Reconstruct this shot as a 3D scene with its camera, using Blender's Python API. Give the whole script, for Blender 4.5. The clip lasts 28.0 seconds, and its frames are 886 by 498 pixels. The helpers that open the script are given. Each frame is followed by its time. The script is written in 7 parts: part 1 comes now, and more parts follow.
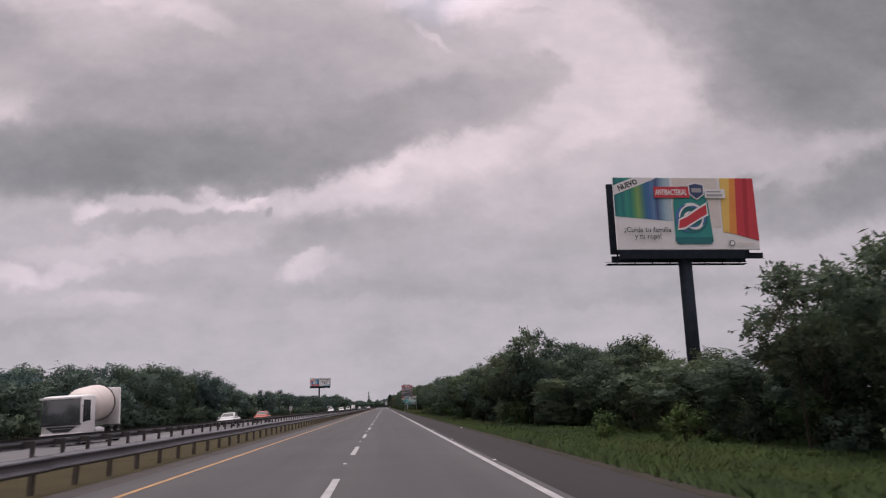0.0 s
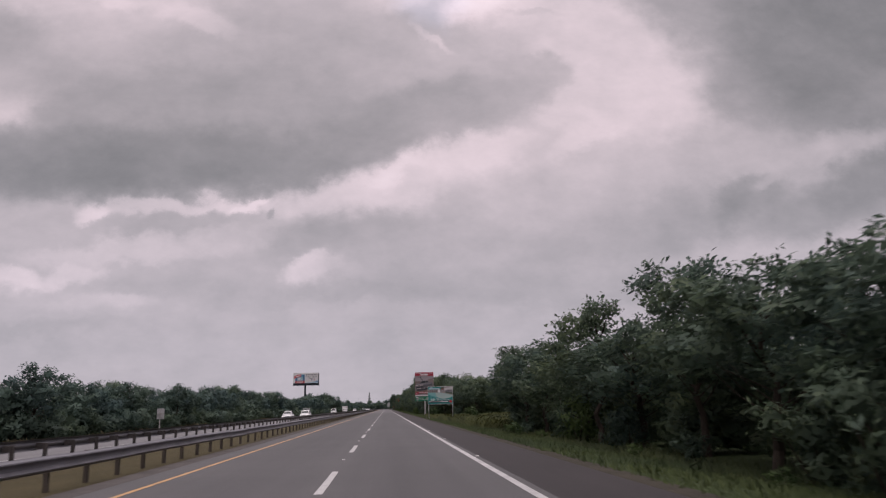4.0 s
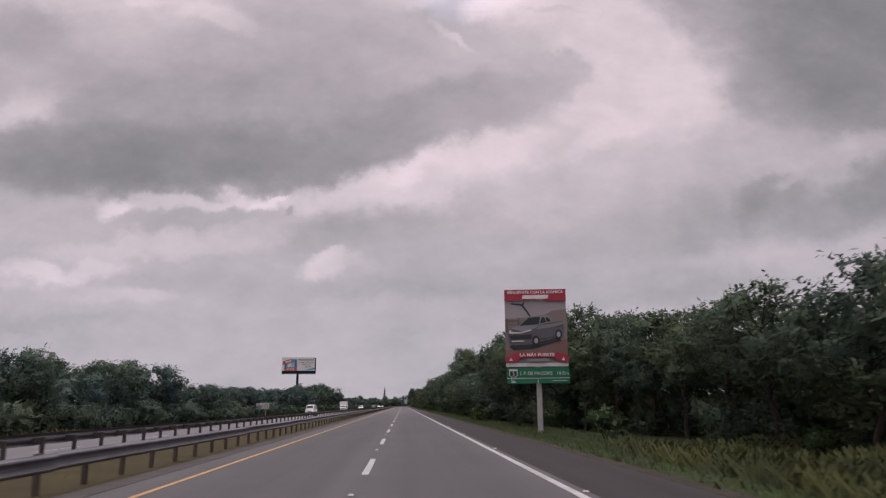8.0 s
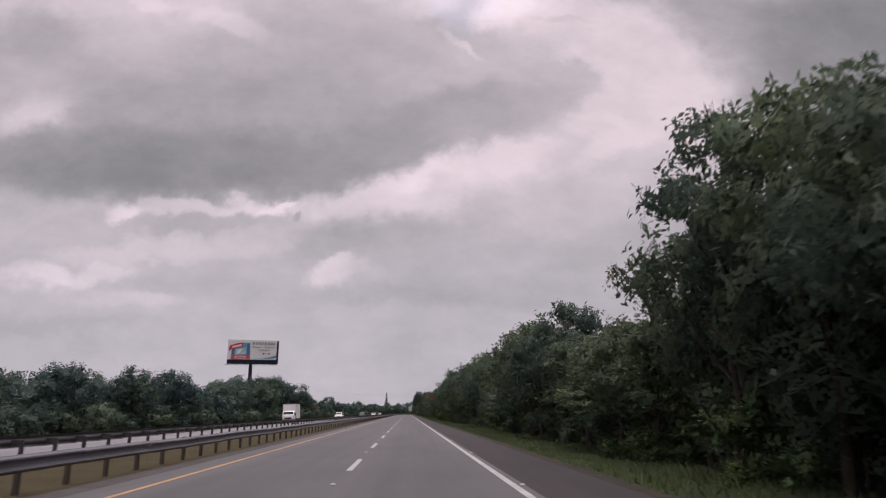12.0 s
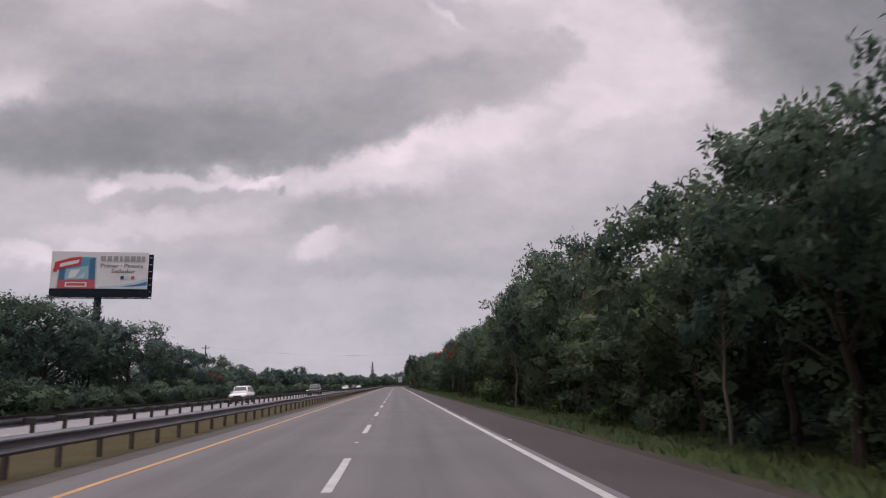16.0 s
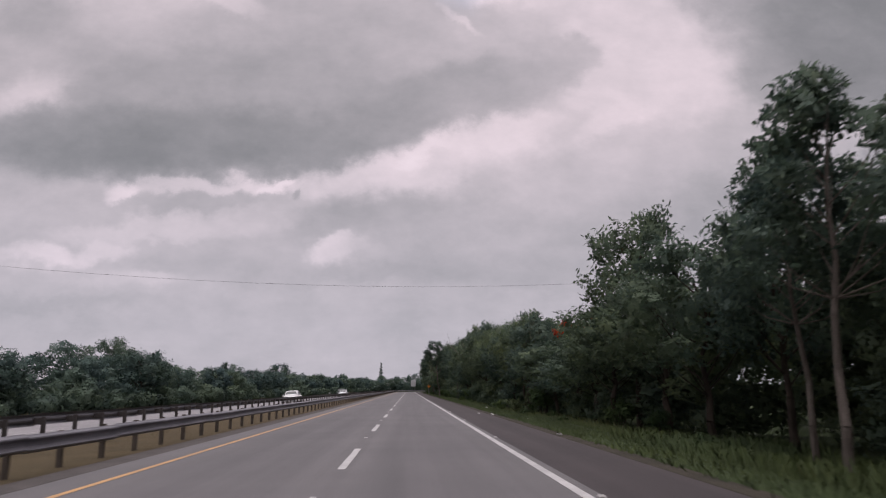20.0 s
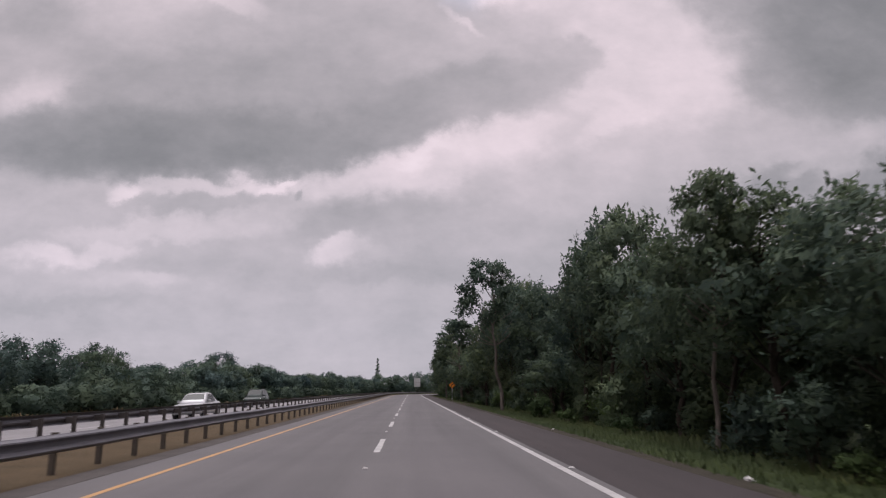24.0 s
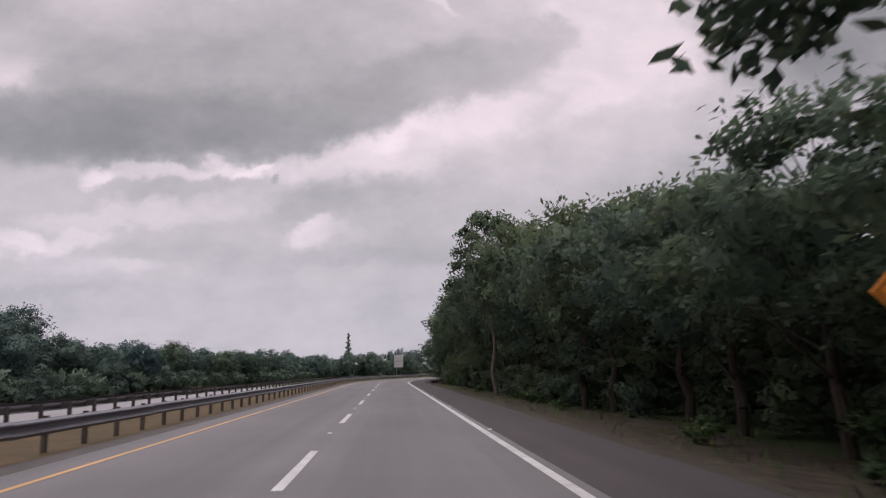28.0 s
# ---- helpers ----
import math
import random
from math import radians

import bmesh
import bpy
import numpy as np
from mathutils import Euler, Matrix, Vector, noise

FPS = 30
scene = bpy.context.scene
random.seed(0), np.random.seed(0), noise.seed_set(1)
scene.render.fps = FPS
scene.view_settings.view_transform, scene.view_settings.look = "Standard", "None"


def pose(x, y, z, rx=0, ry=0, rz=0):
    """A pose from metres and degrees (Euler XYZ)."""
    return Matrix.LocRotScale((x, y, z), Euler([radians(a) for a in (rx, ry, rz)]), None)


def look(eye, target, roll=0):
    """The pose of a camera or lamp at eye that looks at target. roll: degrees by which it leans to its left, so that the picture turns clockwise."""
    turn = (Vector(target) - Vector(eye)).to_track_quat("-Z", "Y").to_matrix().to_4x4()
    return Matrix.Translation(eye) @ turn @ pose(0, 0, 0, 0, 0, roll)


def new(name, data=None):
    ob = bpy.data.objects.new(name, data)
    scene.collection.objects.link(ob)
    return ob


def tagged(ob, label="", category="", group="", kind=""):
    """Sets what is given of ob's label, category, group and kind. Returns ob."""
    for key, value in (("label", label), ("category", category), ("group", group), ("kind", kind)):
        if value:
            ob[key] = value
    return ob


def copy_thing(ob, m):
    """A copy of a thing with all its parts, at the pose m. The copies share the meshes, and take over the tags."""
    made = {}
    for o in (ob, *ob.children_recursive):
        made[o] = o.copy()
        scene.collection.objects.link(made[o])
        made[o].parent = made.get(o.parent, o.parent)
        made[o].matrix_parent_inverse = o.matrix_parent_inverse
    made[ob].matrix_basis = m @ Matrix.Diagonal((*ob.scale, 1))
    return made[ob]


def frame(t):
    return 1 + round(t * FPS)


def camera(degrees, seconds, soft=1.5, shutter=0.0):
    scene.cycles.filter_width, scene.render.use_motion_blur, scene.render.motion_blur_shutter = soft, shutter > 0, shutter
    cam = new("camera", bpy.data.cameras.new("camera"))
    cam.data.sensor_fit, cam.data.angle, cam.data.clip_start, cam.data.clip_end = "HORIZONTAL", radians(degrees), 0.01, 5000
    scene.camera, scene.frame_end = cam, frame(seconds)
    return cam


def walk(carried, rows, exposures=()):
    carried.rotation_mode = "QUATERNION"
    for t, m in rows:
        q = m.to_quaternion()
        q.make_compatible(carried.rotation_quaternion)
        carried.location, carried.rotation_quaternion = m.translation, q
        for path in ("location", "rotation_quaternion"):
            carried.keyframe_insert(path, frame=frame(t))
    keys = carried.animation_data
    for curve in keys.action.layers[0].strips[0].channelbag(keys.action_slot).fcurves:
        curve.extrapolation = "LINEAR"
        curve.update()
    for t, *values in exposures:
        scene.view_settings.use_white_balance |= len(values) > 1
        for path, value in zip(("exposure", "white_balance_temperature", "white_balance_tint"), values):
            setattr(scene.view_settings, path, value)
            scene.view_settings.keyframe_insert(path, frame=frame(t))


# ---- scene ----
# ------------------------------------------------------------ camera and path
cam = camera(63.78, 28.0, soft=1.2, shutter=0.15)
EYE = 1.44
# seconds, metres right of the lane line, metres along the road, yaw, pitch, roll
PATH = [
    (0, 0.96, 0.00, -4.64, 12.36, 1.13),
    (0.5, 0.92, 13.22, -4.47, 12.81, 1.37),
    (1, 0.91, 26.43, -4.48, 13.18, 1.50),
    (1.5, 0.98, 39.64, -4.42, 13.59, 1.34),
    (2, 1.08, 52.84, -4.40, 13.82, 1.09),
    (2.5, 1.20, 66.04, -4.33, 14.10, 1.03),
    (3, 1.28, 79.24, -4.31, 14.01, 1.07),
    (3.5, 1.26, 92.43, -4.28, 13.51, 0.95),
    (4, 1.19, 105.60, -4.46, 12.49, 1.27),
    (4.5, 1.10, 118.77, -4.73, 11.84, 1.56),
    (6.5, 0.76, 171.37, -4.16, 12.36, 1.83),
    (7, 0.74, 184.51, -3.71, 12.51, 1.33),
    (7.5, 0.76, 197.63, -3.32, 12.61, 0.79),
    (8, 0.80, 210.75, -3.16, 12.33, 0.50),
    (8.5, 0.84, 223.86, -3.06, 12.09, 0.37),
    (9, 0.91, 236.97, -3.10, 11.86, -0.03),
    (9.5, 1.02, 250.09, -3.07, 12.07, -0.22),
    (10, 1.15, 263.20, -3.03, 12.31, -0.59),
    (10.5, 1.29, 276.30, -2.80, 12.60, -0.79),
    (11, 1.41, 289.41, -2.79, 12.78, -0.71),
    (11.5, 1.45, 302.51, -2.71, 12.84, -0.55),
    (12, 1.45, 315.61, -2.79, 12.96, -0.34),
    (12.5, 1.42, 328.70, -2.75, 12.73, -0.20),
    (14.5, 1.13, 381.00, -3.75, 10.69, 0.66),
    (15, 1.06, 394.07, -3.93, 10.40, 0.61),
    (15.5, 0.99, 407.12, -3.90, 10.43, 0.67),
    (16, 0.95, 420.18, -3.71, 10.71, 0.69),
    (16.5, 0.96, 433.24, -3.48, 11.13, 0.55),
    (17, 1.03, 446.29, -3.40, 11.29, 0.81),
    (17.5, 1.09, 459.35, -3.38, 11.23, 1.09),
    (18, 1.12, 472.42, -3.38, 11.26, 1.03),
    (18.5, 1.13, 485.49, -3.46, 11.12, 1.38),
    (19, 1.14, 498.56, -3.32, 11.12, 0.57),
    (19.5, 1.17, 511.63, -3.08, 11.03, 0.62),
    (20, 1.22, 524.70, -2.71, 11.11, 0.07),
    (20.5, 1.30, 537.74, -2.38, 11.20, 0.04),
    (21, 1.35, 550.77, -2.33, 11.41, -0.04),
    (21.5, 1.31, 563.78, -2.35, 11.25, 0.38),
    (23.5, 0.89, 615.73, -2.83, 11.05, -0.34),
    (24, 0.78, 628.72, -2.59, 11.21, -0.09),
    (24.5, 0.67, 641.71, -2.51, 11.25, -0.37),
    (25, 0.62, 654.71, -2.49, 11.35, -0.55),
    (25.5, 0.66, 667.71, -2.57, 11.24, -0.27),
    (26, 0.77, 680.72, -2.73, 11.15, -0.70),
    (26.5, 0.95, 693.72, -3.01, 10.85, -0.34),
    (27, 1.15, 706.71, -3.42, 10.53, -0.15),
    (27.5, 1.29, 719.71, -3.86, 10.06, 0.51),
    (28, 1.43, 732.70, -4.14, 9.72, 1.02),
]
walk(cam, [(t, pose(x, y, EYE, 90 + p, r, a)) for t, x, y, a, p, r in PATH],
     [(0, -0.03, 6450, 9), (4, -0.04, 6470, 10), (7, -0.1, 6470, 10), (9, 0.0, 6470, 10), (11, -0.05, 6470, 10), (12, 0.02, 6450, 10), (15, 0.08, 6360, 8), (17, 0.08, 6360, 8),
      (19, 0.02, 6360, 8), (21, 0.02, 6360, 8), (24, 0.05, 6360, 8), (26, 0.10, 6360, 8), (28, 0.18, 6360, 8)])

# ------------------------------------------------------------ sky and light
world = bpy.data.worlds.new("overcast_sky")
scene.world = world
world.use_nodes = True
wt = world.node_tree
wt.nodes.clear()


def wn(kind, **props):
    n = wt.nodes.new(kind)
    for k, v in props.items():
        if k == "operation":
            n.operation = v
    return n


def wmath(op, a, b=None):
    n = wn("ShaderNodeMath", operation=op)
    for k, v in ((0, a), (1, b)):
        if v is None:
            continue
        if isinstance(v, (int, float)):
            n.inputs[k].default_value = v
        else:
            wt.links.new(v, n.inputs[k])
    return n.outputs[0]


coords = wn("ShaderNodeTexCoord").outputs["Generated"]
sep = wn("ShaderNodeSeparateXYZ")
wt.links.new(coords, sep.inputs[0])
ahead = wmath("MAXIMUM", wmath("ABSOLUTE", sep.outputs[1]), 0.02)
flat = wn("ShaderNodeCombineXYZ")          # the sky as seen ahead: side / ahead, height / ahead
wt.links.new(wmath("DIVIDE", sep.outputs[0], ahead), flat.inputs[0])
wt.links.new(wmath("DIVIDE", sep.outputs[2], ahead), flat.inputs[1])


rise = wmath("ADD", wmath("MAXIMUM", sep.outputs[2], 0.0), 0.13)
deck = wn("ShaderNodeCombineXYZ")          # the same directions laid on a level cloud deck
wt.links.new(wmath("DIVIDE", sep.outputs[0], rise), deck.inputs[0])
wt.links.new(wmath("DIVIDE", sep.outputs[1], rise), deck.inputs[1])


def cloud_noise(scale, detail, rough, seed=0.0, twist=0.0):
    m = wn("ShaderNodeMapping")
    m.inputs["Scale"].default_value = (scale, scale * 0.8, 1)
    m.inputs["Location"].default_value = (seed, seed * 0.7, seed * 1.3)
    wt.links.new(deck.outputs[0], m.inputs[0])
    n = wn("ShaderNodeTexNoise")
    n.inputs["Scale"].default_value = 1.0
    n.inputs["Detail"].default_value = detail
    n.inputs["Roughness"].default_value = rough
    n.inputs["Distortion"].default_value = twist
    wt.links.new(m.outputs[0], n.inputs["Vector"])
    return n


def ahead_noise(scale, detail, rough, seed, stretch=1.4):
    """Billows as they stand up in the sky ahead."""
    m = wn("ShaderNodeMapping")
    m.inputs["Scale"].default_value = (scale, scale * stretch, 1)
    m.inputs["Location"].default_value = (seed, seed * 0.7, seed * 1.3)
    wt.links.new(flat.outputs[0], m.inputs[0])
    n = wn("ShaderNodeTexNoise")
    n.inputs["Scale"].default_value, n.inputs["Detail"].default_value, n.inputs["Roughness"].default_value = 1.0, detail, rough
    wt.links.new(m.outputs[0], n.inputs["Vector"])
    return n


def shifted(vec, tex, amount):
    """The directions, pushed about by a noise."""
    off = wn("ShaderNodeVectorMath", operation="SUBTRACT")
    wt.links.new(tex.outputs["Color"], off.inputs[0])
    off.inputs[1].default_value = (0.5, 0.5, 0.5)
    grow = wn("ShaderNodeVectorMath", operation="MULTIPLY")
    wt.links.new(off.outputs[0], grow.inputs[0])
    grow.inputs[1].default_value = (amount, amount * 0.75, 0)
    add = wn("ShaderNodeVectorMath", operation="ADD")
    wt.links.new(vec, add.inputs[0])
    wt.links.new(grow.outputs[0], add.inputs[1])
    return add.outputs[0]


near = wn("ShaderNodeMapping")             # the deck as it stands from the middle of the way
near.vector_type = "TEXTURE"
near.inputs["Location"].default_value, near.inputs["Scale"].default_value = (0.014, 0, 0), (1.08, 1.08, 1)
wt.links.new(flat.outputs[0], near.inputs[0])
billowed = shifted(shifted(near.outputs[0], ahead_noise(5.0, 3.0, 0.5, 3.1), 0.085), ahead_noise(19.0, 6.0, 0.62, 8.3, 1.2), 0.068)
haze = wn("ShaderNodeMapRange")             # the open deck, a little darker at mid height
for k, v in (("From Min", 0.02), ("From Max", 0.30), ("To Min", 0.725), ("To Max", 0.735)):
    haze.inputs[k].default_value = v
wt.links.new(sep.outputs[2], haze.inputs["Value"])
deck_light = [haze.outputs[0]]

def cloud(a, b, wide, high, lean, level, cover, soft=1.0):
    """One cloud mass or bright gap laid over those before it: place and half-size in the sky ahead, lean in degrees, brightness of 255, cover, softness of its rim."""
    m = wn("ShaderNodeMapping")
    m.vector_type = "TEXTURE"
    m.inputs["Location"].default_value = (a, b, 0)
    m.inputs["Rotation"].default_value = (0, 0, radians(lean))
    m.inputs["Scale"].default_value = (wide, high, 1)
    lift = wn("ShaderNodeVectorMath", operation="MULTIPLY_ADD")
    wt.links.new(deck_light[0], lift.inputs[0])
    lift.inputs[1].default_value = (0, 0, 0.0001)
    wt.links.new(billowed, lift.inputs[2])
    wt.links.new(lift.outputs[0], m.inputs[0])
    ln = wn("ShaderNodeVectorMath", operation="LENGTH")
    wt.links.new(m.outputs[0], ln.inputs[0])
    r = wn("ShaderNodeMapRange")
    r.interpolation_type = "SMOOTHERSTEP"
    for k, v in (("From Min", 1.0 + 0.75 * soft), ("From Max", 1.0 - 0.8 * soft), ("To Min", 0.0), ("To Max", cover)):
        r.inputs[k].default_value = v
    wt.links.new(ln.outputs["Value"], r.inputs["Value"])
    mx = wn("ShaderNodeMix")
    wt.links.new(r.outputs["Result"], mx.inputs[0])
    wt.links.new(deck_light[0], mx.inputs[2])
    mx.inputs[3].default_value = level / 255
    deck_light[0] = mx.outputs[0]
    return r.outputs["Result"]


cloud(-0.362, 0.571, 0.189, 0.085, 1, 204, 0.8, 1)
cloud(-0.532, 0.486, 0.126, 0.063, 1, 174, 0.7, 1)
cloud(-0.136, 0.595, 0.103, 0.048, 1, 187, 0.7, 1)
cloud(-0.033, 0.606, 0.066, 0.055, -62, 217, 0.8, 0.8)
opening = cloud(0.059, 0.589, 0.048, 0.062, 62, 202, 0.9, 0.7)
cloud(0.011, 0.578, 0.021, 0.045, -72, 226, 0.8, 0.7)
cloud(0.161, 0.581, 0.068, 0.058, 12, 223, 0.8, 0.8)
cloud(0.334, 0.477, 0.149, 0.117, -32, 214, 0.9, 0.8)
cloud(0.385, 0.440, 0.072, 0.047, 0, 227, 0.7, 0.9)
cloud(0.296, 0.574, 0.054, 0.040, -32, 202, 0.6, 1)
cloud(0.257, 0.389, 0.069, 0.028, -16, 221, 0.8, 0.8)
cloud(0.290, 0.623, 0.100, 0.041, -10, 167, 0.9, 0.8)
cloud(0.435, 0.586, 0.099, 0.062, -27, 159, 0.9, 0.8)
cloud(0.623, 0.510, 0.184, 0.126, 11, 142, 0.95, 0.7)
cloud(0.760, 0.592, 0.157, 0.115, 1, 135, 0.8, 1)
cloud(0.512, 0.441, 0.058, 0.045, 30, 152, 0.6, 0.9)
cloud(0.713, 0.424, 0.089, 0.037, 20, 148, 0.7, 0.9)
cloud(0.401, 0.330, 0.144, 0.044, 15, 181, 0.8, 0.9)
cloud(0.647, 0.358, 0.077, 0.022, 19, 183, 0.7, 0.8)
cloud(0.717, 0.330, 0.126, 0.035, 19, 142, 0.8, 0.8)
cloud(0.616, 0.267, 0.156, 0.031, 9, 151, 0.7, 0.9)
cloud(0.502, 0.285, 0.055, 0.026, 19, 144, 0.7, 0.9)
cloud(-0.167, 0.490, 0.275, 0.083, 10, 178, 0.85, 0.9)
cloud(-0.285, 0.382, 0.344, 0.083, 0, 165, 0.9, 0.7)
cloud(-0.337, 0.326, 0.258, 0.051, 2, 145, 0.9, 0.7)
cloud(-0.162, 0.317, 0.144, 0.034, 6, 148, 0.7, 0.8)
cloud(0.018, 0.383, 0.144, 0.044, 15, 161, 0.9, 0.6)
cloud(0.138, 0.424, 0.096, 0.041, 17, 162, 0.9, 0.5)
cloud(0.213, 0.457, 0.040, 0.024, 1, 169, 0.8, 0.6)
cloud(0.045, 0.502, 0.040, 0.022, -27, 200, 0.4, 1)
cloud(-0.007, 0.511, 0.043, 0.028, -21, 182, 0.6, 0.9)
cloud(-0.530, 0.394, 0.053, 0.026, 12, 204, 0.8, 0.9)
cloud(-0.525, 0.424, 0.047, 0.026, 0, 187, 0.5, 1)
cloud(0.067, 0.313, 0.159, 0.035, 12, 217, 0.9, 0.8)
cloud(0.126, 0.339, 0.077, 0.025, 12, 227, 0.7, 0.8)
cloud(-0.065, 0.283, 0.097, 0.019, 10, 207, 0.8, 0.8)
cloud(0.165, 0.269, 0.101, 0.030, 10, 208, 0.7, 1)
cloud(0.269, 0.304, 0.079, 0.052, 20, 187, 0.7, 1)
cloud(-0.302, 0.262, 0.155, 0.010, -0, 207, 0.7, 0.9)
cloud(-0.390, 0.254, 0.024, 0.011, -0, 224, 0.8, 0.8)
cloud(-0.216, 0.259, 0.047, 0.011, 5, 211, 0.7, 0.8)
cloud(-0.293, 0.240, 0.085, 0.013, 4, 177, 0.9, 0.7)
cloud(-0.470, 0.256, 0.075, 0.024, -0, 181, 0.6, 1)
cloud(-0.345, 0.207, 0.129, 0.014, 2, 203, 0.8, 0.8)
cloud(-0.215, 0.220, 0.070, 0.013, 4, 196, 0.6, 0.9)
cloud(-0.049, 0.228, 0.120, 0.025, 10, 168, 0.9, 0.8)
cloud(0.064, 0.215, 0.106, 0.027, 4, 174, 0.8, 0.8)
cloud(0.246, 0.218, 0.109, 0.030, -1, 169, 0.7, 1)
cloud(0.358, 0.234, 0.114, 0.042, 14, 165, 0.8, 0.9)
cloud(0.439, 0.268, 0.073, 0.034, 24, 161, 0.6, 1)
cloud(0.259, 0.151, 0.274, 0.023, 1, 171, 0.7, 1)
cloud(-0.498, 0.169, 0.052, 0.016, -1, 200, 0.7, 0.9)
cloud(-0.407, 0.180, 0.030, 0.014, -1, 208, 0.8, 0.8)
cloud(-0.112, 0.176, 0.033, 0.018, 10, 217, 0.85, 0.7)
cloud(-0.064, 0.159, 0.055, 0.018, -1, 196, 0.6, 0.9)
cloud(-0.370, 0.140, 0.082, 0.011, -1, 196, 0.6, 1)
cloud(-0.273, 0.162, 0.099, 0.017, -1, 181, 0.6, 1)
cloud(0.031, 0.154, 0.112, 0.019, -1, 180, 0.6, 1)
cloud(-0.441, 0.107, 0.117, 0.011, -1, 175, 0.6, 1)
cloud(-0.292, 0.097, 0.120, 0.009, -1, 184, 0.5, 1)
cloud(-0.157, 0.121, 0.108, 0.011, -1, 190, 0.5, 1)
cloud(-0.536, 0.600, 0.056, 0.024, 1, 213, 0.8, 0.9)
cloud(-0.378, 0.569, 0.034, 0.015, -16, 215, 0.8, 0.9)
cloud(-0.278, 0.543, 0.060, 0.020, -23, 210, 0.7, 0.9)
cloud(-0.538, 0.508, 0.055, 0.033, 1, 163, 0.7, 0.9)
cloud(0.058, 0.515, 0.030, 0.008, -42, 216, 0.5, 1)
cloud(0.134, 0.571, 0.046, 0.032, 22, 229, 0.8, 0.8)
cloud(0.148, 0.466, 0.062, 0.020, 11, 176, 0.6, 0.8)
cloud(0.206, 0.547, 0.030, 0.009, 1, 195, 0.8, 0.7)
cloud(0.570, 0.325, 0.085, 0.009, 24, 181, 0.7, 0.8)
cloud(0.470, 0.272, 0.022, 0.037, -43, 145, 0.6, 0.9)
cloud(-0.199, 0.262, 0.027, 0.008, 26, 219, 0.9, 0.8)
cloud(-0.162, 0.256, 0.007, 0.007, -0, 169, 0.8, 0.9)
cloud(-0.033, 0.145, 0.103, 0.014, -1, 173, 0.7, 0.9)
cloud(-0.088, 0.184, 0.032, 0.011, -1, 207, 0.6, 0.9)
cloud(-0.477, 0.173, 0.044, 0.011, -1, 211, 0.8, 0.9)
cloud(-0.346, 0.142, 0.030, 0.008, -1, 198, 0.7, 0.9)
cloud(0.272, 0.357, 0.054, 0.016, 30, 225, 0.6, 0.9)
cloud(0.009, 0.317, 0.050, 0.012, 21, 224, 0.6, 0.9)
cloud(0.26, 0.37, 0.24, 0.15, 32, 199, 0.5, 1.0)
cloud(0.14, 0.215, 0.22, 0.075, 8, 176, 0.55, 1.0)
light = wmath("ADD", wmath("MULTIPLY", deck_light[0], 1.14), -0.098)     # a little more contrast than the soft rims leave
for n, amount in ((ahead_noise(7.0, 5.0, 0.55, 5.3, 1.7), 0.12), (ahead_noise(24.0, 6.0, 0.62, 2.7, 1.5), 0.075), (cloud_noise(1.5, 6.0, 0.54, 7.7, 0.2), 0.05)):
    light = wmath("ADD", light, wmath("MULTIPLY", wmath("SUBTRACT", n.outputs["Fac"], 0.5), amount))
tone = wn("ShaderNodeValToRGB")
wt.links.new(light, tone.inputs[0])
cr = tone.color_ramp


def cloud_tone(level):
    """Clouds turn from neutral grey to a faint pink as they brighten."""
    k = min(1.0, max(0.0, (level - 0.5) / 0.35))
    return [(c if c > 1 else ((c + 0.055) / 1.055) ** 2.4) for c in (level * (1.004 + 0.050 * k), level * (0.990 - 0.018 * k), level * (1.024 - 0.018 * k))] + [1]


cr.elements[0].position, cr.elements[0].color = 0.40, cloud_tone(0.40)
cr.elements[1].position, cr.elements[1].color = 0.95, cloud_tone(0.95)
for k in range(1, 11):
    cr.elements.new(0.40 + 0.05 * k).color = cloud_tone(0.40 + 0.05 * k)
sky = wn("ShaderNodeTexSky")
sky.sky_type = "NISHITA"
sky.sun_disc = False
sky.sun_elevation, sky.sun_rotation = radians(77), radians(-64)
clear = wn("ShaderNodeMixRGB")              # the clear sky shows in one opening of the clouds
wt.links.new(opening, clear.inputs[0])
wt.links.new(tone.outputs[0], clear.inputs[1])
thin = wn("ShaderNodeMixRGB")
thin.inputs[0].default_value = 0.025
wt.links.new(tone.outputs[0], thin.inputs[1])
wt.links.new(sky.outputs[0], thin.inputs[2])
wt.links.new(thin.outputs[0], clear.inputs[2])
low = wn("ShaderNodeMapRange")
for k, v in (("From Min", 0.08), ("From Max", 0.36), ("To Min", 1.0), ("To Max", 0.0)):
    low.inputs[k].default_value = v
wt.links.new(sep.outputs[2], low.inputs["Value"])
cool = wn("ShaderNodeMixRGB")              # the air near the horizon is bluer
cool.blend_type = "MULTIPLY"
wt.links.new(low.outputs[0], cool.inputs[0])
wt.links.new(clear.outputs[0], cool.inputs[1])
cool.inputs[2].default_value = (0.93, 0.975, 1.0, 1)
bg = wn("ShaderNodeBackground")
zenith = wn("ShaderNodeMapRange")           # an overcast sky is brightest overhead
zenith.interpolation_type = "SMOOTHSTEP"
for k, v in (("From Min", 0.50), ("From Max", 0.96), ("To Min", 1.0), ("To Max", 3.9)):
    zenith.inputs[k].default_value = v
wt.links.new(sep.outputs[2], zenith.inputs["Value"])
lift = wn("ShaderNodeVectorMath", operation="SCALE")
wt.links.new(cool.outputs[0], lift.inputs[0])
wt.links.new(zenith.outputs[0], lift.inputs["Scale"])
wt.links.new(lift.outputs[0], bg.inputs[0])
bg.inputs[1].default_value = 1.0
wt.links.new(bg.outputs[0], wn("ShaderNodeOutputWorld").inputs[0])

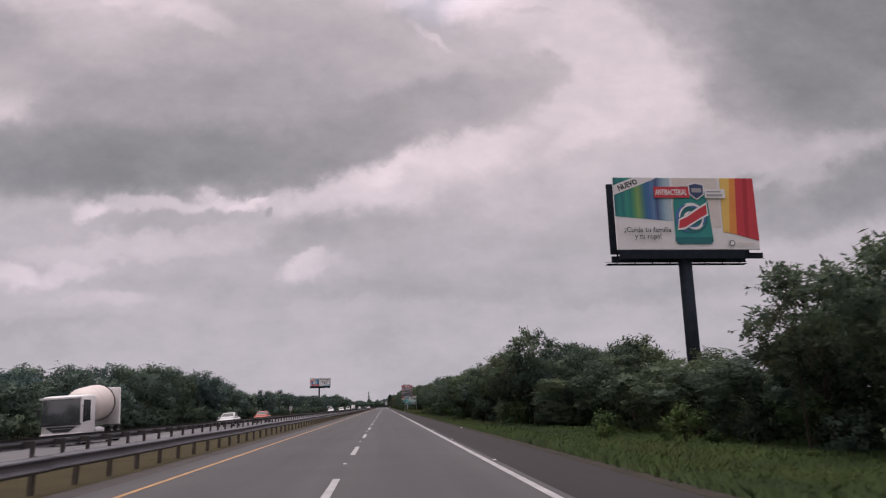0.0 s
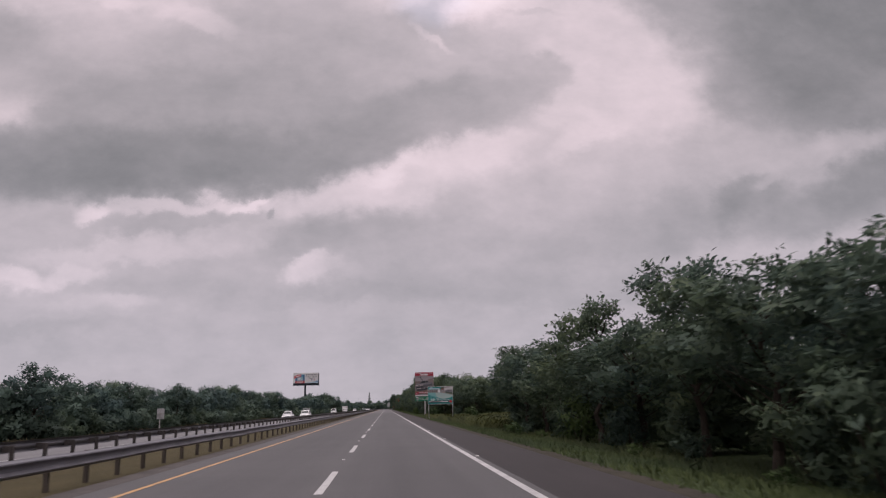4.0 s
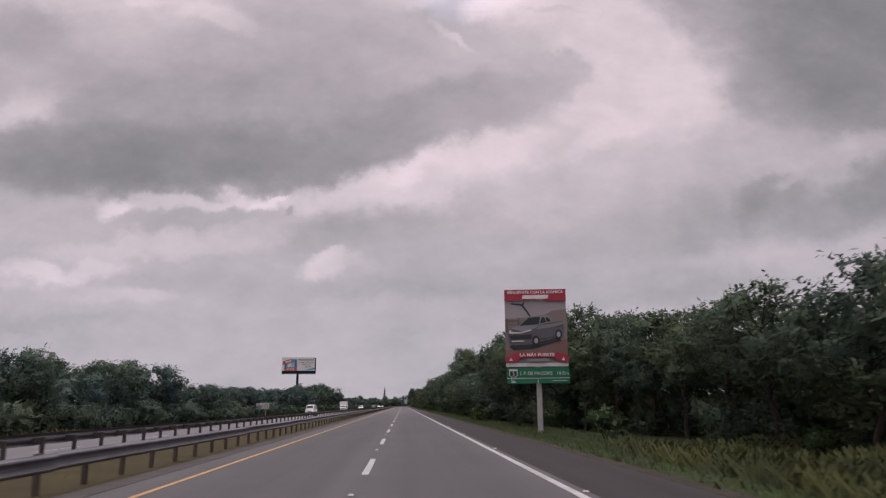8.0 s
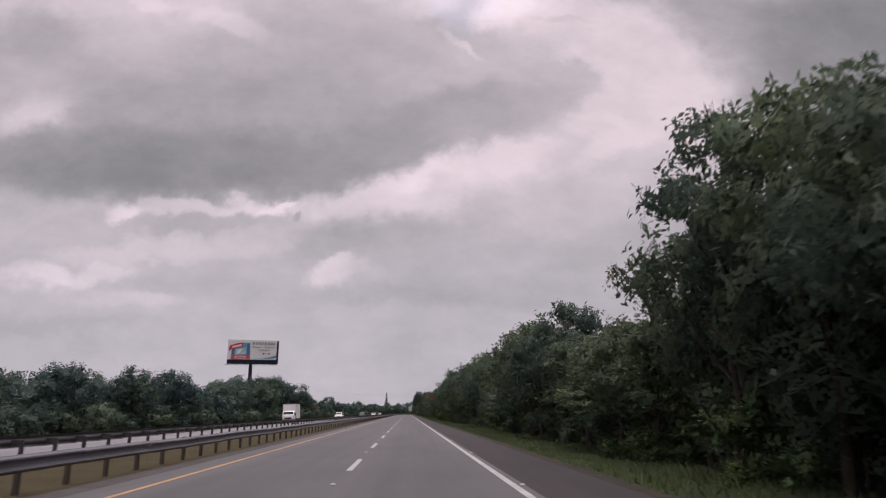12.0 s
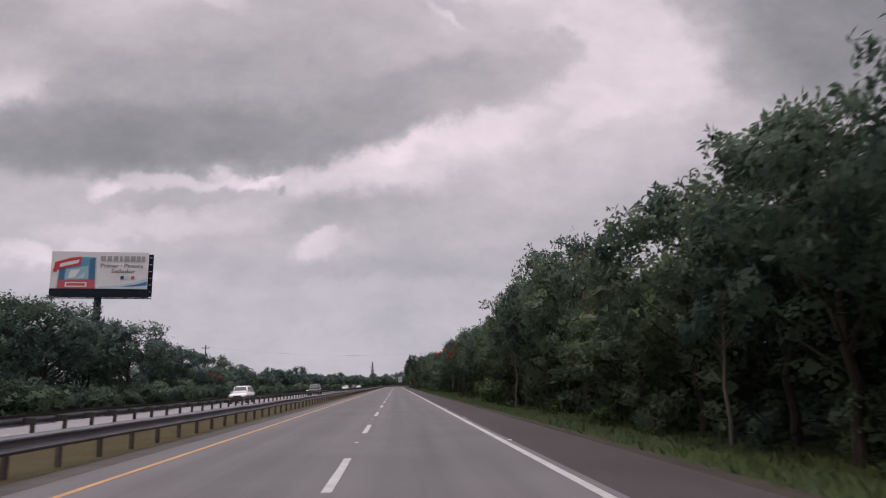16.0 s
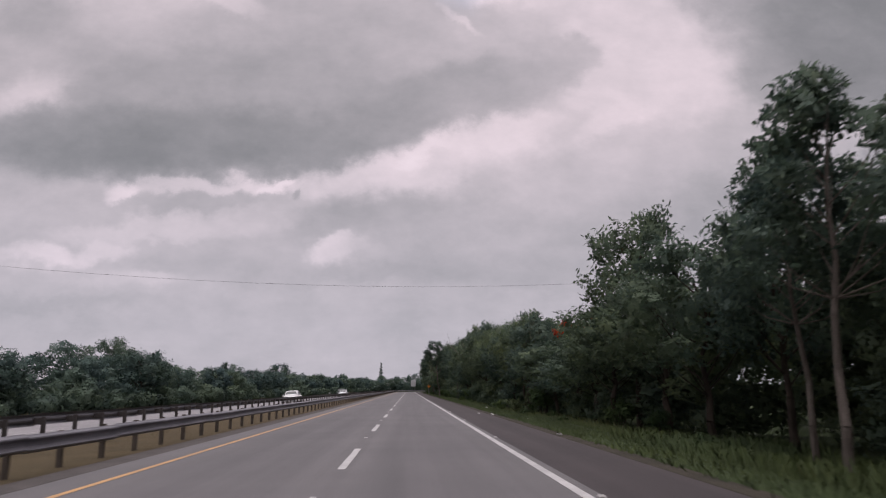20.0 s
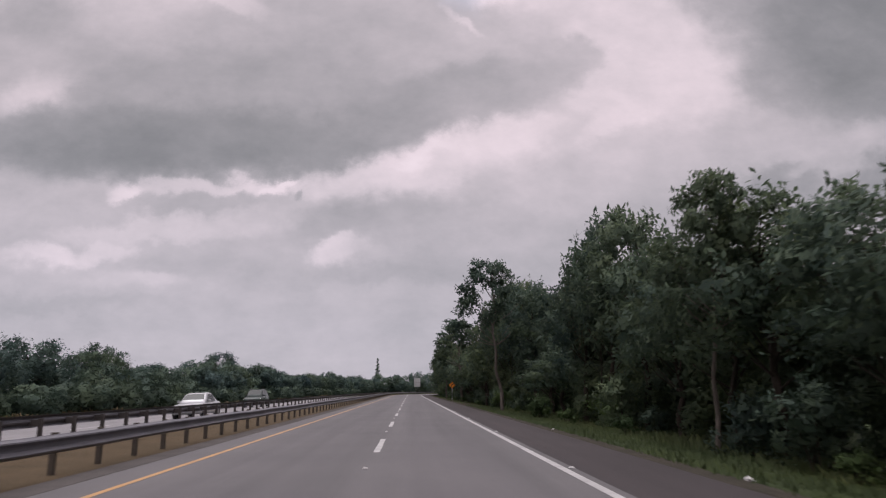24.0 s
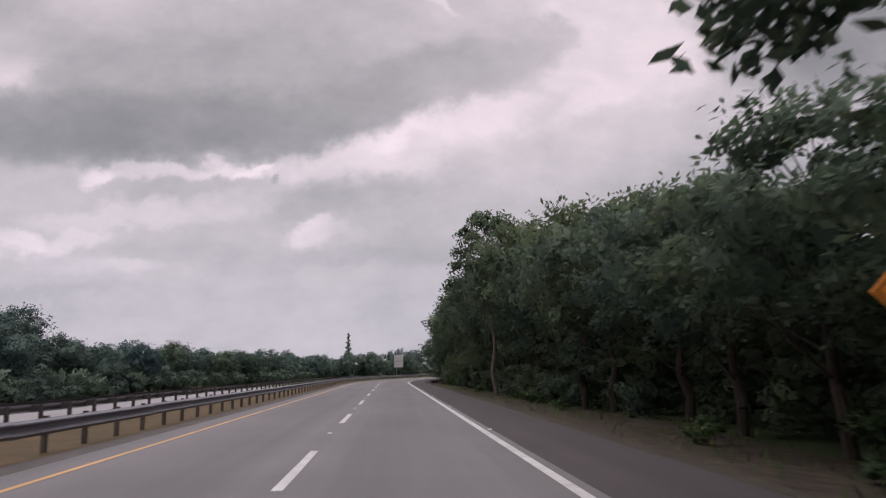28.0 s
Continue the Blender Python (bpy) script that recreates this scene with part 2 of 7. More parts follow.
sun_data = bpy.data.lights.new("sun", "SUN")
sun_data.energy, sun_data.angle, sun_data.color = 1.5, radians(40), (1.0, 0.96, 0.93)
sun = new("sun", sun_data)
sun.matrix_world = look((0, 0, 0), (0.2, -0.1, -0.97))

# ------------------------------------------------------------ materials
def material(name):
    m = bpy.data.materials.new(name)
    m.use_nodes = True
    nt = m.node_tree
    return m, nt, nt.nodes["Principled BSDF"]


def ramp_node(nt, fac, stops):
    r = nt.nodes.new("ShaderNodeValToRGB")
    r.color_ramp.elements[0].position, r.color_ramp.elements[0].color = stops[0][0], (*stops[0][1], 1)
    r.color_ramp.elements[1].position, r.color_ramp.elements[1].color = stops[-1][0], (*stops[-1][1], 1)
    for p, c in stops[1:-1]:
        e = r.color_ramp.elements.new(p)
        e.color = (*c, 1)
    nt.links.new(fac, r.inputs[0])
    return r.outputs[0]


def noise_node(nt, scale, detail=4.0, rough=0.55, stretch=(1, 1, 1)):
    g = nt.nodes.new("ShaderNodeNewGeometry")
    mp = nt.nodes.new("ShaderNodeMapping")
    mp.inputs["Scale"].default_value = stretch
    nt.links.new(g.outputs["Position"], mp.inputs[0])
    n = nt.nodes.new("ShaderNodeTexNoise")
    n.inputs["Scale"].default_value, n.inputs["Detail"].default_value, n.inputs["Roughness"].default_value = scale, detail, rough
    nt.links.new(mp.outputs[0], n.inputs["Vector"])
    return n.outputs["Fac"]


def mix_node(nt, kind, fac, a, b):
    x = nt.nodes.new("ShaderNodeMixRGB")
    x.blend_type = kind
    for k, v in ((0, fac), (1, a), (2, b)):
        if isinstance(v, (int, float)):
            x.inputs[k].default_value = v
        elif isinstance(v, tuple):
            x.inputs[k].default_value = (*v, 1)
        else:
            nt.links.new(v, x.inputs[k])
    return x.outputs[0]


def surface(name, dark, lite, scale=3.0, fine=60.0, rough=0.85, metal=0.0, bump=0.2, stretch=(1, 1, 1), depth=0.01, spread=(0.3, 0.7)):
    """Two tones by coarse noise, grained by fine noise, with fine relief."""
    m, nt, b = material(name)
    base = ramp_node(nt, noise_node(nt, scale, 5.0, 0.6, stretch), ((spread[0], dark), (spread[1], lite)))
    grain = ramp_node(nt, noise_node(nt, fine, 3.0, 0.6), ((0.3, (0.78, 0.78, 0.78)), (0.7, (1.15, 1.15, 1.15))))
    nt.links.new(mix_node(nt, "MULTIPLY", 1.0, base, grain), b.inputs["Base Color"])
    b.inputs["Roughness"].default_value, b.inputs["Metallic"].default_value = rough, metal
    if rough > 0.89:
        b.inputs["Specular IOR Level"].default_value = 0.12
    if bump:
        bp = nt.nodes.new("ShaderNodeBump")
        bp.inputs["Strength"].default_value, bp.inputs["Distance"].default_value = bump, depth
        nt.links.new(noise_node(nt, fine, 4.0, 0.6), bp.inputs["Height"])
        nt.links.new(bp.outputs[0], b.inputs["Normal"])
    return m


def median_mat(name):
    """Dry grass that turns from olive to sandy brown along the road."""
    m, nt, b = material(name)
    early = ramp_node(nt, noise_node(nt, 0.7, 5.0, 0.6), ((0.3, (0.042, 0.036, 0.019)), (0.7, (0.064, 0.053, 0.028))))
    late = ramp_node(nt, noise_node(nt, 0.7, 5.0, 0.6), ((0.3, (0.058, 0.044, 0.027)), (0.7, (0.090, 0.066, 0.040))))
    g = nt.nodes.new("ShaderNodeNewGeometry")
    sp = nt.nodes.new("ShaderNodeSeparateXYZ")
    nt.links.new(g.outputs["Position"], sp.inputs[0])
    r = nt.nodes.new("ShaderNodeMapRange")
    r.inputs["From Min"].default_value, r.inputs["From Max"].default_value = 480.0, 600.0
    nt.links.new(sp.outputs[1], r.inputs["Value"])
    grain = ramp_node(nt, noise_node(nt, 22.0, 4.0, 0.65), ((0.3, (0.70, 0.70, 0.70)), (0.7, (1.25, 1.25, 1.25))))
    nt.links.new(mix_node(nt, "MULTIPLY", 1.0, mix_node(nt, "MIX", r.outputs[0], early, late), grain), b.inputs["Base Color"])
    b.inputs["Roughness"].default_value, b.inputs["Specular IOR Level"].default_value = 0.95, 0.1
    bp = nt.nodes.new("ShaderNodeBump")
    bp.inputs["Strength"].default_value, bp.inputs["Distance"].default_value = 0.7, 0.06
    nt.links.new(noise_node(nt, 25.0, 4.0, 0.6), bp.inputs["Height"])
    nt.links.new(bp.outputs[0], b.inputs["Normal"])
    return m


def paint(name, col, rough=0.45, metal=0.0, dirt=0.12, scale=2.0):
    m, nt, b = material(name)
    dk = tuple(c * (1 - dirt) for c in col)
    base = ramp_node(nt, noise_node(nt, scale, 6.0, 0.65), ((0.35, dk), (0.65, col)))
    nt.links.new(base, b.inputs["Base Color"])
    b.inputs["Roughness"].default_value, b.inputs["Metallic"].default_value = rough, metal
    return m


def asphalt_mat(name, dark, lite, tracks=True, gloss=0.5):
    m, nt, b = material(name)
    lengthwise = noise_node(nt, 1.0, 5.0, 0.6, (1.6, 0.03, 1))
    base = ramp_node(nt, lengthwise, ((0.3, dark), (0.7, lite)))
    patches = ramp_node(nt, noise_node(nt, 0.25, 4.0, 0.6), ((0.35, (0.88, 0.88, 0.88)), (0.65, (1.08, 1.07, 1.06))))
    grain = ramp_node(nt, noise_node(nt, 90.0, 2.0, 0.7), ((0.3, (0.72, 0.72, 0.72)), (0.72, (1.25, 1.25, 1.25))))
    col = mix_node(nt, "MULTIPLY", 1.0, base, patches)
    col = mix_node(nt, "MULTIPLY", 1.0, col, grain)
    g0 = nt.nodes.new("ShaderNodeNewGeometry")      # an older, darker surface gives way to a paler one
    s0 = nt.nodes.new("ShaderNodeSeparateXYZ")
    nt.links.new(g0.outputs["Position"], s0.inputs[0])
    f0 = nt.nodes.new("ShaderNodeMapRange")
    f0.inputs["From Min"].default_value, f0.inputs["From Max"].default_value = 290.0, 370.0
    nt.links.new(s0.outputs[1], f0.inputs["Value"])
    col = mix_node(nt, "MULTIPLY", 1.0, col, ramp_node(nt, f0.outputs[0], ((0.0, (0.67, 0.67, 0.675)), (1.0, (1.11, 1.10, 1.10)))))
    if tracks:   # wheel tracks and the oily middle of each lane, along the road
        g = nt.nodes.new("ShaderNodeNewGeometry")
        sp = nt.nodes.new("ShaderNodeSeparateXYZ")
        nt.links.new(g.outputs["Position"], sp.inputs[0])
        w = nt.nodes.new("ShaderNodeMath")
        w.operation = "MULTIPLY"
        nt.links.new(sp.outputs[0], w.inputs[0])
        w.inputs[1].default_value = 2 * math.pi / 3.65
        c = nt.nodes.new("ShaderNodeMath")
        c.operation = "COSINE"
        nt.links.new(w.outputs[0], c.inputs[0])
        band = ramp_node(nt, c.outputs[0], ((0.0, (0.84, 0.84, 0.85)), (0.9, (1.03, 1.03, 1.03))))
        col = mix_node(nt, "MULTIPLY", 0.8, col, band)
    nt.links.new(col, b.inputs["Base Color"])
    b.inputs["Roughness"].default_value, b.inputs["Specular IOR Level"].default_value = 0.8, gloss
    bp = nt.nodes.new("ShaderNodeBump")
    bp.inputs["Strength"].default_value, bp.inputs["Distance"].default_value = 0.25, 0.006
    nt.links.new(noise_node(nt, 110.0, 2.0, 0.6), bp.inputs["Height"])
    nt.links.new(bp.outputs[0], b.inputs["Normal"])
    return m


SPRAY = {}


def leaf_mat(name, tones, glow=0.3, tree=0.12, clump=0.16, gaps=0.0):
    """Leaves: tone by leaf, by tree and by clump, thin enough to let some light through; gaps: leaves of a spray to the metre, with open air between them."""
    m, nt, b = material(name)
    g = nt.nodes.new("ShaderNodeNewGeometry")
    base = ramp_node(nt, g.outputs["Random Per Island"], [(i / (len(tones) - 1), c) for i, c in enumerate(tones)])
    oi = nt.nodes.new("ShaderNodeObjectInfo")
    by_tree = ramp_node(nt, oi.outputs["Random"], ((0.0, (1 - tree, 1 - 0.8 * tree, 1 - 0.5 * tree)), (0.6, (1.0, 1.0, 1.0)), (1.0, (1 + 1.5 * tree, 1 + 1.1 * tree, 1 - 0.2 * tree))))
    by_clump = ramp_node(nt, noise_node(nt, 0.55, 3.0, 0.6), ((0.3, (1 - 1.3 * clump, 1 - 1.1 * clump, 1 - clump)), (0.7, (1 + 1.6 * clump, 1 + 1.4 * clump, 1 + 0.5 * clump))))
    grain = ramp_node(nt, noise_node(nt, 14.0, 2.0, 0.6), ((0.3, (0.90, 0.91, 0.92)), (0.7, (1.10, 1.09, 1.07))))
    by_stand = ramp_node(nt, noise_node(nt, 0.13, 2.0, 0.5), ((0.32, (0.82, 0.88, 1.0)), (0.68, (1.18, 1.12, 0.90))))
    col = mix_node(nt, "MULTIPLY", 1.0, mix_node(nt, "MULTIPLY", 1.0, base, by_tree), by_clump)
    col = mix_node(nt, "MULTIPLY", 1.0, mix_node(nt, "MULTIPLY", 1.0, col, by_stand), grain)
    nt.links.new(col, b.inputs["Base Color"])
    b.inputs["Roughness"].default_value = 0.7
    b.inputs["Specular IOR Level"].default_value = 0.15
    tr = nt.nodes.new("ShaderNodeBsdfTranslucent")
    nt.links.new(col, tr.inputs[0])
    mx = nt.nodes.new("ShaderNodeMixShader")
    mx.inputs[0].default_value = glow
    nt.links.new(b.outputs[0], mx.inputs[1])
    nt.links.new(tr.outputs[0], mx.inputs[2])
    nt.links.new(mx.outputs[0], nt.nodes["Material Output"].inputs[0])
    if gaps:
        leaves = nt.nodes.new("ShaderNodeTexVoronoi")
        leaves.inputs["Scale"].default_value = gaps
        nt.links.new(g.outputs["Position"], leaves.inputs["Vector"])
        air = nt.nodes.new("ShaderNodeMath")
        air.operation = "GREATER_THAN"
        nt.links.new(leaves.outputs["Distance"], air.inputs[0])
        air.inputs[1].default_value = 0.56
        cut = nt.nodes.new("ShaderNodeMixShader")
        nt.links.new(air.outputs[0], cut.inputs[0])
        nt.links.new(mx.outputs[0], cut.inputs[1])
        nt.links.new(nt.nodes.new("ShaderNodeBsdfTransparent").outputs[0], cut.inputs[2])
        nt.links.new(cut.outputs[0], nt.nodes["Material Output"].inputs[0])
    else:
        SPRAY[name] = lambda: leaf_mat(name + "_spray", tones, glow, tree, clump, 5.5 if name in ("distant_leaf", "scrub_leaf") else 7.0)
    return m


M = {
    "asphalt": asphalt_mat("asphalt", (0.059, 0.056, 0.058), (0.084, 0.079, 0.082)),
    "shoulder": asphalt_mat("shoulder_asphalt", (0.024, 0.020, 0.021), (0.036, 0.030, 0.031), False, 0.25),
    "old_asphalt": asphalt_mat("old_asphalt", (0.122, 0.118, 0.122), (0.162, 0.156, 0.162), False),
    "white_line": surface("white_road_paint", (0.237, 0.233, 0.229), (0.395, 0.387, 0.379), 1.5, 40, 0.6, 0, 0.1),
    "yellow_line": surface("yellow_road_paint", (0.269, 0.150, 0.055), (0.411, 0.229, 0.079), 1.5, 40, 0.6, 0, 0.1),
    "soil": surface("bare_soil", (0.055, 0.043, 0.033), (0.095, 0.075, 0.058), 1.2, 30, 0.95, 0, 0.5, depth=0.04),
    "dirt_edge": surface("dirty_road_edge", (0.028, 0.026, 0.020), (0.046, 0.040, 0.031), 1.2, 30, 0.95, 0, 0.5, depth=0.04),
    "leaf_litter": surface("fallen_leaves", (0.024, 0.020, 0.015), (0.052, 0.040, 0.030), 2.2, 24, 0.95, 0, 0.8, depth=0.06, spread=(0.35, 0.65)),
    "grass_ground": surface("grassy_ground", (0.028, 0.040, 0.016), (0.038, 0.052, 0.020), 0.7, 18, 0.95, 0, 0.8, depth=0.08),
    "dry_grass": median_mat("dry_median_grass"),
    "dusty": surface("dusty_asphalt", (0.054, 0.049, 0.047), (0.080, 0.072, 0.068), 1.4, 40, 0.92, 0, 0.4, depth=0.02),
    "zinc": surface("weathered_zinc", (0.080, 0.080, 0.092), (0.145, 0.142, 0.158), 2.5, 50, 0.5, 0.35, 0.08, (1, 0.3, 1)),
    "post_tan": surface("tan_post", (0.052, 0.044, 0.036), (0.096, 0.079, 0.062), 4.0, 50, 0.85, 0, 0.3, (1, 1, 0.3)),
    "post_wood": surface("weathered_post", (0.034, 0.031, 0.031), (0.062, 0.055, 0.052), 4.0, 50, 0.85, 0, 0.3, (1, 1, 0.3)),
    "pole_steel": surface("painted_pole_steel", (0.012, 0.017, 0.024), (0.022, 0.029, 0.038), 2.0, 40, 0.9, 0.0, 0.05),
    "galv": surface("galvanised_steel", (0.42, 0.42, 0.43), (0.55, 0.55, 0.56), 3.0, 60, 0.5, 0.3, 0.05),
    "concrete_post": surface("grey_post", (0.332, 0.324, 0.316), (0.435, 0.419, 0.411), 3.0, 60, 0.8, 0, 0.2),
    "rubble": surface("broken_rubble", (0.079, 0.070, 0.060), (0.150, 0.134, 0.118), 5.0, 40, 0.9, 0, 0.4),
    "bark": surface("dark_bark", (0.028, 0.023, 0.019), (0.062, 0.050, 0.040), 5.0, 40, 0.9, 0, 0.6, (1, 1, 0.3)),
    "pale_bark": surface("pale_bark", (0.085, 0.072, 0.062), (0.16, 0.138, 0.120), 5.0, 40, 0.9, 0, 0.4, (1, 1, 0.3)),
    "leaf": leaf_mat("broad_leaf", [(0.062, 0.088, 0.072), (0.068, 0.096, 0.076), (0.077, 0.106, 0.080), (0.092, 0.122, 0.084)], 0.42),
    "leaf_fine": leaf_mat("feathery_leaf", [(0.052, 0.070, 0.044), (0.066, 0.082, 0.048), (0.088, 0.090, 0.058), (0.105, 0.085, 0.066)]),
    # bluer than the near leaves: the haze of distance is put into their colour
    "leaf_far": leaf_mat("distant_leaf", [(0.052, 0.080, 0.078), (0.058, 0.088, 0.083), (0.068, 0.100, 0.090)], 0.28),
    "leaf_scrub": leaf_mat("scrub_leaf", [(0.056, 0.082, 0.068), (0.063, 0.090, 0.072), (0.074, 0.102, 0.076)], 0.28),
    "leaf_bright": leaf_mat("young_leaf", [(0.044, 0.070, 0.032), (0.053, 0.082, 0.036), (0.064, 0.095, 0.041)]),
    "flower": leaf_mat("red_flower", [(0.36, 0.03, 0.014), (0.48, 0.05, 0.02), (0.56, 0.085, 0.03)]),
    "grass": leaf_mat("verge_grass", [(0.030, 0.044, 0.018), (0.034, 0.049, 0.020), (0.040, 0.054, 0.022)], 0.28, 0.16, 0.16),
    "tall_grass": leaf_mat("tall_dry_grass", [(0.041, 0.048, 0.024), (0.045, 0.052, 0.025), (0.050, 0.055, 0.028)], 0.3, 0.16, 0.5),
    "meadow": leaf_mat("meadow_grass_blade", [(0.043, 0.066, 0.022), (0.047, 0.071, 0.024), (0.053, 0.077, 0.027)], 0.28, 0.16, 0.2),
    "edge_grass": leaf_mat("edge_grass_blade", [(0.034, 0.044, 0.020), (0.039, 0.049, 0.022), (0.046, 0.055, 0.025)], 0.28, 0.16, 0.25),
    "dead_grass": leaf_mat("dead_grass_blade", [(0.075, 0.058, 0.040), (0.090, 0.068, 0.046), (0.066, 0.060, 0.036)], 0.28, 0.16, 0.3),
    "median_blade": leaf_mat("median_grass", [(0.046, 0.038, 0.019), (0.056, 0.046, 0.023), (0.048, 0.043, 0.020)], 0.3),
    "white": paint("white_paint", (0.72, 0.71, 0.70), 0.4),
    "board_white": paint("billboard_white", (0.72, 0.70, 0.70), 0.55, 0, 0.05),
    "black": paint("black_plastic", (0.022, 0.022, 0.025), 0.5),
    "rubber": surface("tyre_rubber", (0.018, 0.018, 0.019), (0.032, 0.032, 0.033), 6, 60, 0.9, 0, 0.2),
    "rim": paint("alloy_rim", (0.45, 0.45, 0.46), 0.35, 0.8),
    "chrome": paint("chrome_trim", (0.6, 0.6, 0.62), 0.2, 1.0, 0.05),
}
for key in ("leaf", "leaf_fine", "leaf_far", "leaf_scrub", "leaf_bright", "flower"):
    SPRAY[key] = SPRAY[M[key].name]()
gm, _, gb = material("tinted_car_glass")
gb.inputs["Base Color"].default_value = (0.012, 0.014, 0.016, 1)
gb.inputs["Roughness"].default_value = 0.18
gb.inputs["Metallic"].default_value = 0.0
gb.inputs["Specular IOR Level"].default_value = 0.2
M["glass"] = gm
wg, _, wb = material("windscreen_glass")
wb.inputs["Base Color"].default_value = (0.035, 0.040, 0.044, 1)
wb.inputs["Roughness"].default_value = 0.12
wb.inputs["Specular IOR Level"].default_value = 0.9
wb.inputs["Coat Weight"].default_value, wb.inputs["Coat IOR"].default_value = 1.0, 1.8
M["windscreen"] = wg
em, _, eb = material("lit_headlamp")
eb.inputs["Base Color"].default_value = (0.9, 0.9, 0.88, 1)
eb.inputs["Emission Color"].default_value = (1, 0.97, 0.9, 1)
eb.inputs["Emission Strength"].default_value = 5.0
M["headlamp"] = em
lm, _, lb = material("lamp_lens")
lb.inputs["Base Color"].default_value = (0.55, 0.56, 0.58, 1)
lb.inputs["Roughness"].default_value = 0.15
M["lens"] = lm


def flat_colour(name, col, rough=0.6):
    if name not in M:
        M[name] = paint(name, col, rough, 0.0, 0.08, 1.0)
    return M[name]


# ------------------------------------------------------------ mesh helpers
def mesh_from(name, verts, faces, mats, smooth=False, index=None):
    me = bpy.data.meshes.new(name)
    me.from_pydata([tuple(v) for v in verts], [], [tuple(f) for f in faces])
    for m in (mats if isinstance(mats, (list, tuple)) else [mats]):
        me.materials.append(m)
    if index is not None:
        me.polygons.foreach_set("material_index", index)
    if smooth:
        me.polygons.foreach_set("use_smooth", [True] * len(me.polygons))
    me.update()
    return me


def quads_mesh(name, verts, count, mat, normals=None, inner=None, spray=None):
    """count separate four-cornered leaves or blades from an array of 4 * count corners; normals: one a leaf, for the soft shading of foliage."""
    me = bpy.data.meshes.new(name)
    me.vertices.add(4 * count)
    me.vertices.foreach_set("co", np.asarray(verts, dtype=np.float32).ravel())
    me.loops.add(4 * count)
    me.loops.foreach_set("vertex_index", np.arange(4 * count, dtype=np.int32))
    me.polygons.add(count)
    me.polygons.foreach_set("loop_start", np.arange(0, 4 * count, 4, dtype=np.int32))
    if normals is not None:
        me.polygons.foreach_set("use_smooth", np.ones(count, dtype=bool))
    me.update(calc_edges=True)
    if normals is not None:
        soft = me.attributes.new("custom_normal", "FLOAT_VECTOR", "POINT")
        soft.data.foreach_set("vector", np.repeat(np.asarray(normals, dtype=np.float32), 4, axis=0).ravel())
        me.update()
    me.materials.append(mat)
    if spray is not None:
        me.materials.append(spray)
        me.polygons.foreach_set("material_index", np.asarray(inner, dtype=np.int32))
    return me


def child(name, me, parent, label="", m=None):
    ob = new(name, me)
    ob.parent = parent
    if m is not None:
        ob.matrix_local = m
    if label:
        ob["label"] = label
    return ob


def part(name, bm, mat, parent, label="", smooth=False):
    me = bpy.data.meshes.new(name)
    bm.to_mesh(me)
    bm.free()
    me.materials.append(mat)
    if smooth:
        me.polygons.foreach_set("use_smooth", [True] * len(me.polygons))
    return child(name, me, parent, label)


def box(bm, x0, x1, y0, y1, z0, z1, bevel=0.0):
    geom = bmesh.ops.create_cube(bm, size=1.0)
    vs = geom["verts"]
    for v in vs:
        v.co = Vector(((x0 + x1) / 2 + v.co.x * (x1 - x0), (y0 + y1) / 2 + v.co.y * (y1 - y0), (z0 + z1) / 2 + v.co.z * (z1 - z0)))
    if bevel:
        es = list({e for v in vs for e in v.link_edges})
        bmesh.ops.bevel(bm, geom=es, offset=bevel, segments=2, affect="EDGES", profile=0.6)


def box_bm(*a, **k):
    bm = bmesh.new()
    box(bm, *a, **k)
    return bm


def tube(bm, p, q, r0, r1=None, seg=10, caps=True):
    """A tapered round bar from p to q."""
    r1 = r0 if r1 is None else r1
    p, q = Vector(p), Vector(q)
    d = q - p
    m = Matrix.Translation((p + q) / 2) @ d.to_track_quat("Z", "Y").to_matrix().to_4x4()
    bmesh.ops.create_cone(bm, cap_ends=caps, segments=seg, radius1=r0, radius2=r1, depth=d.length, matrix=m)


def tube_bm(*a, **k):
    bm = bmesh.new()
    tube(bm, *a, **k)
    return bm


def prism(pts, y0, y1, bm=None):
    """A flat outline in x and z, thickened from y0 to y1."""
    bm = bm or bmesh.new()
    a = [bm.verts.new((x, y0, z)) for x, z in pts]
    b = [bm.verts.new((x, y1, z)) for x, z in pts]
    n = len(pts)
    bm.faces.new(a)
    bm.faces.new(b[::-1])
    for i in range(n):
        bm.faces.new((a[i], b[i], b[(i + 1) % n], a[(i + 1) % n]))
    bmesh.ops.recalc_face_normals(bm, faces=bm.faces)
    return bm


def lettering(body, size, mat, parent, x, y, z, width=None, align="CENTER", lean=0.0, label="", weight=0.0):
    """Words in the built-in font, standing upright and facing the oncoming road."""
    cu = bpy.data.curves.new("lettering", "FONT")
    cu.body, cu.size, cu.align_x, cu.extrude = body, size, align, 0.006
    cu.resolution_u, cu.offset = 2, weight
    tmp = bpy.data.objects.new("lettering", cu)
    scene.collection.objects.link(tmp)
    bpy.context.view_layer.update()
    me = bpy.data.meshes.new_from_object(tmp.evaluated_get(bpy.context.evaluated_depsgraph_get()))
    wide = tmp.dimensions.x
    bpy.data.objects.remove(tmp)
    me.materials.clear()
    me.materials.append(mat)
    s = width / wide if width and wide else 1.0
    ob = child("lettering", me, parent, label)
    ob.matrix_local = Matrix.Translation((x, y, z)) @ Matrix.Rotation(radians(lean), 4, "Y") @ Matrix.Rotation(radians(90), 4, "X") @ Matrix.Diagonal((s, 1, 1, 1))
    return ob


# ------------------------------------------------------------ the line of the road
BEND_AT, BEND_R = 822.0, 260.0


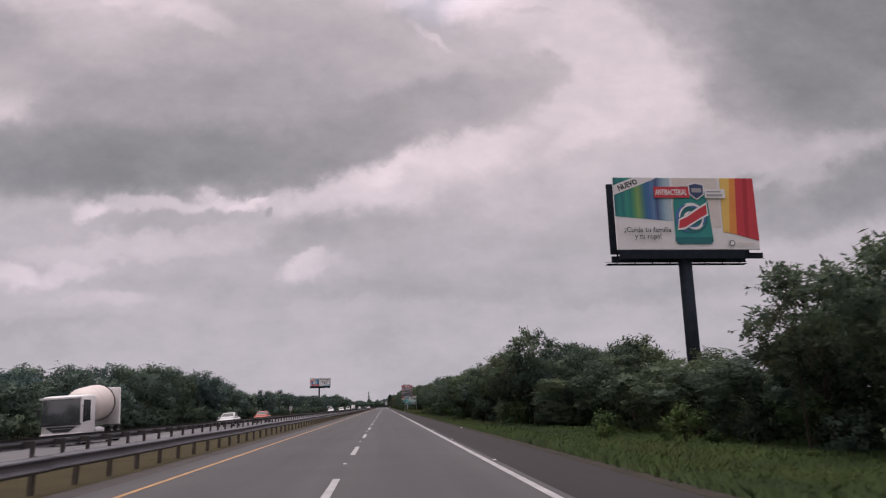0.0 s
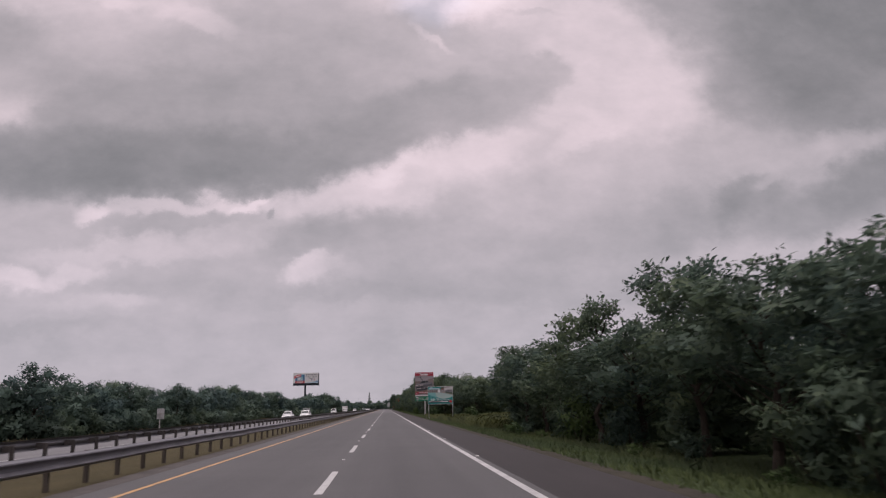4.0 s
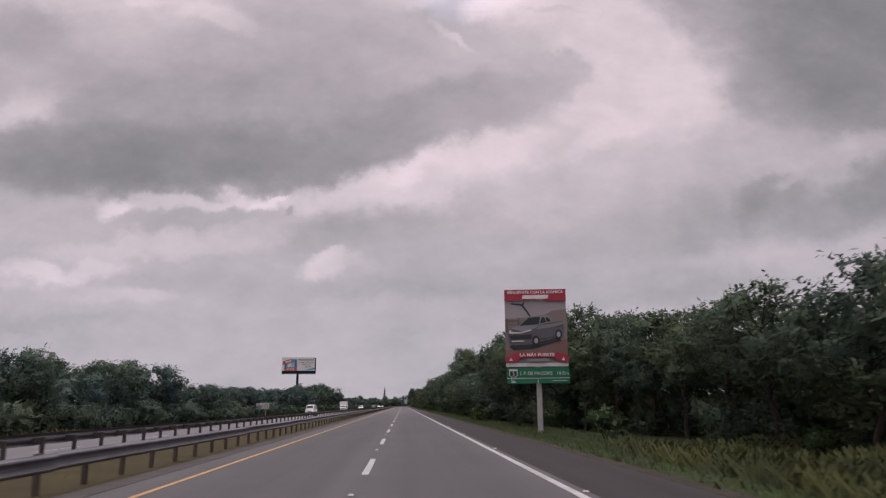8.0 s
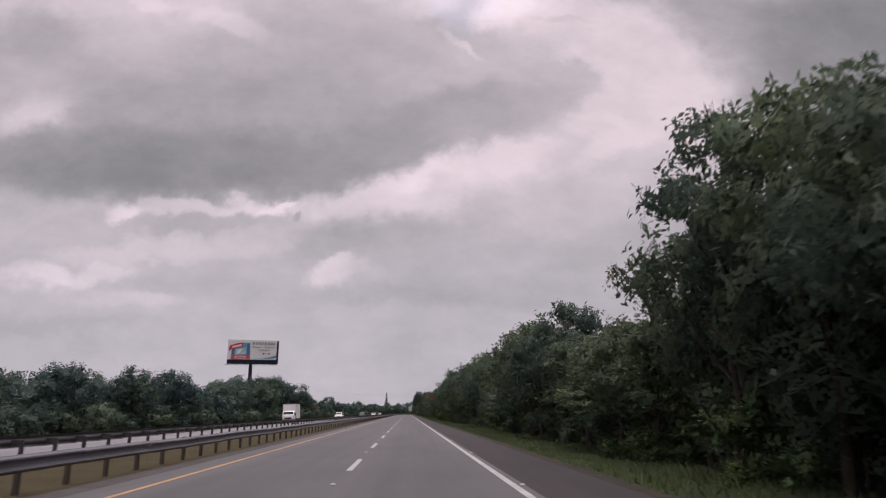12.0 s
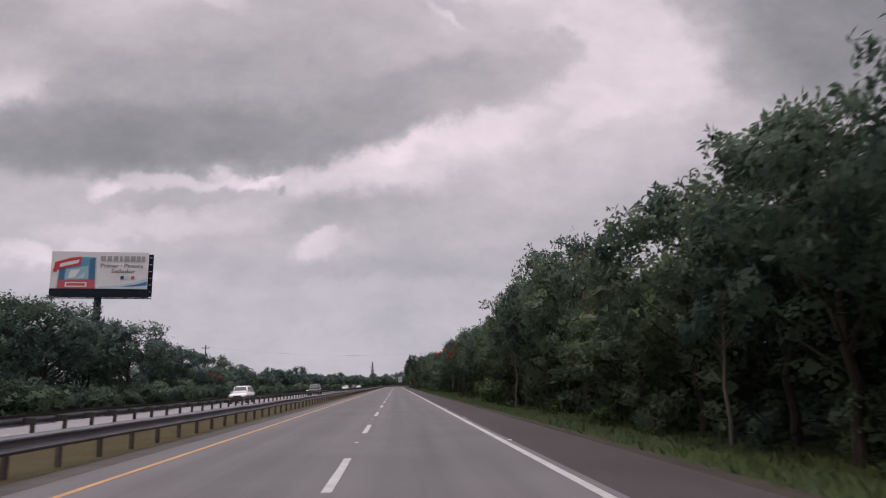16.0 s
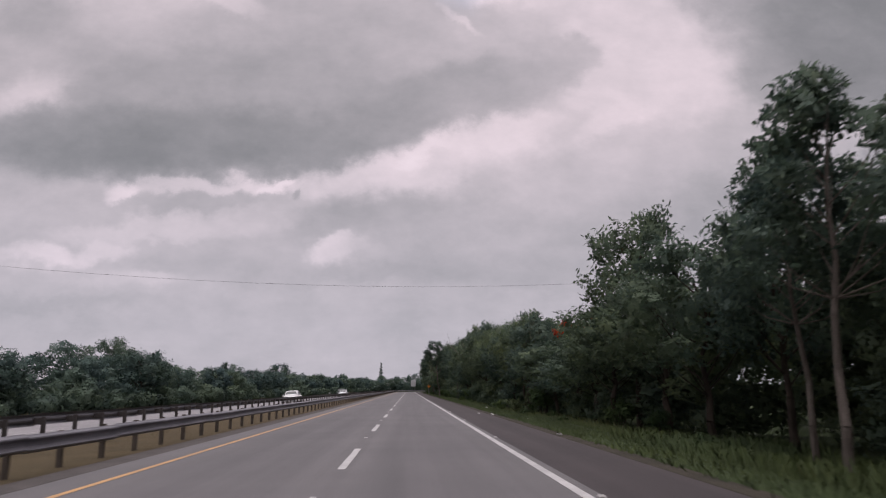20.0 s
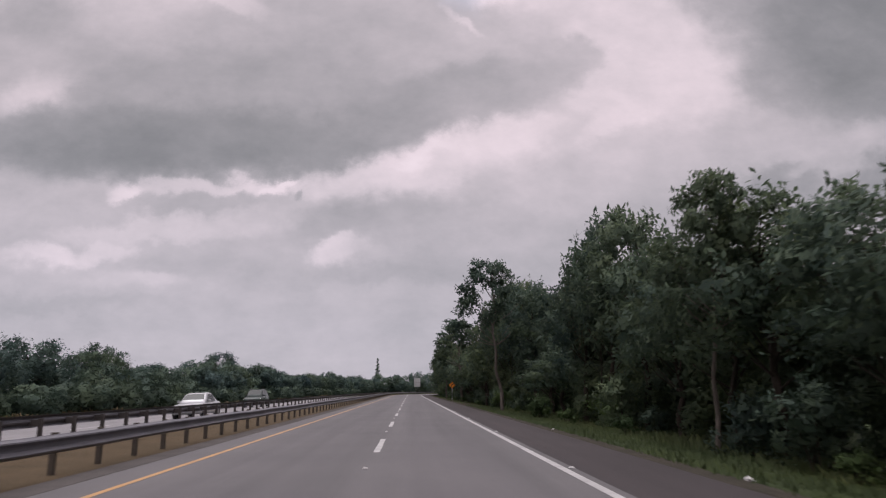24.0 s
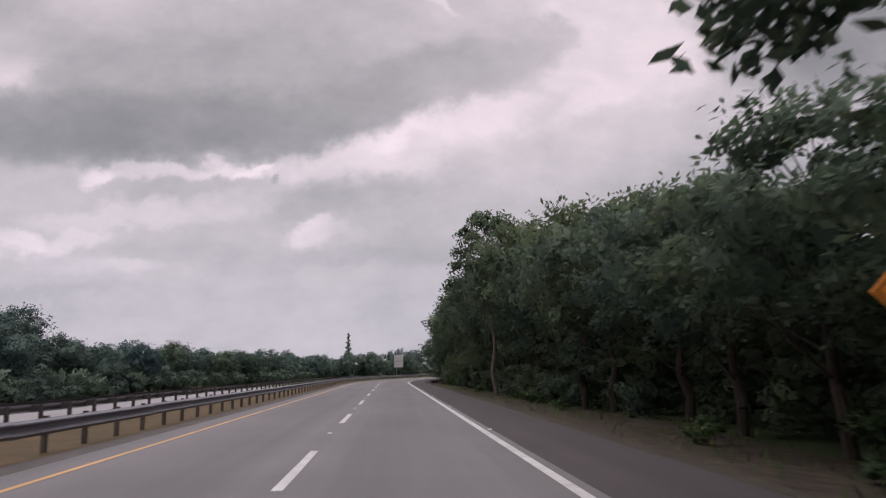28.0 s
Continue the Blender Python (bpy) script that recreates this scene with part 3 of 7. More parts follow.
def along(s, off, z=0.0):
    """A place s metres along the road and off metres right of its lane line."""
    if s <= BEND_AT:
        return Vector((off, s, z))
    a = (s - BEND_AT) / BEND_R
    return Vector((BEND_R - (BEND_R - off) * math.cos(a), BEND_AT + (BEND_R - off) * math.sin(a), z))


def heading(s):
    return 0.0 if s <= BEND_AT else -math.degrees((s - BEND_AT) / BEND_R)


STATIONS = [-80.0 + 10 * i for i in range(91)] + [822 + 6.0 * i for i in range(1, 56)]


def strip(name, prof, mat, wobble=0.0):
    """A sheet or bar swept along the road from a profile of (offset, height)."""
    verts, faces, n = [], [], len(prof)
    for s in STATIONS:
        w = wobble * (noise.noise((s * 0.13, len(name), 0.3)) + 0.6 * noise.noise((s * 0.51, 4.0, 1.7)))
        for k, (o, z) in enumerate(prof):
            e = w if wobble and k in (0, n - 1) else 0.0
            verts.append(along(s, o + e, z))
    for i in range(len(STATIONS) - 1):
        for k in range(n - 1):
            faces.append((i * n + k, i * n + k + 1, (i + 1) * n + k + 1, (i + 1) * n + k))
    return mesh_from(name, verts, faces, mat)

# ------------------------------------------------------------ ground and roads
def opposite_height(x):
    """The opposite carriageway falls away to its outer side."""
    return -0.08 - 0.046 * (-9.6 - x)


def ground_height(x, y):
    if y > 820:
        return -0.5
    if x > 6.2:
        d = x - 6.2
        return -0.04 - 0.42 * min(1.0, d / 4.0) + (0.25 * noise.noise((x * 0.15, y * 0.08, 0)) if x > 9 else 0.0)
    if -20.5 <= x < -9.6:
        return opposite_height(x) - 0.16
    if x < -20.5:
        return -0.72 + 0.2 * noise.noise((x * 0.1, y * 0.05, 5)) * min(1.0, (-20.5 - x) / 4)
    return -0.12


gx = [-4500, -1500, -500, -200, -120, -80, -60, -50, -42, -36, -31, -27, -24, -22, -20, -18.5, -10, -4, 5.5, 6.2, 6.8, 7.4, 8.2, 9, 10, 11.5, 13, 15, 17.5, 20, 23, 26, 30, 36, 45, 60, 90, 200, 500, 1500, 4500]
gy = [-4500, -1200, -300, -120] + [-80 + 6 * i for i in range(170)] + [960, 1000, 1060, 1150, 1300, 1600, 2400, 4500]
gv = [(x, y, ground_height(x, y)) for y in gy for x in gx]
nx = len(gx)
gf = [(j * nx + i, j * nx + i + 1, (j + 1) * nx + i + 1, (j + 1) * nx + i) for j in range(len(gy) - 1) for i in range(nx - 1)]
tagged(new("ground", mesh_from("ground", gv, gf, M["grass_ground"], True)), "rough grassy ground beside and beneath the highway", "ground", kind="structure")

road = tagged(new("road", strip("road", [(-4.55, -0.05), (-4.5, 0.0), (3.9, 0.0), (3.95, -0.05)], M["asphalt"])),
              "worn grey asphalt carriageway with two lanes", "road", kind="structure")
tagged(new("shoulder", strip("shoulder", [(3.6, -0.012), (3.9, -0.004), (6.15, -0.03), (6.2, -0.25)], M["shoulder"], wobble=0.10)),
       "darker asphalt hard shoulder with a ragged edge", "shoulder", kind="structure")
tagged(new("opposite_road", strip("opposite_road", [(-20.3, -0.80), (-20.2, -0.567), (-15.0, -0.328), (-9.6, -0.08), (-9.5, -0.28)], M["old_asphalt"])),
       "pale grey asphalt of the opposite carriageway", "road", kind="structure")
tagged(new("median", strip("median", [(-9.75, -0.07), (-8.0, -0.06), (-6.4, -0.05), (-4.95, -0.01), (-4.8, -0.05)], M["dry_grass"], wobble=0.12)),
       "narrow median strip of dry yellowish grass", "median", kind="structure")
tagged(new("gutter", strip("gutter", [(-5.12, -0.05), (-4.98, 0.004), (-4.42, 0.006), (-4.37, -0.03)], M["dusty"], wobble=0.14)),
       "strip of dusty worn asphalt along the median edge", "gutter", kind="structure")
tagged(new("dirt_verge", strip("dirt_verge", [(5.78, -0.07), (5.95, -0.014), (6.25, -0.028), (6.6, -0.08), (6.7, -0.3)], M["dirt_edge"], wobble=0.22)),
       "thin strip of bare soil beside the shoulder", "soil strip", kind="structure")
bare = [690 + 4 * i for i in range(46)]          # towards the bend the trees shade the verge bare
bare_v = [along(a, o + (0.5 * noise.noise((a * 0.21, o, 3.0)) if o > 9 else 0.12 * noise.noise((a * 0.3, 0, 8.0)) if o < 6.1 else 0.0), ground_height(max(o, 6.25), a) + lift_) for a in bare for o, lift_ in ((6.02, 0.0), (6.3, 0.035), (7.2, 0.035), (8.4, 0.035), (9.6, 0.03), (11.0, -0.1))]
bare_f = [(6 * i + k, 6 * i + k + 1, 6 * i + k + 7, 6 * i + k + 6) for i in range(len(bare) - 1) for k in range(5)]
tagged(new("leaf_litter", mesh_from("leaf_litter", bare_v, bare_f, M["leaf_litter"], True)), "dark bare soil and fallen leaves below the trees", "soil strip", kind="structure")
tagged(new("far_verge", strip("far_verge", [(-22.9, -0.95), (-22.3, -0.62), (-21.0, -0.60), (-20.1, -0.55), (-20.0, -0.85)], M["soil"], wobble=0.5)),
       "bare reddish soil beside the opposite carriageway", "soil strip", kind="structure")

tagged(new("edge_line_white", strip("edge_line_white", [(3.57, 0.0045), (3.73, 0.0045)], M["white_line"])), "solid white edge line", "road marking", kind="structure")
tagged(new("edge_line_yellow", strip("edge_line_yellow", [(-3.67, 0.0045), (-3.55, 0.0045)], M["yellow_line"])), "solid yellow line along the median", "road marking", kind="structure")

# broken lane line: 4.5 m dashes every 12 m
dash_me = mesh_from("lane_dash", [(-0.075, 0, 0), (0.075, 0, 0), (0.08, 1.5, 0), (0.075, 3.0, 0), (0.07, 4.55, 0), (-0.08, 4.55, 0), (-0.07, 3.0, 0), (-0.075, 1.5, 0)],
                    [(0, 1, 2, 7), (7, 2, 3, 6), (6, 3, 4, 5)], M["white_line"])
lane_line = tagged(new("lane_line"), "broken white lane line of worn painted dashes", "road marking", kind="structure")
for i in range(82):
    s = 3.37 - 4.55 + 11.988 * (i - 6)
    p = along(s, 0.0, 0.0045)
    child("dash", dash_me, lane_line, "", pose(*p, 0, 0, heading(s)))
opp_line = tagged(new("opposite_lane_line"), "broken white line on the opposite carriageway", "road marking", kind="structure")
for i in range(82):
    s = 1.0 + 12.0 * (i - 6)
    p = along(s, -13.9, 0.0)
    child("dash", dash_me, opp_line, "", pose(p.x, p.y, opposite_height(-13.9) + 0.006, 0, -2.6, heading(s)))
tagged(new("opposite_edge_line", strip("opposite_edge_line", [(-10.35, -0.108), (-10.2, -0.101)], M["yellow_line"])), "faded yellow line of the opposite carriageway", "road marking", kind="structure")

# ------------------------------------------------------------ guardrails
W_PROF = [(0.0, 0.40), (0.012, 0.415), (0.075, 0.445), (0.082, 0.465), (0.02, 0.52), (0.012, 0.555), (0.02, 0.59), (0.082, 0.645), (0.075, 0.668), (0.012, 0.698), (0.0, 0.712)]


def beam_mesh(side, length):
    """One length of corrugated steel beam, its waves towards side."""
    n = len(W_PROF)
    v = []
    for y in (0.0, length):
        lap = 0.004 if y else 0.0
        for o, z in W_PROF:
            v.append((side * (o + lap), y, z))
        for o, z in W_PROF:
            v.append((side * (o + lap - 0.005), y, z))
    f = []
    for k in range(n - 1):
        f.append((k, k + 1, 2 * n + k + 1, 2 * n + k))
        f.append((n + k + 1, n + k, 3 * n + k, 3 * n + k + 1))
    f += [(0, 2 * n, 3 * n, n), (n - 1, 2 * n - 1, 4 * n - 1, 3 * n - 1)]
    return mesh_from("beam", v, f, M["zinc"])


POST_GAP = 1.905
DRIFT_Y, DRIFT = [75, 127, 299, 347, 450, 544, 666, 688, 726], [0.85, 0.80, 1.02, 1.33, 1.62, 1.45, 1.37, 1.18, 0.98]   # the posts' uneven setting out, in gaps


def post_place(k, post0, uneven):
    s = post0 + POST_GAP * k
    for _ in range(6):
        s = post0 + POST_GAP * (k + (float(np.interp(s, DRIFT_Y, DRIFT)) if uneven else 0.0))
    return s


def guardrail(off, side, rise, label, seed, post0, wood, top=0.70, uneven=False):
    rail = tagged(new("guardrail"), label, "guardrail", group="guardrails of the median")
    rng = random.Random(seed)
    bm = box_bm(-0.05, 0.05, -0.045, 0.045, -0.3, top, bevel=0.010)
    post = bpy.data.meshes.new("post")
    bm.to_mesh(post)
    bm.free()
    post.materials.append(wood)
    beam = beam_mesh(side, 3.83)
    rest = bmesh.new()
    first = -int((post0 + 34) / POST_GAP)
    k, places = 0, []
    while True:
        s = post_place(first + k, post0, uneven)
        if s > 1080:
            break
        places.append(s)
        p = along(s, off, 0.0)
        h = heading(s)
        tilt = (rng.uniform(-1.5, 1.5), rng.uniform(-1.5, 1.5))
        if k < 300:
            child("post", post, rail, "", pose(p.x, p.y, rise + rng.uniform(-0.03, 0.0), tilt[0], tilt[1], h))
        else:
            g = bmesh.ops.create_cube(rest, size=1.0, matrix=pose(p.x, p.y, 0.22, 0, 0, h) @ Matrix.Diagonal((0.10, 0.09, 0.96, 1)))
        if k % 2 == 0:
            q = along(s, off + side * 0.245, 0.0)
            child("beam", beam, rail, "corrugated weathered steel beam" if k == 0 else "", pose(q.x, q.y, rise + rng.uniform(-0.012, 0.012), rng.uniform(-0.12, 0.12), 0, h))
        k += 1
    # joined spacers between posts and beam
    vs, fs = [], []
    for i, s in enumerate(places):
        for dx in (0.048, 0.245):
            for dy in (-0.06, 0.06):
                for z in (0.44 + rise, top - 0.02 + rise):
                    vs.append(along(s + dy, off + side * dx, z))
        b = 8 * i
        fs += [(b, b + 1, b + 3, b + 2), (b + 4, b + 6, b + 7, b + 5), (b, b + 4, b + 5, b + 1), (b + 2, b + 3, b + 7, b + 6), (b + 1, b + 5, b + 7, b + 3), (b, b + 2, b + 6, b + 4)]
    child("spacer", mesh_from("spacer", vs, fs, wood), rail)["kind"] = "stuff"
    far = part("far_post", rest, wood, rail)
    far["kind"] = "stuff"
    return rail


guardrail(-5.45, 1, -0.02, "corrugated steel guardrail on brown posts along the median edge", 4, 224.0, M["post_tan"], 0.70, True)
guardrail(-8.8, -1, 0.06, "guardrail of the opposite carriageway seen from behind its posts", 9, 231.0, M["post_wood"], 0.63)

# ------------------------------------------------------------ billboards and signs
class Board:
    """The printed face of a board: flat shapes laid over one another, in shares of its width and height."""

    def __init__(self, parent, x0, x1, z0, z1, y):
        self.parent, self.x0, self.w, self.z0, self.h, self.y, self.layer = parent, x0, x1 - x0, z0, z1 - z0, y, 0

    def at(self, u, v):
        return self.x0 + u * self.w, self.z0 + v * self.h

    def shape(self, name, pts, mat, label=""):
        self.layer += 1
        y = self.y - 0.005 * self.layer
        return part(name, prism([self.at(u, v) for u, v in pts], y, y + 0.004), mat, self.parent, label)

    def bar(self, u0, u1, v0, v1, mat, name="bar", label=""):
        return self.shape(name, [(u0, v0), (u1, v0), (u1, v1), (u0, v1)], mat, label)

    def oval(self, u, v, ru, rv, mat, name="disc", n=24, turn=0.0, label=""):
        return self.shape(name, [(u + ru * math.cos(turn + 2 * math.pi * k / n), v + rv * math.sin(turn + 2 * math.pi * k / n)) for k in range(n)], mat, label)

    def arc(self, u, v, r, thick, a0, a1, mat, name="swirl", label=""):
        k = self.w / self.h
        n = 14
        out = [(u + (r + thick * math.sin(math.pi * i / n)) * math.cos(radians(a0 + (a1 - a0) * i / n)), v + k * (r + thick * math.sin(math.pi * i / n)) * math.sin(radians(a0 + (a1 - a0) * i / n))) for i in range(n + 1)]
        inn = [(u + r * 0.94 * math.cos(radians(a0 + (a1 - a0) * i / n)), v + k * r * 0.94 * math.sin(radians(a0 + (a1 - a0) * i / n))) for i in range(1, n)]
        return self.shape(name, out + inn[::-1], mat, label)

    def words(self, body, u, v, size, mat, width=None, align="CENTER", lean=0.0, label="", weight=0.0):
        self.layer += 1
        x, z = self.at(u, v)
        return lettering(body, size, mat, self.parent, x, self.y - 0.005 * self.layer - 0.004, z, width * self.w if width else None, align, lean, label, weight)


def col(name, r, g, b):
    return flat_colour(name, (r, g, b))


TEAL, TEAL_D, RED, CREAM = col("print_teal", 0.02, 0.24, 0.22), col("print_dark_teal", 0.01, 0.14, 0.15), col("print_red", 0.52, 0.035, 0.05), col("print_cream", 0.66, 0.60, 0.56)
NAVY, BLUE, ORANGE, GOLD = col("print_navy", 0.03, 0.05, 0.13), col("print_blue", 0.06, 0.15, 0.36), col("print_orange", 0.72, 0.26, 0.05), col("print_gold", 0.74, 0.48, 0.12)
INK, GREY, PALE = col("print_ink", 0.02, 0.025, 0.03), col("print_grey", 0.34, 0.33, 0.34), col("print_pale_blue", 0.48, 0.60, 0.66)
PRINT_W = M["board_white"]


# --- detergent billboard over the trees: two panels back to back on one column, each with its apron
bb = tagged(new("billboard"), "large billboard with a detergent advertisement on a dark steel column", "billboard")
bb.matrix_basis = pose(25.62, 54.4, -0.1)
X0, X1, Z0, Z1 = -5.95, 5.95, 13.42, 19.47
part("column", tube_bm((-0.07, 0.95, -0.7), (-0.07, 0.95, Z0 + 0.3), 0.55, 0.52, 20), M["pole_steel"], bb, "dark steel column", True)
part("torsion_beam", tube_bm((X0 + 0.6, 0.95, Z0 + 0.1), (X1 - 0.9, 0.95, Z0 + 0.1), 0.3, 0.3, 16), M["pole_steel"], bb, "", True)
part("panel", box_bm(X0, X1, 0.02, 0.22, Z0, Z1, bevel=0.02), PRINT_W, bb, "white printed panel")
part("back_panel", box_bm(X0, X1, 1.75, 1.95, Z0, Z1, bevel=0.02), M["pole_steel"], bb, "dark back of the rear-facing panel")
part("lower_apron", box_bm(X0 + 0.18, X1 - 1.3, 0.05, 0.30, Z0 - 0.74, Z0 - 0.02, bevel=0.04), M["pole_steel"], bb, "dark steel apron below the panel")
part("rear_apron", box_bm(X0 + 0.05, X1 - 0.4, 1.72, 1.92, Z0 - 0.70, Z0 - 0.18, bevel=0.03), M["pole_steel"], bb)
part("jutting_beam", box_bm(X1 - 1.3, X1 + 0.35, 0.3, 0.6, Z0 - 0.65, Z0 - 0.2, bevel=0.04), M["pole_steel"], bb)
for k in range(8):
    x = X0 + 0.5 + k * (X1 - X0 - 1.4) / 7
    part("bracket", tube_bm((x, 0.2, Z0 - 0.5), (x, 1.9, Z0 - 0.72), 0.05, 0.05, 6), M["pole_steel"], bb)
    part("upright", box_bm(x - 0.05, x + 0.05, 1.60, 1.72, Z0 - 0.7, Z0 + 0.5), M["pole_steel"], bb)
for k in range(5):
    part("catwalk_bar", box_bm(X0 - 0.25, X1 - 0.2, 1.98 + k * 0.14, 2.03 + k * 0.14, Z0 - 0.80, Z0 - 0.74), M["pole_steel"], bb)
part("catwalk_rail", tube_bm((X0 - 0.25, 2.6, Z0 - 0.5), (X1 - 0.2, 2.6, Z0 - 0.5), 0.02, 0.02, 6), M["pole_steel"], bb)
f = Board(bb, X0, X1, Z0, Z1, 0.015)
f.shape("curtain", [(0.0, 0.46), (0.40, 0.39), (0.40, 1.0), (0.0, 1.0)], TEAL, "teal and blue folded cloth")
CLOTH = ((0.01, 0.14, 0.15), (0.02, 0.22, 0.21), (0.012, 0.17, 0.17), (0.03, 0.27, 0.20), (0.02, 0.20, 0.17), (0.08, 0.28, 0.12), (0.20, 0.34, 0.10), (0.09, 0.22, 0.14),
         (0.03, 0.14, 0.26), (0.05, 0.13, 0.32), (0.10, 0.20, 0.36), (0.05, 0.08, 0.20), (0.16, 0.26, 0.38), (0.30, 0.42, 0.50), (0.40, 0.50, 0.56))
shade = f.layer
for k in range(30):                 # folds of the hanging cloth, each a little different in tone
    a, b = CLOTH[k // 2], CLOTH[min(14, (k + 1) // 2)]
    u0, u1, f.layer = 0.40 * k / 30, 0.40 * (k + 1) / 30, shade
    f.shape("fold", [(u0, 0.46 - 0.175 * u0), (u1, 0.46 - 0.175 * u1), (u1, 1.0), (u0, 1.0)], col("print_cloth_%d" % k, *[(p + q) / 2 for p, q in zip(a, b)]))
f.shape("haze", [(0.40, 0.39), (0.74, 0.30), (0.74, 1.0), (0.42, 1.0)], CREAM)
f.shape("curtain", [(0.75, 0.24), (0.80, 0.225), (0.83, 1.0), (0.76, 1.0)], GOLD, "golden folded cloth")
f.shape("fold", [(0.795, 0.23), (0.845, 0.205), (0.875, 1.0), (0.83, 1.0)], ORANGE)
f.shape("curtain", [(0.845, 0.205), (1.0, 0.12), (1.0, 1.0), (0.872, 1.0)], RED, "red folded cloth")
f.shape("fold", [(0.90, 0.18), (0.93, 0.165), (0.955, 1.0), (0.925, 1.0)], col("print_dark_red", 0.40, 0.02, 0.035))
f.shape("ribbon", [(0.0, 0.755), (0.30, 0.985), (0.29, 1.0), (0.14, 1.0), (0.0, 0.89)], PRINT_W)
f.words("NUEVO", 0.105, 0.865, 0.62, INK, 0.145, "CENTER", -21, "", 0.02)
f.shape("pack", [(0.408, 0.12), (0.425, 0.075), (0.655, 0.075), (0.675, 0.12), (0.660, 0.62), (0.645, 0.80), (0.60, 0.88), (0.47, 0.88), (0.425, 0.80), (0.412, 0.62)], TEAL, "teal detergent pack")
f.shape("pack_shade", [(0.405, 0.12), (0.425, 0.075), (0.655, 0.075), (0.675, 0.12), (0.67, 0.17), (0.41, 0.17)], TEAL_D)
f.oval(0.54, 0.43, 0.108, 0.215, TEAL_D, "roundel")
for k in range(7):
    f.arc(0.54, 0.43, 0.034 + 0.012 * k, 0.017, 20 + 75 * k, 165 + 75 * k, PRINT_W if k % 2 else BLUE)
f.shape("name_band", [(0.428, 0.265), (0.440, 0.42), (0.50, 0.475), (0.56, 0.555), (0.648, 0.655), (0.652, 0.47), (0.57, 0.385), (0.48, 0.275)], PRINT_W, "white-edged red slanting mark across the pack")
f.shape("name_band", [(0.436, 0.290), (0.446, 0.40), (0.50, 0.445), (0.56, 0.525), (0.642, 0.62), (0.644, 0.49), (0.57, 0.41), (0.48, 0.305)], RED)
f.bar(0.28, 0.53, 0.715, 0.87, RED, "banner", "red banner")
f.words("ANTIBACTERIAL", 0.402, 0.755, 0.66, PRINT_W, 0.225, "CENTER", 0.0, "", 0.016)
f.shape("shield", [(0.525, 0.90), (0.58, 0.93), (0.64, 0.90), (0.635, 0.76), (0.58, 0.68), (0.53, 0.76)], PRINT_W)
f.shape("shield", [(0.532, 0.89), (0.58, 0.915), (0.632, 0.89), (0.628, 0.77), (0.58, 0.70), (0.537, 0.77)], NAVY, "dark blue shield")
f.bar(0.548, 0.618, 0.79, 0.85, GREY)
f.bar(0.64, 0.785, 0.71, 0.84, PRINT_W, "flash")
f.bar(0.652, 0.755, 0.79, 0.81, GREY)
f.bar(0.652, 0.765, 0.735, 0.765, GREY)
f.words("¡Cuida tu familia", 0.215, 0.235, 0.60, INK, 0.325, "CENTER", 0.0, "", 0.003)
f.words("y tu ropa!", 0.215, 0.145, 0.60, INK, 0.185, "CENTER", 0.0, "", 0.003)
f.oval(0.80, 0.085, 0.020, 0.042, INK, "seal")
f.oval(0.80, 0.085, 0.015, 0.032, PRINT_W, "seal")
f.bar(0.835, 0.955, 0.068, 0.085, CREAM)

# --- holiday villas billboard on two posts
vb = tagged(new("billboard"), "teal holiday villas billboard on two round posts in tall grass", "billboard")
vb.matrix_basis = pose(8.27, 200.5, 0.838, 0, 0, -4) @ Matrix.Diagonal((0.418, 0.418, 0.418, 1))
X0, X1, Z0, Z1 = -3.9, 3.9, 2.22, 7.68
for px in (X0 + 0.22, X1 - 0.12):
    part("post", tube_bm((px, 0.22, -3.3), (px, 0.22, Z1 - 0.4), 0.11, 0.11, 12), M["galv"], vb, "", True)
part("panel", box_bm(X0, X1, 0.0, 0.07, Z0, Z1, bevel=0.01), PRINT_W, vb, "white-edged printed panel")
f = Board(vb, X0 + 0.06, X1 - 0.06, Z0 + 0.06, Z1 - 0.06, -0.002)
f.bar(0, 1, 0, 1, TEAL, "field")
f.shape("photo", [(0, 0.60), (0, 1.0), (1.0, 1.0), (1.0, 0.46), (0.85, 0.34), (0.6, 0.30), (0.42, 0.36), (0.25, 0.43), (0.1, 0.50)], col("print_pool", 0.20, 0.44, 0.44), "photograph of a pool and pale villas")
f.shape("pool_edge", [(0.30, 0.66), (0.42, 0.665), (0.62, 0.62), (0.86, 0.53), (1.0, 0.48), (1.0, 0.44), (0.85, 0.335), (0.62, 0.295), (0.46, 0.33), (0.34, 0.44)], col("print_pool_pale", 0.40, 0.52, 0.49))
f.shape("villa_wall", [(0.0, 0.66), (0.62, 0.66), (1.0, 0.54), (1.0, 1.0), (0.0, 1.0)], col("print_warm_grey", 0.30, 0.27, 0.26))
f.shape("terrace", [(0.5, 0.655), (0.66, 0.62), (1.0, 0.50), (1.0, 0.56), (0.66, 0.66)], col("print_sand", 0.40, 0.34, 0.29))
f.shape("roof", [(0.62, 0.88), (1.0, 0.985), (1.0, 0.80), (0.80, 0.80), (0.68, 0.76)], col("print_ash", 0.50, 0.48, 0.48))
f.shape("arch", [(0.70, 0.76), (0.82, 0.82), (1.0, 0.815), (1.0, 0.60), (0.72, 0.63)], col("print_shade", 0.13, 0.13, 0.14))
for u in (0.80, 0.86, 0.915, 0.96):
    f.bar(u, u + 0.012, 0.60, 0.79, GREY, "column")
f.shape("bushes", [(0.70, 0.64), (0.76, 0.69), (0.86, 0.66), (1.0, 0.66), (1.0, 0.55), (0.86, 0.59)], col("print_bush", 0.06, 0.09, 0.06))
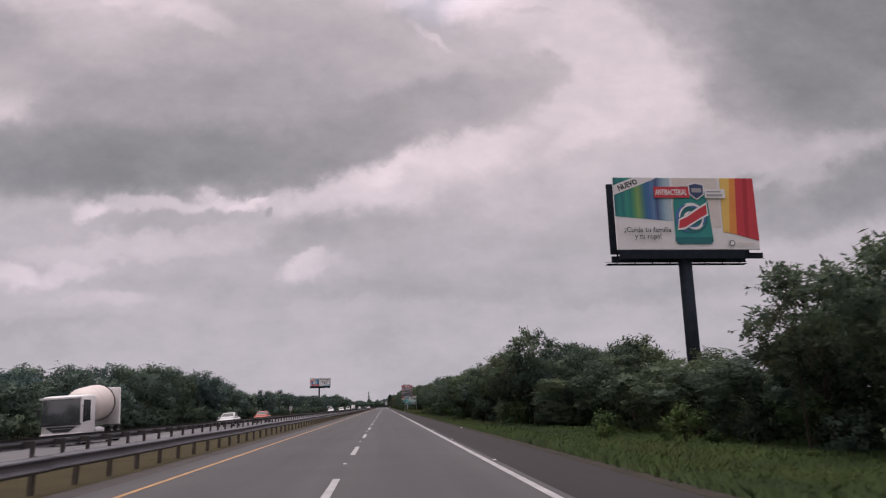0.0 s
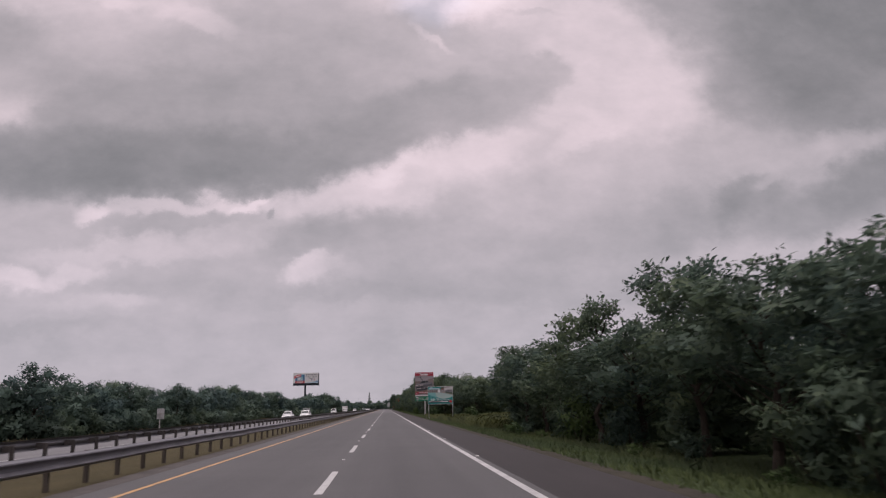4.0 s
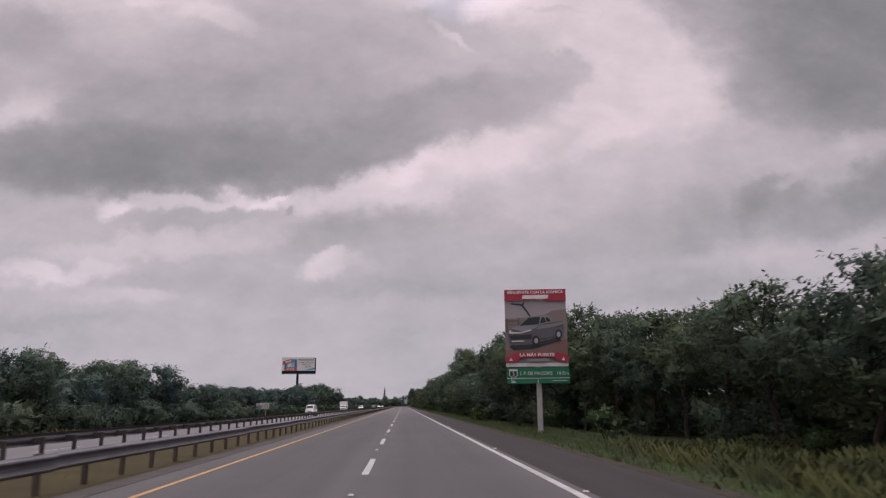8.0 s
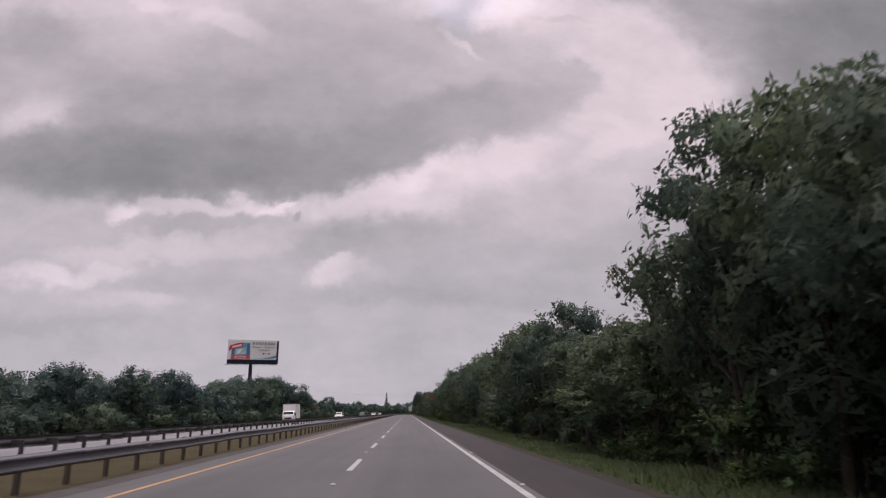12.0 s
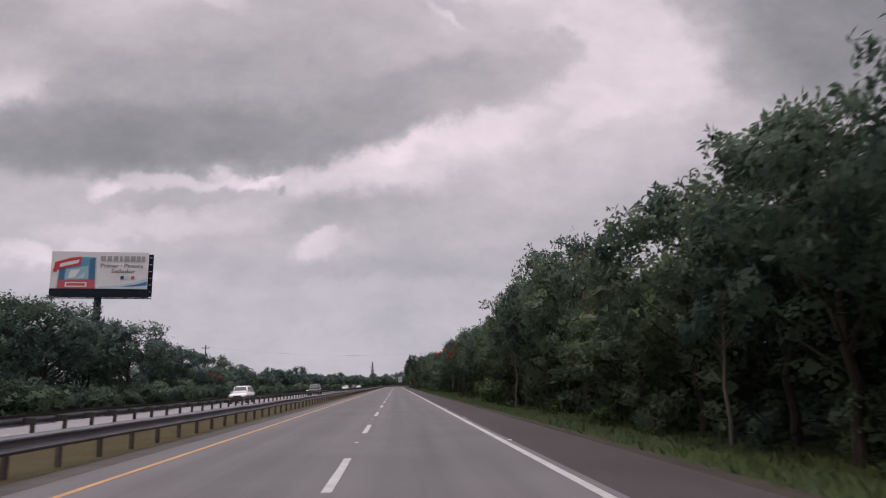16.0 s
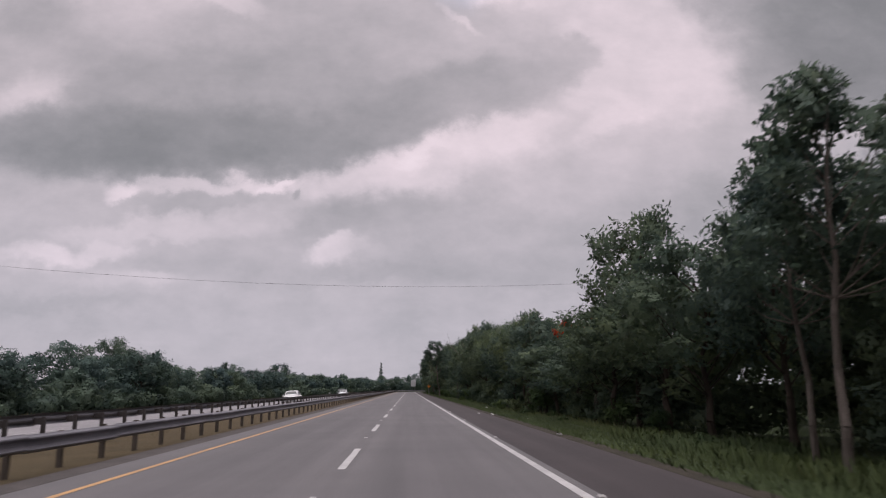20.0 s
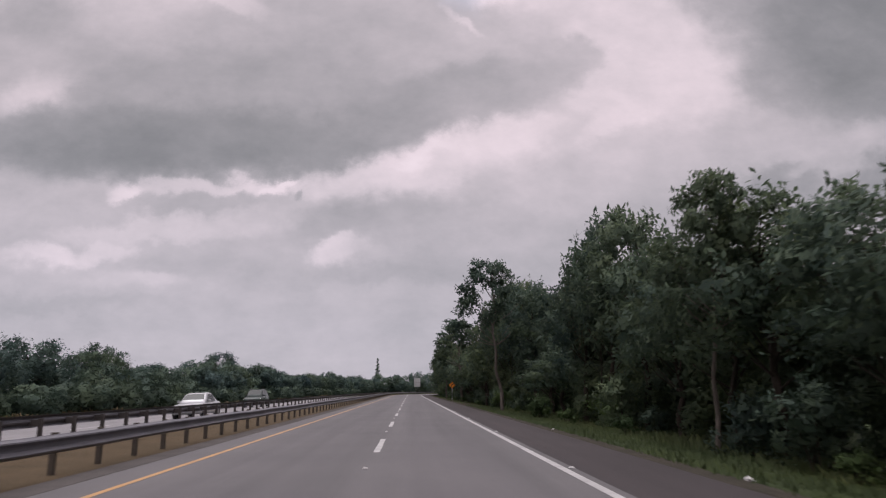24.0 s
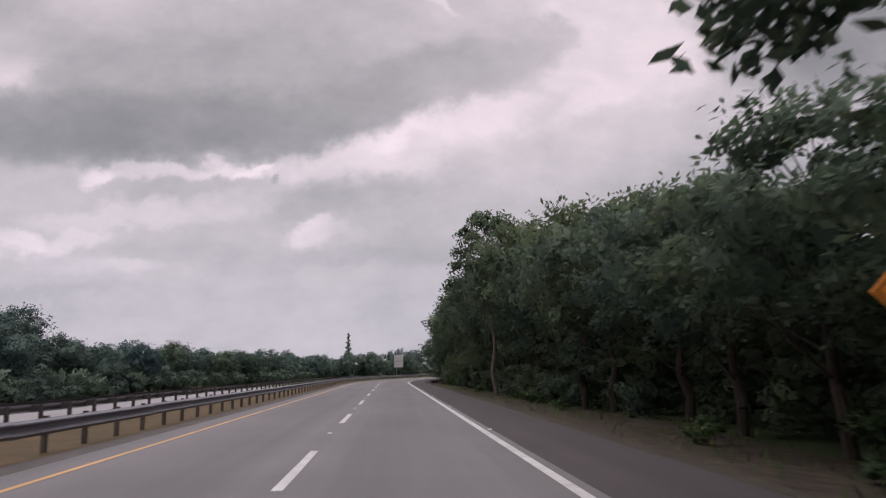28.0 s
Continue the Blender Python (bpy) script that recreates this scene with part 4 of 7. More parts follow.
f.bar(0.0, 0.36, 0.67, 0.80, col("print_brown", 0.15, 0.12, 0.11), "porch")
for u in (0.06, 0.13, 0.21, 0.28, 0.52, 0.58):
    f.bar(u, u + 0.02, 0.66, 0.80, GREY, "column")
f.bar(0.41, 0.49, 0.66, 0.84, PRINT_W, "doorway")
f.shape("dark_roof", [(0.48, 0.84), (0.66, 0.82), (0.66, 0.88), (0.60, 0.92), (0.50, 0.90)], col("print_rust", 0.22, 0.10, 0.08))
f.shape("palm", [(0.52, 0.93), (0.58, 1.0), (0.66, 0.98), (0.63, 0.90), (0.56, 0.88)], col("print_bush", 0.06, 0.09, 0.06))
f.bar(0.0, 0.525, 0.835, 0.985, TEAL, "name_panel")
f.bar(0.075, 0.19, 0.925, 0.955, PALE)
f.bar(0.055, 0.47, 0.855, 0.91, PALE, "bar", "pale line of lettering")
f.bar(0.10, 0.265, 0.16, 0.47, col("print_sea", 0.10, 0.36, 0.34), "emblem")
for k, v in enumerate((0.20, 0.25, 0.30)):
    f.shape("wave", [(0.11 + 0.01 * i, v + 0.018 * math.sin(i * 0.75)) for i in range(16)] + [(0.26 - 0.01 * i, v - 0.022 + 0.018 * math.sin((15 - i) * 0.75)) for i in range(16)], PRINT_W)
f.oval(0.185, 0.385, 0.045, 0.05, TEAL_D, "emblem_tree", 9)
f.words("VILLAS", 0.30, 0.30, 0.42, PRINT_W, 0.165, "LEFT")
f.words("TURÍSTICAS FAMILIARES", 0.30, 0.215, 0.42, PRINT_W, 0.57, "LEFT")
f.bar(0.03, 0.85, 0.10, 0.19, col("print_night", 0.008, 0.022, 0.030), "strip", "dark strip with contact details")
for u in (0.065, 0.105, 0.515):
    f.oval(u, 0.147, 0.016, 0.024, PRINT_W, "spot")
f.bar(0.13, 0.475, 0.13, 0.16, GREY)
f.bar(0.54, 0.815, 0.125, 0.168, PRINT_W)
f.shape("heart", [(0.93, 0.055), (0.865, 0.10), (0.86, 0.17), (0.885, 0.215), (0.92, 0.225), (0.935, 0.20), (0.965, 0.195), (0.985, 0.15), (0.96, 0.09)], RED, "red heart-shaped spot")

# --- pickup advertisement over a road sign
ps = tagged(new("roadside_sign"), "tall pickup advertisement over a green distance sign on one post", "road sign")
ps.matrix_basis = pose(9.06, 254.7, 0, 0, 0, -7)
part("post", box_bm(-0.08, 0.24, 0.16, 0.30, -1.0, 7.9, bevel=0.02), M["concrete_post"], ps, "grey rectangular post")
for z in (2.95, 4.4, 6.0, 7.6):
    part("cross_bar", box_bm(-1.75, 1.75, 0.075, 0.155, z, z + 0.07), M["galv"], ps)
X0, X1, Z0, Z1 = -1.91, 1.91, 3.68, 8.46
part("panel", box_bm(X0, X1, 0.02, 0.07, Z0, Z1, bevel=0.008), PRINT_W, ps, "printed advertisement panel")
DULL_RED = col("print_dull_red", 0.36, 0.028, 0.055)
f = Board(ps, X0, X1, Z0, Z1, 0.018)
f.bar(0, 1, 0.05, 0.86, col("print_dust", 0.21, 0.18, 0.18), "photo", "photograph of a dark pickup on a dusty plain")
f.bar(0, 1, 0.60, 0.86, col("print_dull_sky", 0.33, 0.30, 0.31), "photo_sky")
f.shape("hill_line", [(0.0, 0.56), (0.0, 0.62), (0.3, 0.63), (0.62, 0.66), (0.78, 0.72), (1.0, 0.74), (1.0, 0.5), (0.6, 0.5)], col("print_hill", 0.22, 0.175, 0.165))
f.shape("red_soil", [(0.0, 0.10), (0.0, 0.22), (0.35, 0.20), (0.62, 0.24), (1.0, 0.36), (1.0, 0.10)], col("print_soil", 0.20, 0.115, 0.095))
f.shape("branch", [(0.40, 0.64), (0.34, 0.72), (0.27, 0.79), (0.10, 0.81), (0.10, 0.825), (0.28, 0.815), (0.36, 0.735), (0.42, 0.655)], INK)
f.shape("branch", [(0.27, 0.79), (0.31, 0.84), (0.33, 0.845), (0.30, 0.78)], INK)
f.bar(0.02, 0.05, 0.45, 0.62, col("print_old_wood", 0.14, 0.10, 0.09), "gatepost")
f.bar(0.02, 0.23, 0.585, 0.60, col("print_old_wood", 0.14, 0.10, 0.09), "gate_bar")
f.bar(0.21, 0.235, 0.54, 0.63, col("print_old_wood", 0.14, 0.10, 0.09), "gatepost")
f.shape("truck_shadow", [(0.06, 0.27), (0.12, 0.22), (0.45, 0.23), (0.9, 0.33), (0.86, 0.37), (0.5, 0.31), (0.2, 0.30)], INK)
f.shape("truck_body", [(0.045, 0.44), (0.05, 0.31), (0.10, 0.275), (0.44, 0.285), (0.52, 0.34), (0.80, 0.385), (0.93, 0.42), (0.945, 0.56), (0.93, 0.585), (0.77, 0.565), (0.55, 0.555), (0.22, 0.525), (0.09, 0.49)], col("print_gunmetal", 0.105, 0.10, 0.11))
f.shape("truck_cab", [(0.22, 0.525), (0.38, 0.645), (0.60, 0.665), (0.70, 0.655), (0.78, 0.575), (0.55, 0.53)], col("print_roof_grey", 0.24, 0.23, 0.24))
f.shape("bonnet", [(0.09, 0.49), (0.22, 0.525), (0.55, 0.53), (0.47, 0.485), (0.27, 0.455)], col("print_bonnet", 0.25, 0.24, 0.26))
f.shape("flank_light", [(0.50, 0.475), (0.78, 0.50), (0.94, 0.545), (0.935, 0.575), (0.77, 0.55), (0.55, 0.525)], col("print_flank", 0.20, 0.195, 0.21))
f.shape("lower_face", [(0.06, 0.40), (0.43, 0.41), (0.42, 0.36), (0.10, 0.345)], INK)
f.shape("windscreen", [(0.235, 0.527), (0.385, 0.630), (0.57, 0.640), (0.55, 0.545)], INK)
f.shape("side_window", [(0.565, 0.55), (0.60, 0.635), (0.64, 0.63), (0.665, 0.57)], INK)
f.shape("side_window", [(0.68, 0.572), (0.655, 0.63), (0.70, 0.63), (0.75, 0.58)], INK)
f.shape("grille_bar", [(0.06, 0.425), (0.25, 0.425), (0.43, 0.465), (0.42, 0.478), (0.24, 0.44), (0.06, 0.45)], CREAM)
f.shape("headlight", [(0.055, 0.455), (0.10, 0.44), (0.09, 0.475)], PRINT_W)
f.bar(0.10, 0.30, 0.32, 0.333, CREAM, "bumper_strip")
f.oval(0.86, 0.41, 0.055, 0.062, INK, "wheel")
f.oval(0.86, 0.41, 0.03, 0.035, GREY, "wheel_hub")
f.oval(0.49, 0.33, 0.06, 0.065, INK, "wheel")
f.oval(0.495, 0.33, 0.03, 0.035, GREY, "wheel_hub")
f.shape("header", [(0, 0.855), (0.62, 0.865), (0.70, 0.845), (1, 0.845), (1, 1), (0, 1)], DULL_RED, "red header")
f.words("RENUÉVATE CON LA ICÓNICA", 0.5, 0.945, 0.25, PRINT_W, 0.91, "CENTER", 0.0, "", 0.006)
f.shape("name_bar", [(0.285, 0.875), (0.30, 0.925), (0.72, 0.925), (0.705, 0.875)], PRINT_W, "white model name bar")
f.shape("footer", [(0, 0.055), (0.15, 0.055), (0.24, 0.115), (0.78, 0.115), (0.87, 0.055), (1, 0.055), (1, 0.14), (0.84, 0.175), (0.16, 0.175), (0, 0.12)], DULL_RED, "red footer")
f.words("LA MÁS FUERTE", 0.5, 0.13, 0.26, PRINT_W, 0.56, "CENTER", 0.0, "", 0.008)
f.bar(0.34, 0.69, 0.062, 0.10, col("print_mid_grey", 0.24, 0.23, 0.24), "bar", "grey line of digits")
for u in (0.08, 0.92):
    f.shape("mark", [(u, 0.115), (u + 0.03, 0.075), (u - 0.03, 0.075)], PRINT_W)
Z0, Z1 = 2.66, 3.62
part("sign_plate", box_bm(-1.86, 1.95, 0.02, 0.06, Z0, Z1, bevel=0.006), M["galv"], ps, "green reflective road sign plate")
f = Board(ps, -1.86, 1.95, Z0, Z1, 0.018)
f.bar(0, 1, 0, 1, col("sign_green", 0.010, 0.16, 0.085), "field")
f.bar(0, 1, 0.315, 0.345, PRINT_W, "rule")
f.bar(0.487, 0.497, 0.0, 0.31, PRINT_W, "rule")
f.shape("shield", [(0.03, 0.90), (0.17, 0.90), (0.165, 0.80), (0.165, 0.5), (0.13, 0.40), (0.07, 0.40), (0.035, 0.5), (0.035, 0.80)], PRINT_W)
f.shape("shield", [(0.045, 0.78), (0.155, 0.78), (0.155, 0.51), (0.125, 0.43), (0.075, 0.43), (0.045, 0.51)], INK)
f.words("3", 0.10, 0.48, 0.34, PRINT_W)
f.words("S. P. DE MACORIS", 0.20, 0.53, 0.30, PRINT_W, 0.52, "LEFT")
f.words("14 Km", 0.79, 0.53, 0.30, PRINT_W, 0.175, "LEFT")
f.words("S.D.", 0.095, 0.19, 0.13, PRINT_W, 0.06)
f.bar(0.065, 0.135, 0.06, 0.13, PRINT_W)
f.bar(0.72, 0.96, 0.15, 0.175, PRINT_W)

# --- coating billboard beyond the opposite carriageway
cb = tagged(new("billboard"), "white waterproof coating billboard on a tall steel column behind trees", "billboard")
cb.matrix_basis = pose(-45.6, 534.3, 0, 0, 0, 6)
X0, X1, Z0, Z1 = -7.2, 7.15, 16.72, 22.6
part("column", tube_bm((-0.3, 1.0, -0.5), (-0.3, 1.0, 17.5), 0.6, 0.52, 18), M["pole_steel"], cb, "tall dark steel column", True)
part("panel", box_bm(X0, X1, 0.02, 0.3, Z0, Z1, bevel=0.02), PRINT_W, cb, "white printed panel")
part("apron", box_bm(X0, X1 + 0.3, 0.0, 0.35, Z0 - 1.36, Z0 - 0.03, bevel=0.03), M["pole_steel"], cb, "dark apron below the panel")
part("back_panel", box_bm(X1 - 4.0, X1 + 0.55, 0.9, 1.1, Z0 - 1.1, Z1 - 0.15), M["pole_steel"], cb, "edge of the rear-facing panel")
for k in range(6):
    part("rib", box_bm(X1 + 0.05, X1 + 0.45, 0.7, 0.8, Z0 - 0.4 + k * 1.1, Z0 - 0.28 + k * 1.1), M["galv"], cb)
part("catwalk", box_bm(X0 - 0.5, X1 + 0.9, -1.0, -0.3, Z0 - 1.62, Z0 - 1.55), M["pole_steel"], cb)
for k in range(6):
    x = X0 + 0.4 + k * 2.7
    part("lamp_arm", tube_bm((x, 0.2, Z0 - 1.4), (x, -2.2, Z0 - 1.8), 0.06, 0.06, 6), M["pole_steel"], cb)
f = Board(cb, X0, X1, Z0, Z1, 0.015)
SLATE = col("print_slate", 0.10, 0.10, 0.115)
f.shape("bucket_edge", [(0.06, 0.0), (0.475, 0.0), (0.462, 0.86), (0.33, 0.87), (0.08, 0.72)], PALE)
f.shape("bucket", [(0.075, 0.0), (0.46, 0.0), (0.448, 0.84), (0.33, 0.85), (0.09, 0.70)], col("print_sky_blue", 0.10, 0.30, 0.46), "red and blue product pail")
f.shape("bucket_side", [(0.075, 0.0), (0.135, 0.0), (0.145, 0.62), (0.09, 0.60)], col("print_deep_blue", 0.05, 0.14, 0.26))
f.shape("bucket_side", [(0.395, 0.0), (0.46, 0.0), (0.448, 0.84), (0.39, 0.80)], col("print_deep_blue", 0.05, 0.14, 0.26))
f.shape("picture", [(0.15, 0.24), (0.385, 0.26), (0.38, 0.62), (0.155, 0.52)], col("print_haze_blue", 0.30, 0.48, 0.55))
f.shape("picture", [(0.18, 0.28), (0.25, 0.30), (0.30, 0.52), (0.20, 0.50)], PRINT_W)
f.shape("picture", [(0.26, 0.27), (0.34, 0.29), (0.35, 0.44)], PALE)
f.shape("bucket_red", [(0.075, 0.0), (0.46, 0.0), (0.455, 0.24), (0.385, 0.24), (0.15, 0.22), (0.08, 0.25)], col("print_coral", 0.50, 0.09, 0.11))
f.bar(0.155, 0.375, 0.05, 0.17, PRINT_W)
f.bar(0.17, 0.36, 0.075, 0.145, col("print_coral", 0.50, 0.09, 0.11))
f.shape("brand_bar", [(0.022, 0.44), (0.06, 0.44), (0.07, 0.50), (0.30, 0.64), (0.31, 0.86), (0.20, 0.83), (0.04, 0.70)], RED, "red slanted logo bar")
f.shape("brand_bar", [(0.085, 0.57), (0.275, 0.685), (0.283, 0.78), (0.095, 0.67)], PRINT_W)
for k, (u0, u1) in enumerate(((0.50, 0.555), (0.57, 0.62), (0.635, 0.685), (0.70, 0.73), (0.745, 0.80), (0.815, 0.865), (0.875, 0.92), (0.93, 0.965))):
    f.bar(u0, u1, 0.75, 0.89, GREY)
f.words("Primer · Pintura", 0.725, 0.58, 0.85, SLATE, 0.44, "CENTER", 0.0, "", 0.004)
f.words("Sellador", 0.745, 0.43, 0.85, SLATE, 0.25, "CENTER", 0.0, "", 0.004)
for u, mt in ((0.72, NAVY), (0.775, PALE), (0.83, col("print_coral", 0.62, 0.10, 0.12))):
    f.bar(u, u + 0.035, 0.26, 0.345, mt, "swatch")
f.shape("wave_band", [(0.50, 0.05), (0.70, 0.10), (0.86, 0.17), (1.0, 0.30), (1.0, 0.0), (0.5, 0.0)], PALE)
f.shape("wave_band", [(0.72, 0.06), (0.88, 0.12), (1.0, 0.20), (1.0, 0.10), (0.85, 0.06)], BLUE)

# --- bend warning sign
ws = tagged(new("bend_sign"), "orange diamond bend warning sign on a thin steel post", "road sign")
ws.matrix_basis = pose(7.22, 740.1, 0, 0, 0, -3)
part("post", box_bm(-0.035, 0.035, 0.03, 0.08, -0.5, 2.75, bevel=0.005), M["galv"], ws, "thin galvanised post")
part("plate", prism([(0, 1.70), (0.52, 2.22), (0, 2.74), (-0.52, 2.22)], 0.005, 0.025), col("sign_orange_edge", 0.75, 0.26, 0.02), ws, "orange diamond plate")
part("border", prism([(0, 1.76), (0.46, 2.22), (0, 2.68), (-0.46, 2.22)], -0.001, 0.004), M["black"], ws)
part("field", prism([(0, 1.785), (0.435, 2.22), (0, 2.655), (-0.435, 2.22)], -0.006, -0.002), col("sign_orange", 0.78, 0.27, 0.02), ws)
part("arrow", prism([(-0.12, 1.95), (-0.03, 1.95), (-0.03, 2.12), (0.03, 2.25), (0.10, 2.28), (0.10, 2.20), (0.24, 2.33), (0.10, 2.46), (0.10, 2.37), (-0.03, 2.33), (-0.12, 2.16)], -0.012, -0.007), M["black"], ws, "black curved arrow")

# --- signs that face the opposite traffic, seen from behind
def back_sign(x, y, w, h, z, n, turn, label):
    sg = tagged(new("sign_back"), label, "road sign")
    sg.matrix_basis = pose(x, y, 0, 0, 0, turn)
    part("plate", box_bm(-w / 2, w / 2, 0.0, 0.03, z, z + h, bevel=0.006), M["galv"], sg, "bare grey metal back")
    part("brace", box_bm(-w / 2, w / 2, -0.05, -0.002, z + h * 0.46, z + h * 0.53), M["concrete_post"], sg)
    for k in range(n):
        px = (k - (n - 1) / 2) * w * 0.5
        part("post", box_bm(px - 0.04, px + 0.04, -0.14, -0.06, -0.4, z + h * 0.9, bevel=0.006), M["concrete_post"], sg)


back_sign(-24.4, 343.7, 2.28, 1.05, 0.92, 2, 3, "grey back of a road sign on two posts in grass")
back_sign(-22.0, 183.0, 0.75, 1.05, 0.85, 1, -5, "small grey sign back on one post")
back_sign(4.1, 975.0, 2.95, 4.1, 2.9, 2, 0, "tall pale sign board beyond the bend")
back_sign(-20.2, 722.8, 0.5, 0.32, 0.12, 1, 0, "low pale marker board beside the opposite road")

# --- utility poles and the wire over the road
def utility_pole(x, y, h, label):
    up = tagged(new("utility_pole"), label, "utility pole", group="poles carrying the overhead wire")
    up.matrix_basis = pose(x, y, 0, 0.8, -0.6, 0)
    part("pole", tube_bm((0, 0, -0.6), (0, 0, h), 0.15, 0.10, 10), M["bark"], up, "", True)
    part("crossarm", box_bm(-0.7, 0.7, -0.06, 0.06, h - 0.6, h - 0.48, bevel=0.01), M["bark"], up)
    for dx in (-0.6, 0.0, 0.6):
        part("insulator", tube_bm((dx, 0, h - 0.48), (dx, 0, h - 0.30), 0.05, 0.035, 8), M["black"], up, "", True)


utility_pole(-34.2, 556.07, 9.0, "thin dark utility pole above the scrub")
utility_pole(42.0, 577.83, 13.0, "dark utility pole behind the roadside forest")
wire_cu = bpy.data.curves.new("overhead_wire", "CURVE")
wire_cu.dimensions, wire_cu.bevel_depth, wire_cu.bevel_resolution = "3D", 0.0065, 1
sp = wire_cu.splines.new("POLY")
sp.points.add(40)
for i in range(41):
    f_ = i / 40
    x = -34.2 + 76.2 * f_
    sp.points[i].co = (x, 565.83 + 0.2856 * x, 7.278 + 0.03538 * x + 0.002255 * x * x, 1)
wire_cu.materials.append(M["black"])
tagged(new("overhead_wire", wire_cu), "single dark overhead wire sagging across the highway", "wire")

# ------------------------------------------------------------ vehicles on the opposite carriageway
# bodies are built from cross-sections along their length (x across, y along with the nose at -y, z up)
def loft(sections, mat, name, parent, label="", smooth=True):
    """A closed skin through outlines that all have the same number of points."""
    bm = bmesh.new()
    rings = [[bm.verts.new(p) for p in sec] for sec in sections]
    n = len(rings[0])
    for a, b in zip(rings, rings[1:]):
        for k in range(n):
            bm.faces.new((a[k], a[(k + 1) % n], b[(k + 1) % n], b[k]))
    bm.faces.new(rings[0][::-1])
    bm.faces.new(rings[-1])
    bmesh.ops.recalc_face_normals(bm, faces=bm.faces)
    ob = part(name, bm, mat, parent, label)
    me = ob.data
    me.polygons.foreach_set("use_smooth", [smooth] * len(me.polygons))
    return ob


def ring(y, w, z0, z1, r=0.12, tuck=0.06):
    """A rounded box outline across the car at y."""
    return [(-w + tuck, y, z0), (w - tuck, y, z0), (w, y, z0 + r), (w, y, z1 - r), (w - r * 0.4, y, z1 - r * 0.3), (w - r, y, z1),
            (-w + r, y, z1), (-w + r * 0.4, y, z1 - r * 0.3), (-w, y, z1 - r), (-w, y, z0 + r)]


def wheel(parent, x, y, r, wide):
    sgn = 1 if x > 0 else -1
    bm = tube_bm((x - sgn * wide, y, r), (x, y, r), r, r, 22)
    bmesh.ops.bevel(bm, geom=[e for e in bm.edges if len(e.link_faces) == 2 and e.calc_face_angle(0) > 1.2], offset=0.03, segments=2, affect="EDGES")
    tyre = part("wheel", bm, M["rubber"], parent)
    part("rim", tube_bm((x - sgn * 0.02, y, r), (x + sgn * 0.012, y, r), r * 0.62, r * 0.55, 16), M["rim"], tyre)


def quad_plate(name, pts, mat, parent, label="", depth=0.012):
    """A thin plate with the given four or more corners."""
    bm = bmesh.new()
    vs = [bm.verts.new(p) for p in pts]
    fc = bm.faces.new(vs)
    fc.normal_update()
    nrm = fc.normal.copy()
    ext = bmesh.ops.extrude_face_region(bm, geom=[fc])
    for v in [g for g in ext["geom"] if isinstance(g, bmesh.types.BMVert)]:
        v.co += nrm * depth
    bmesh.ops.recalc_face_normals(bm, faces=bm.faces)
    return part(name, bm, mat, parent, label)


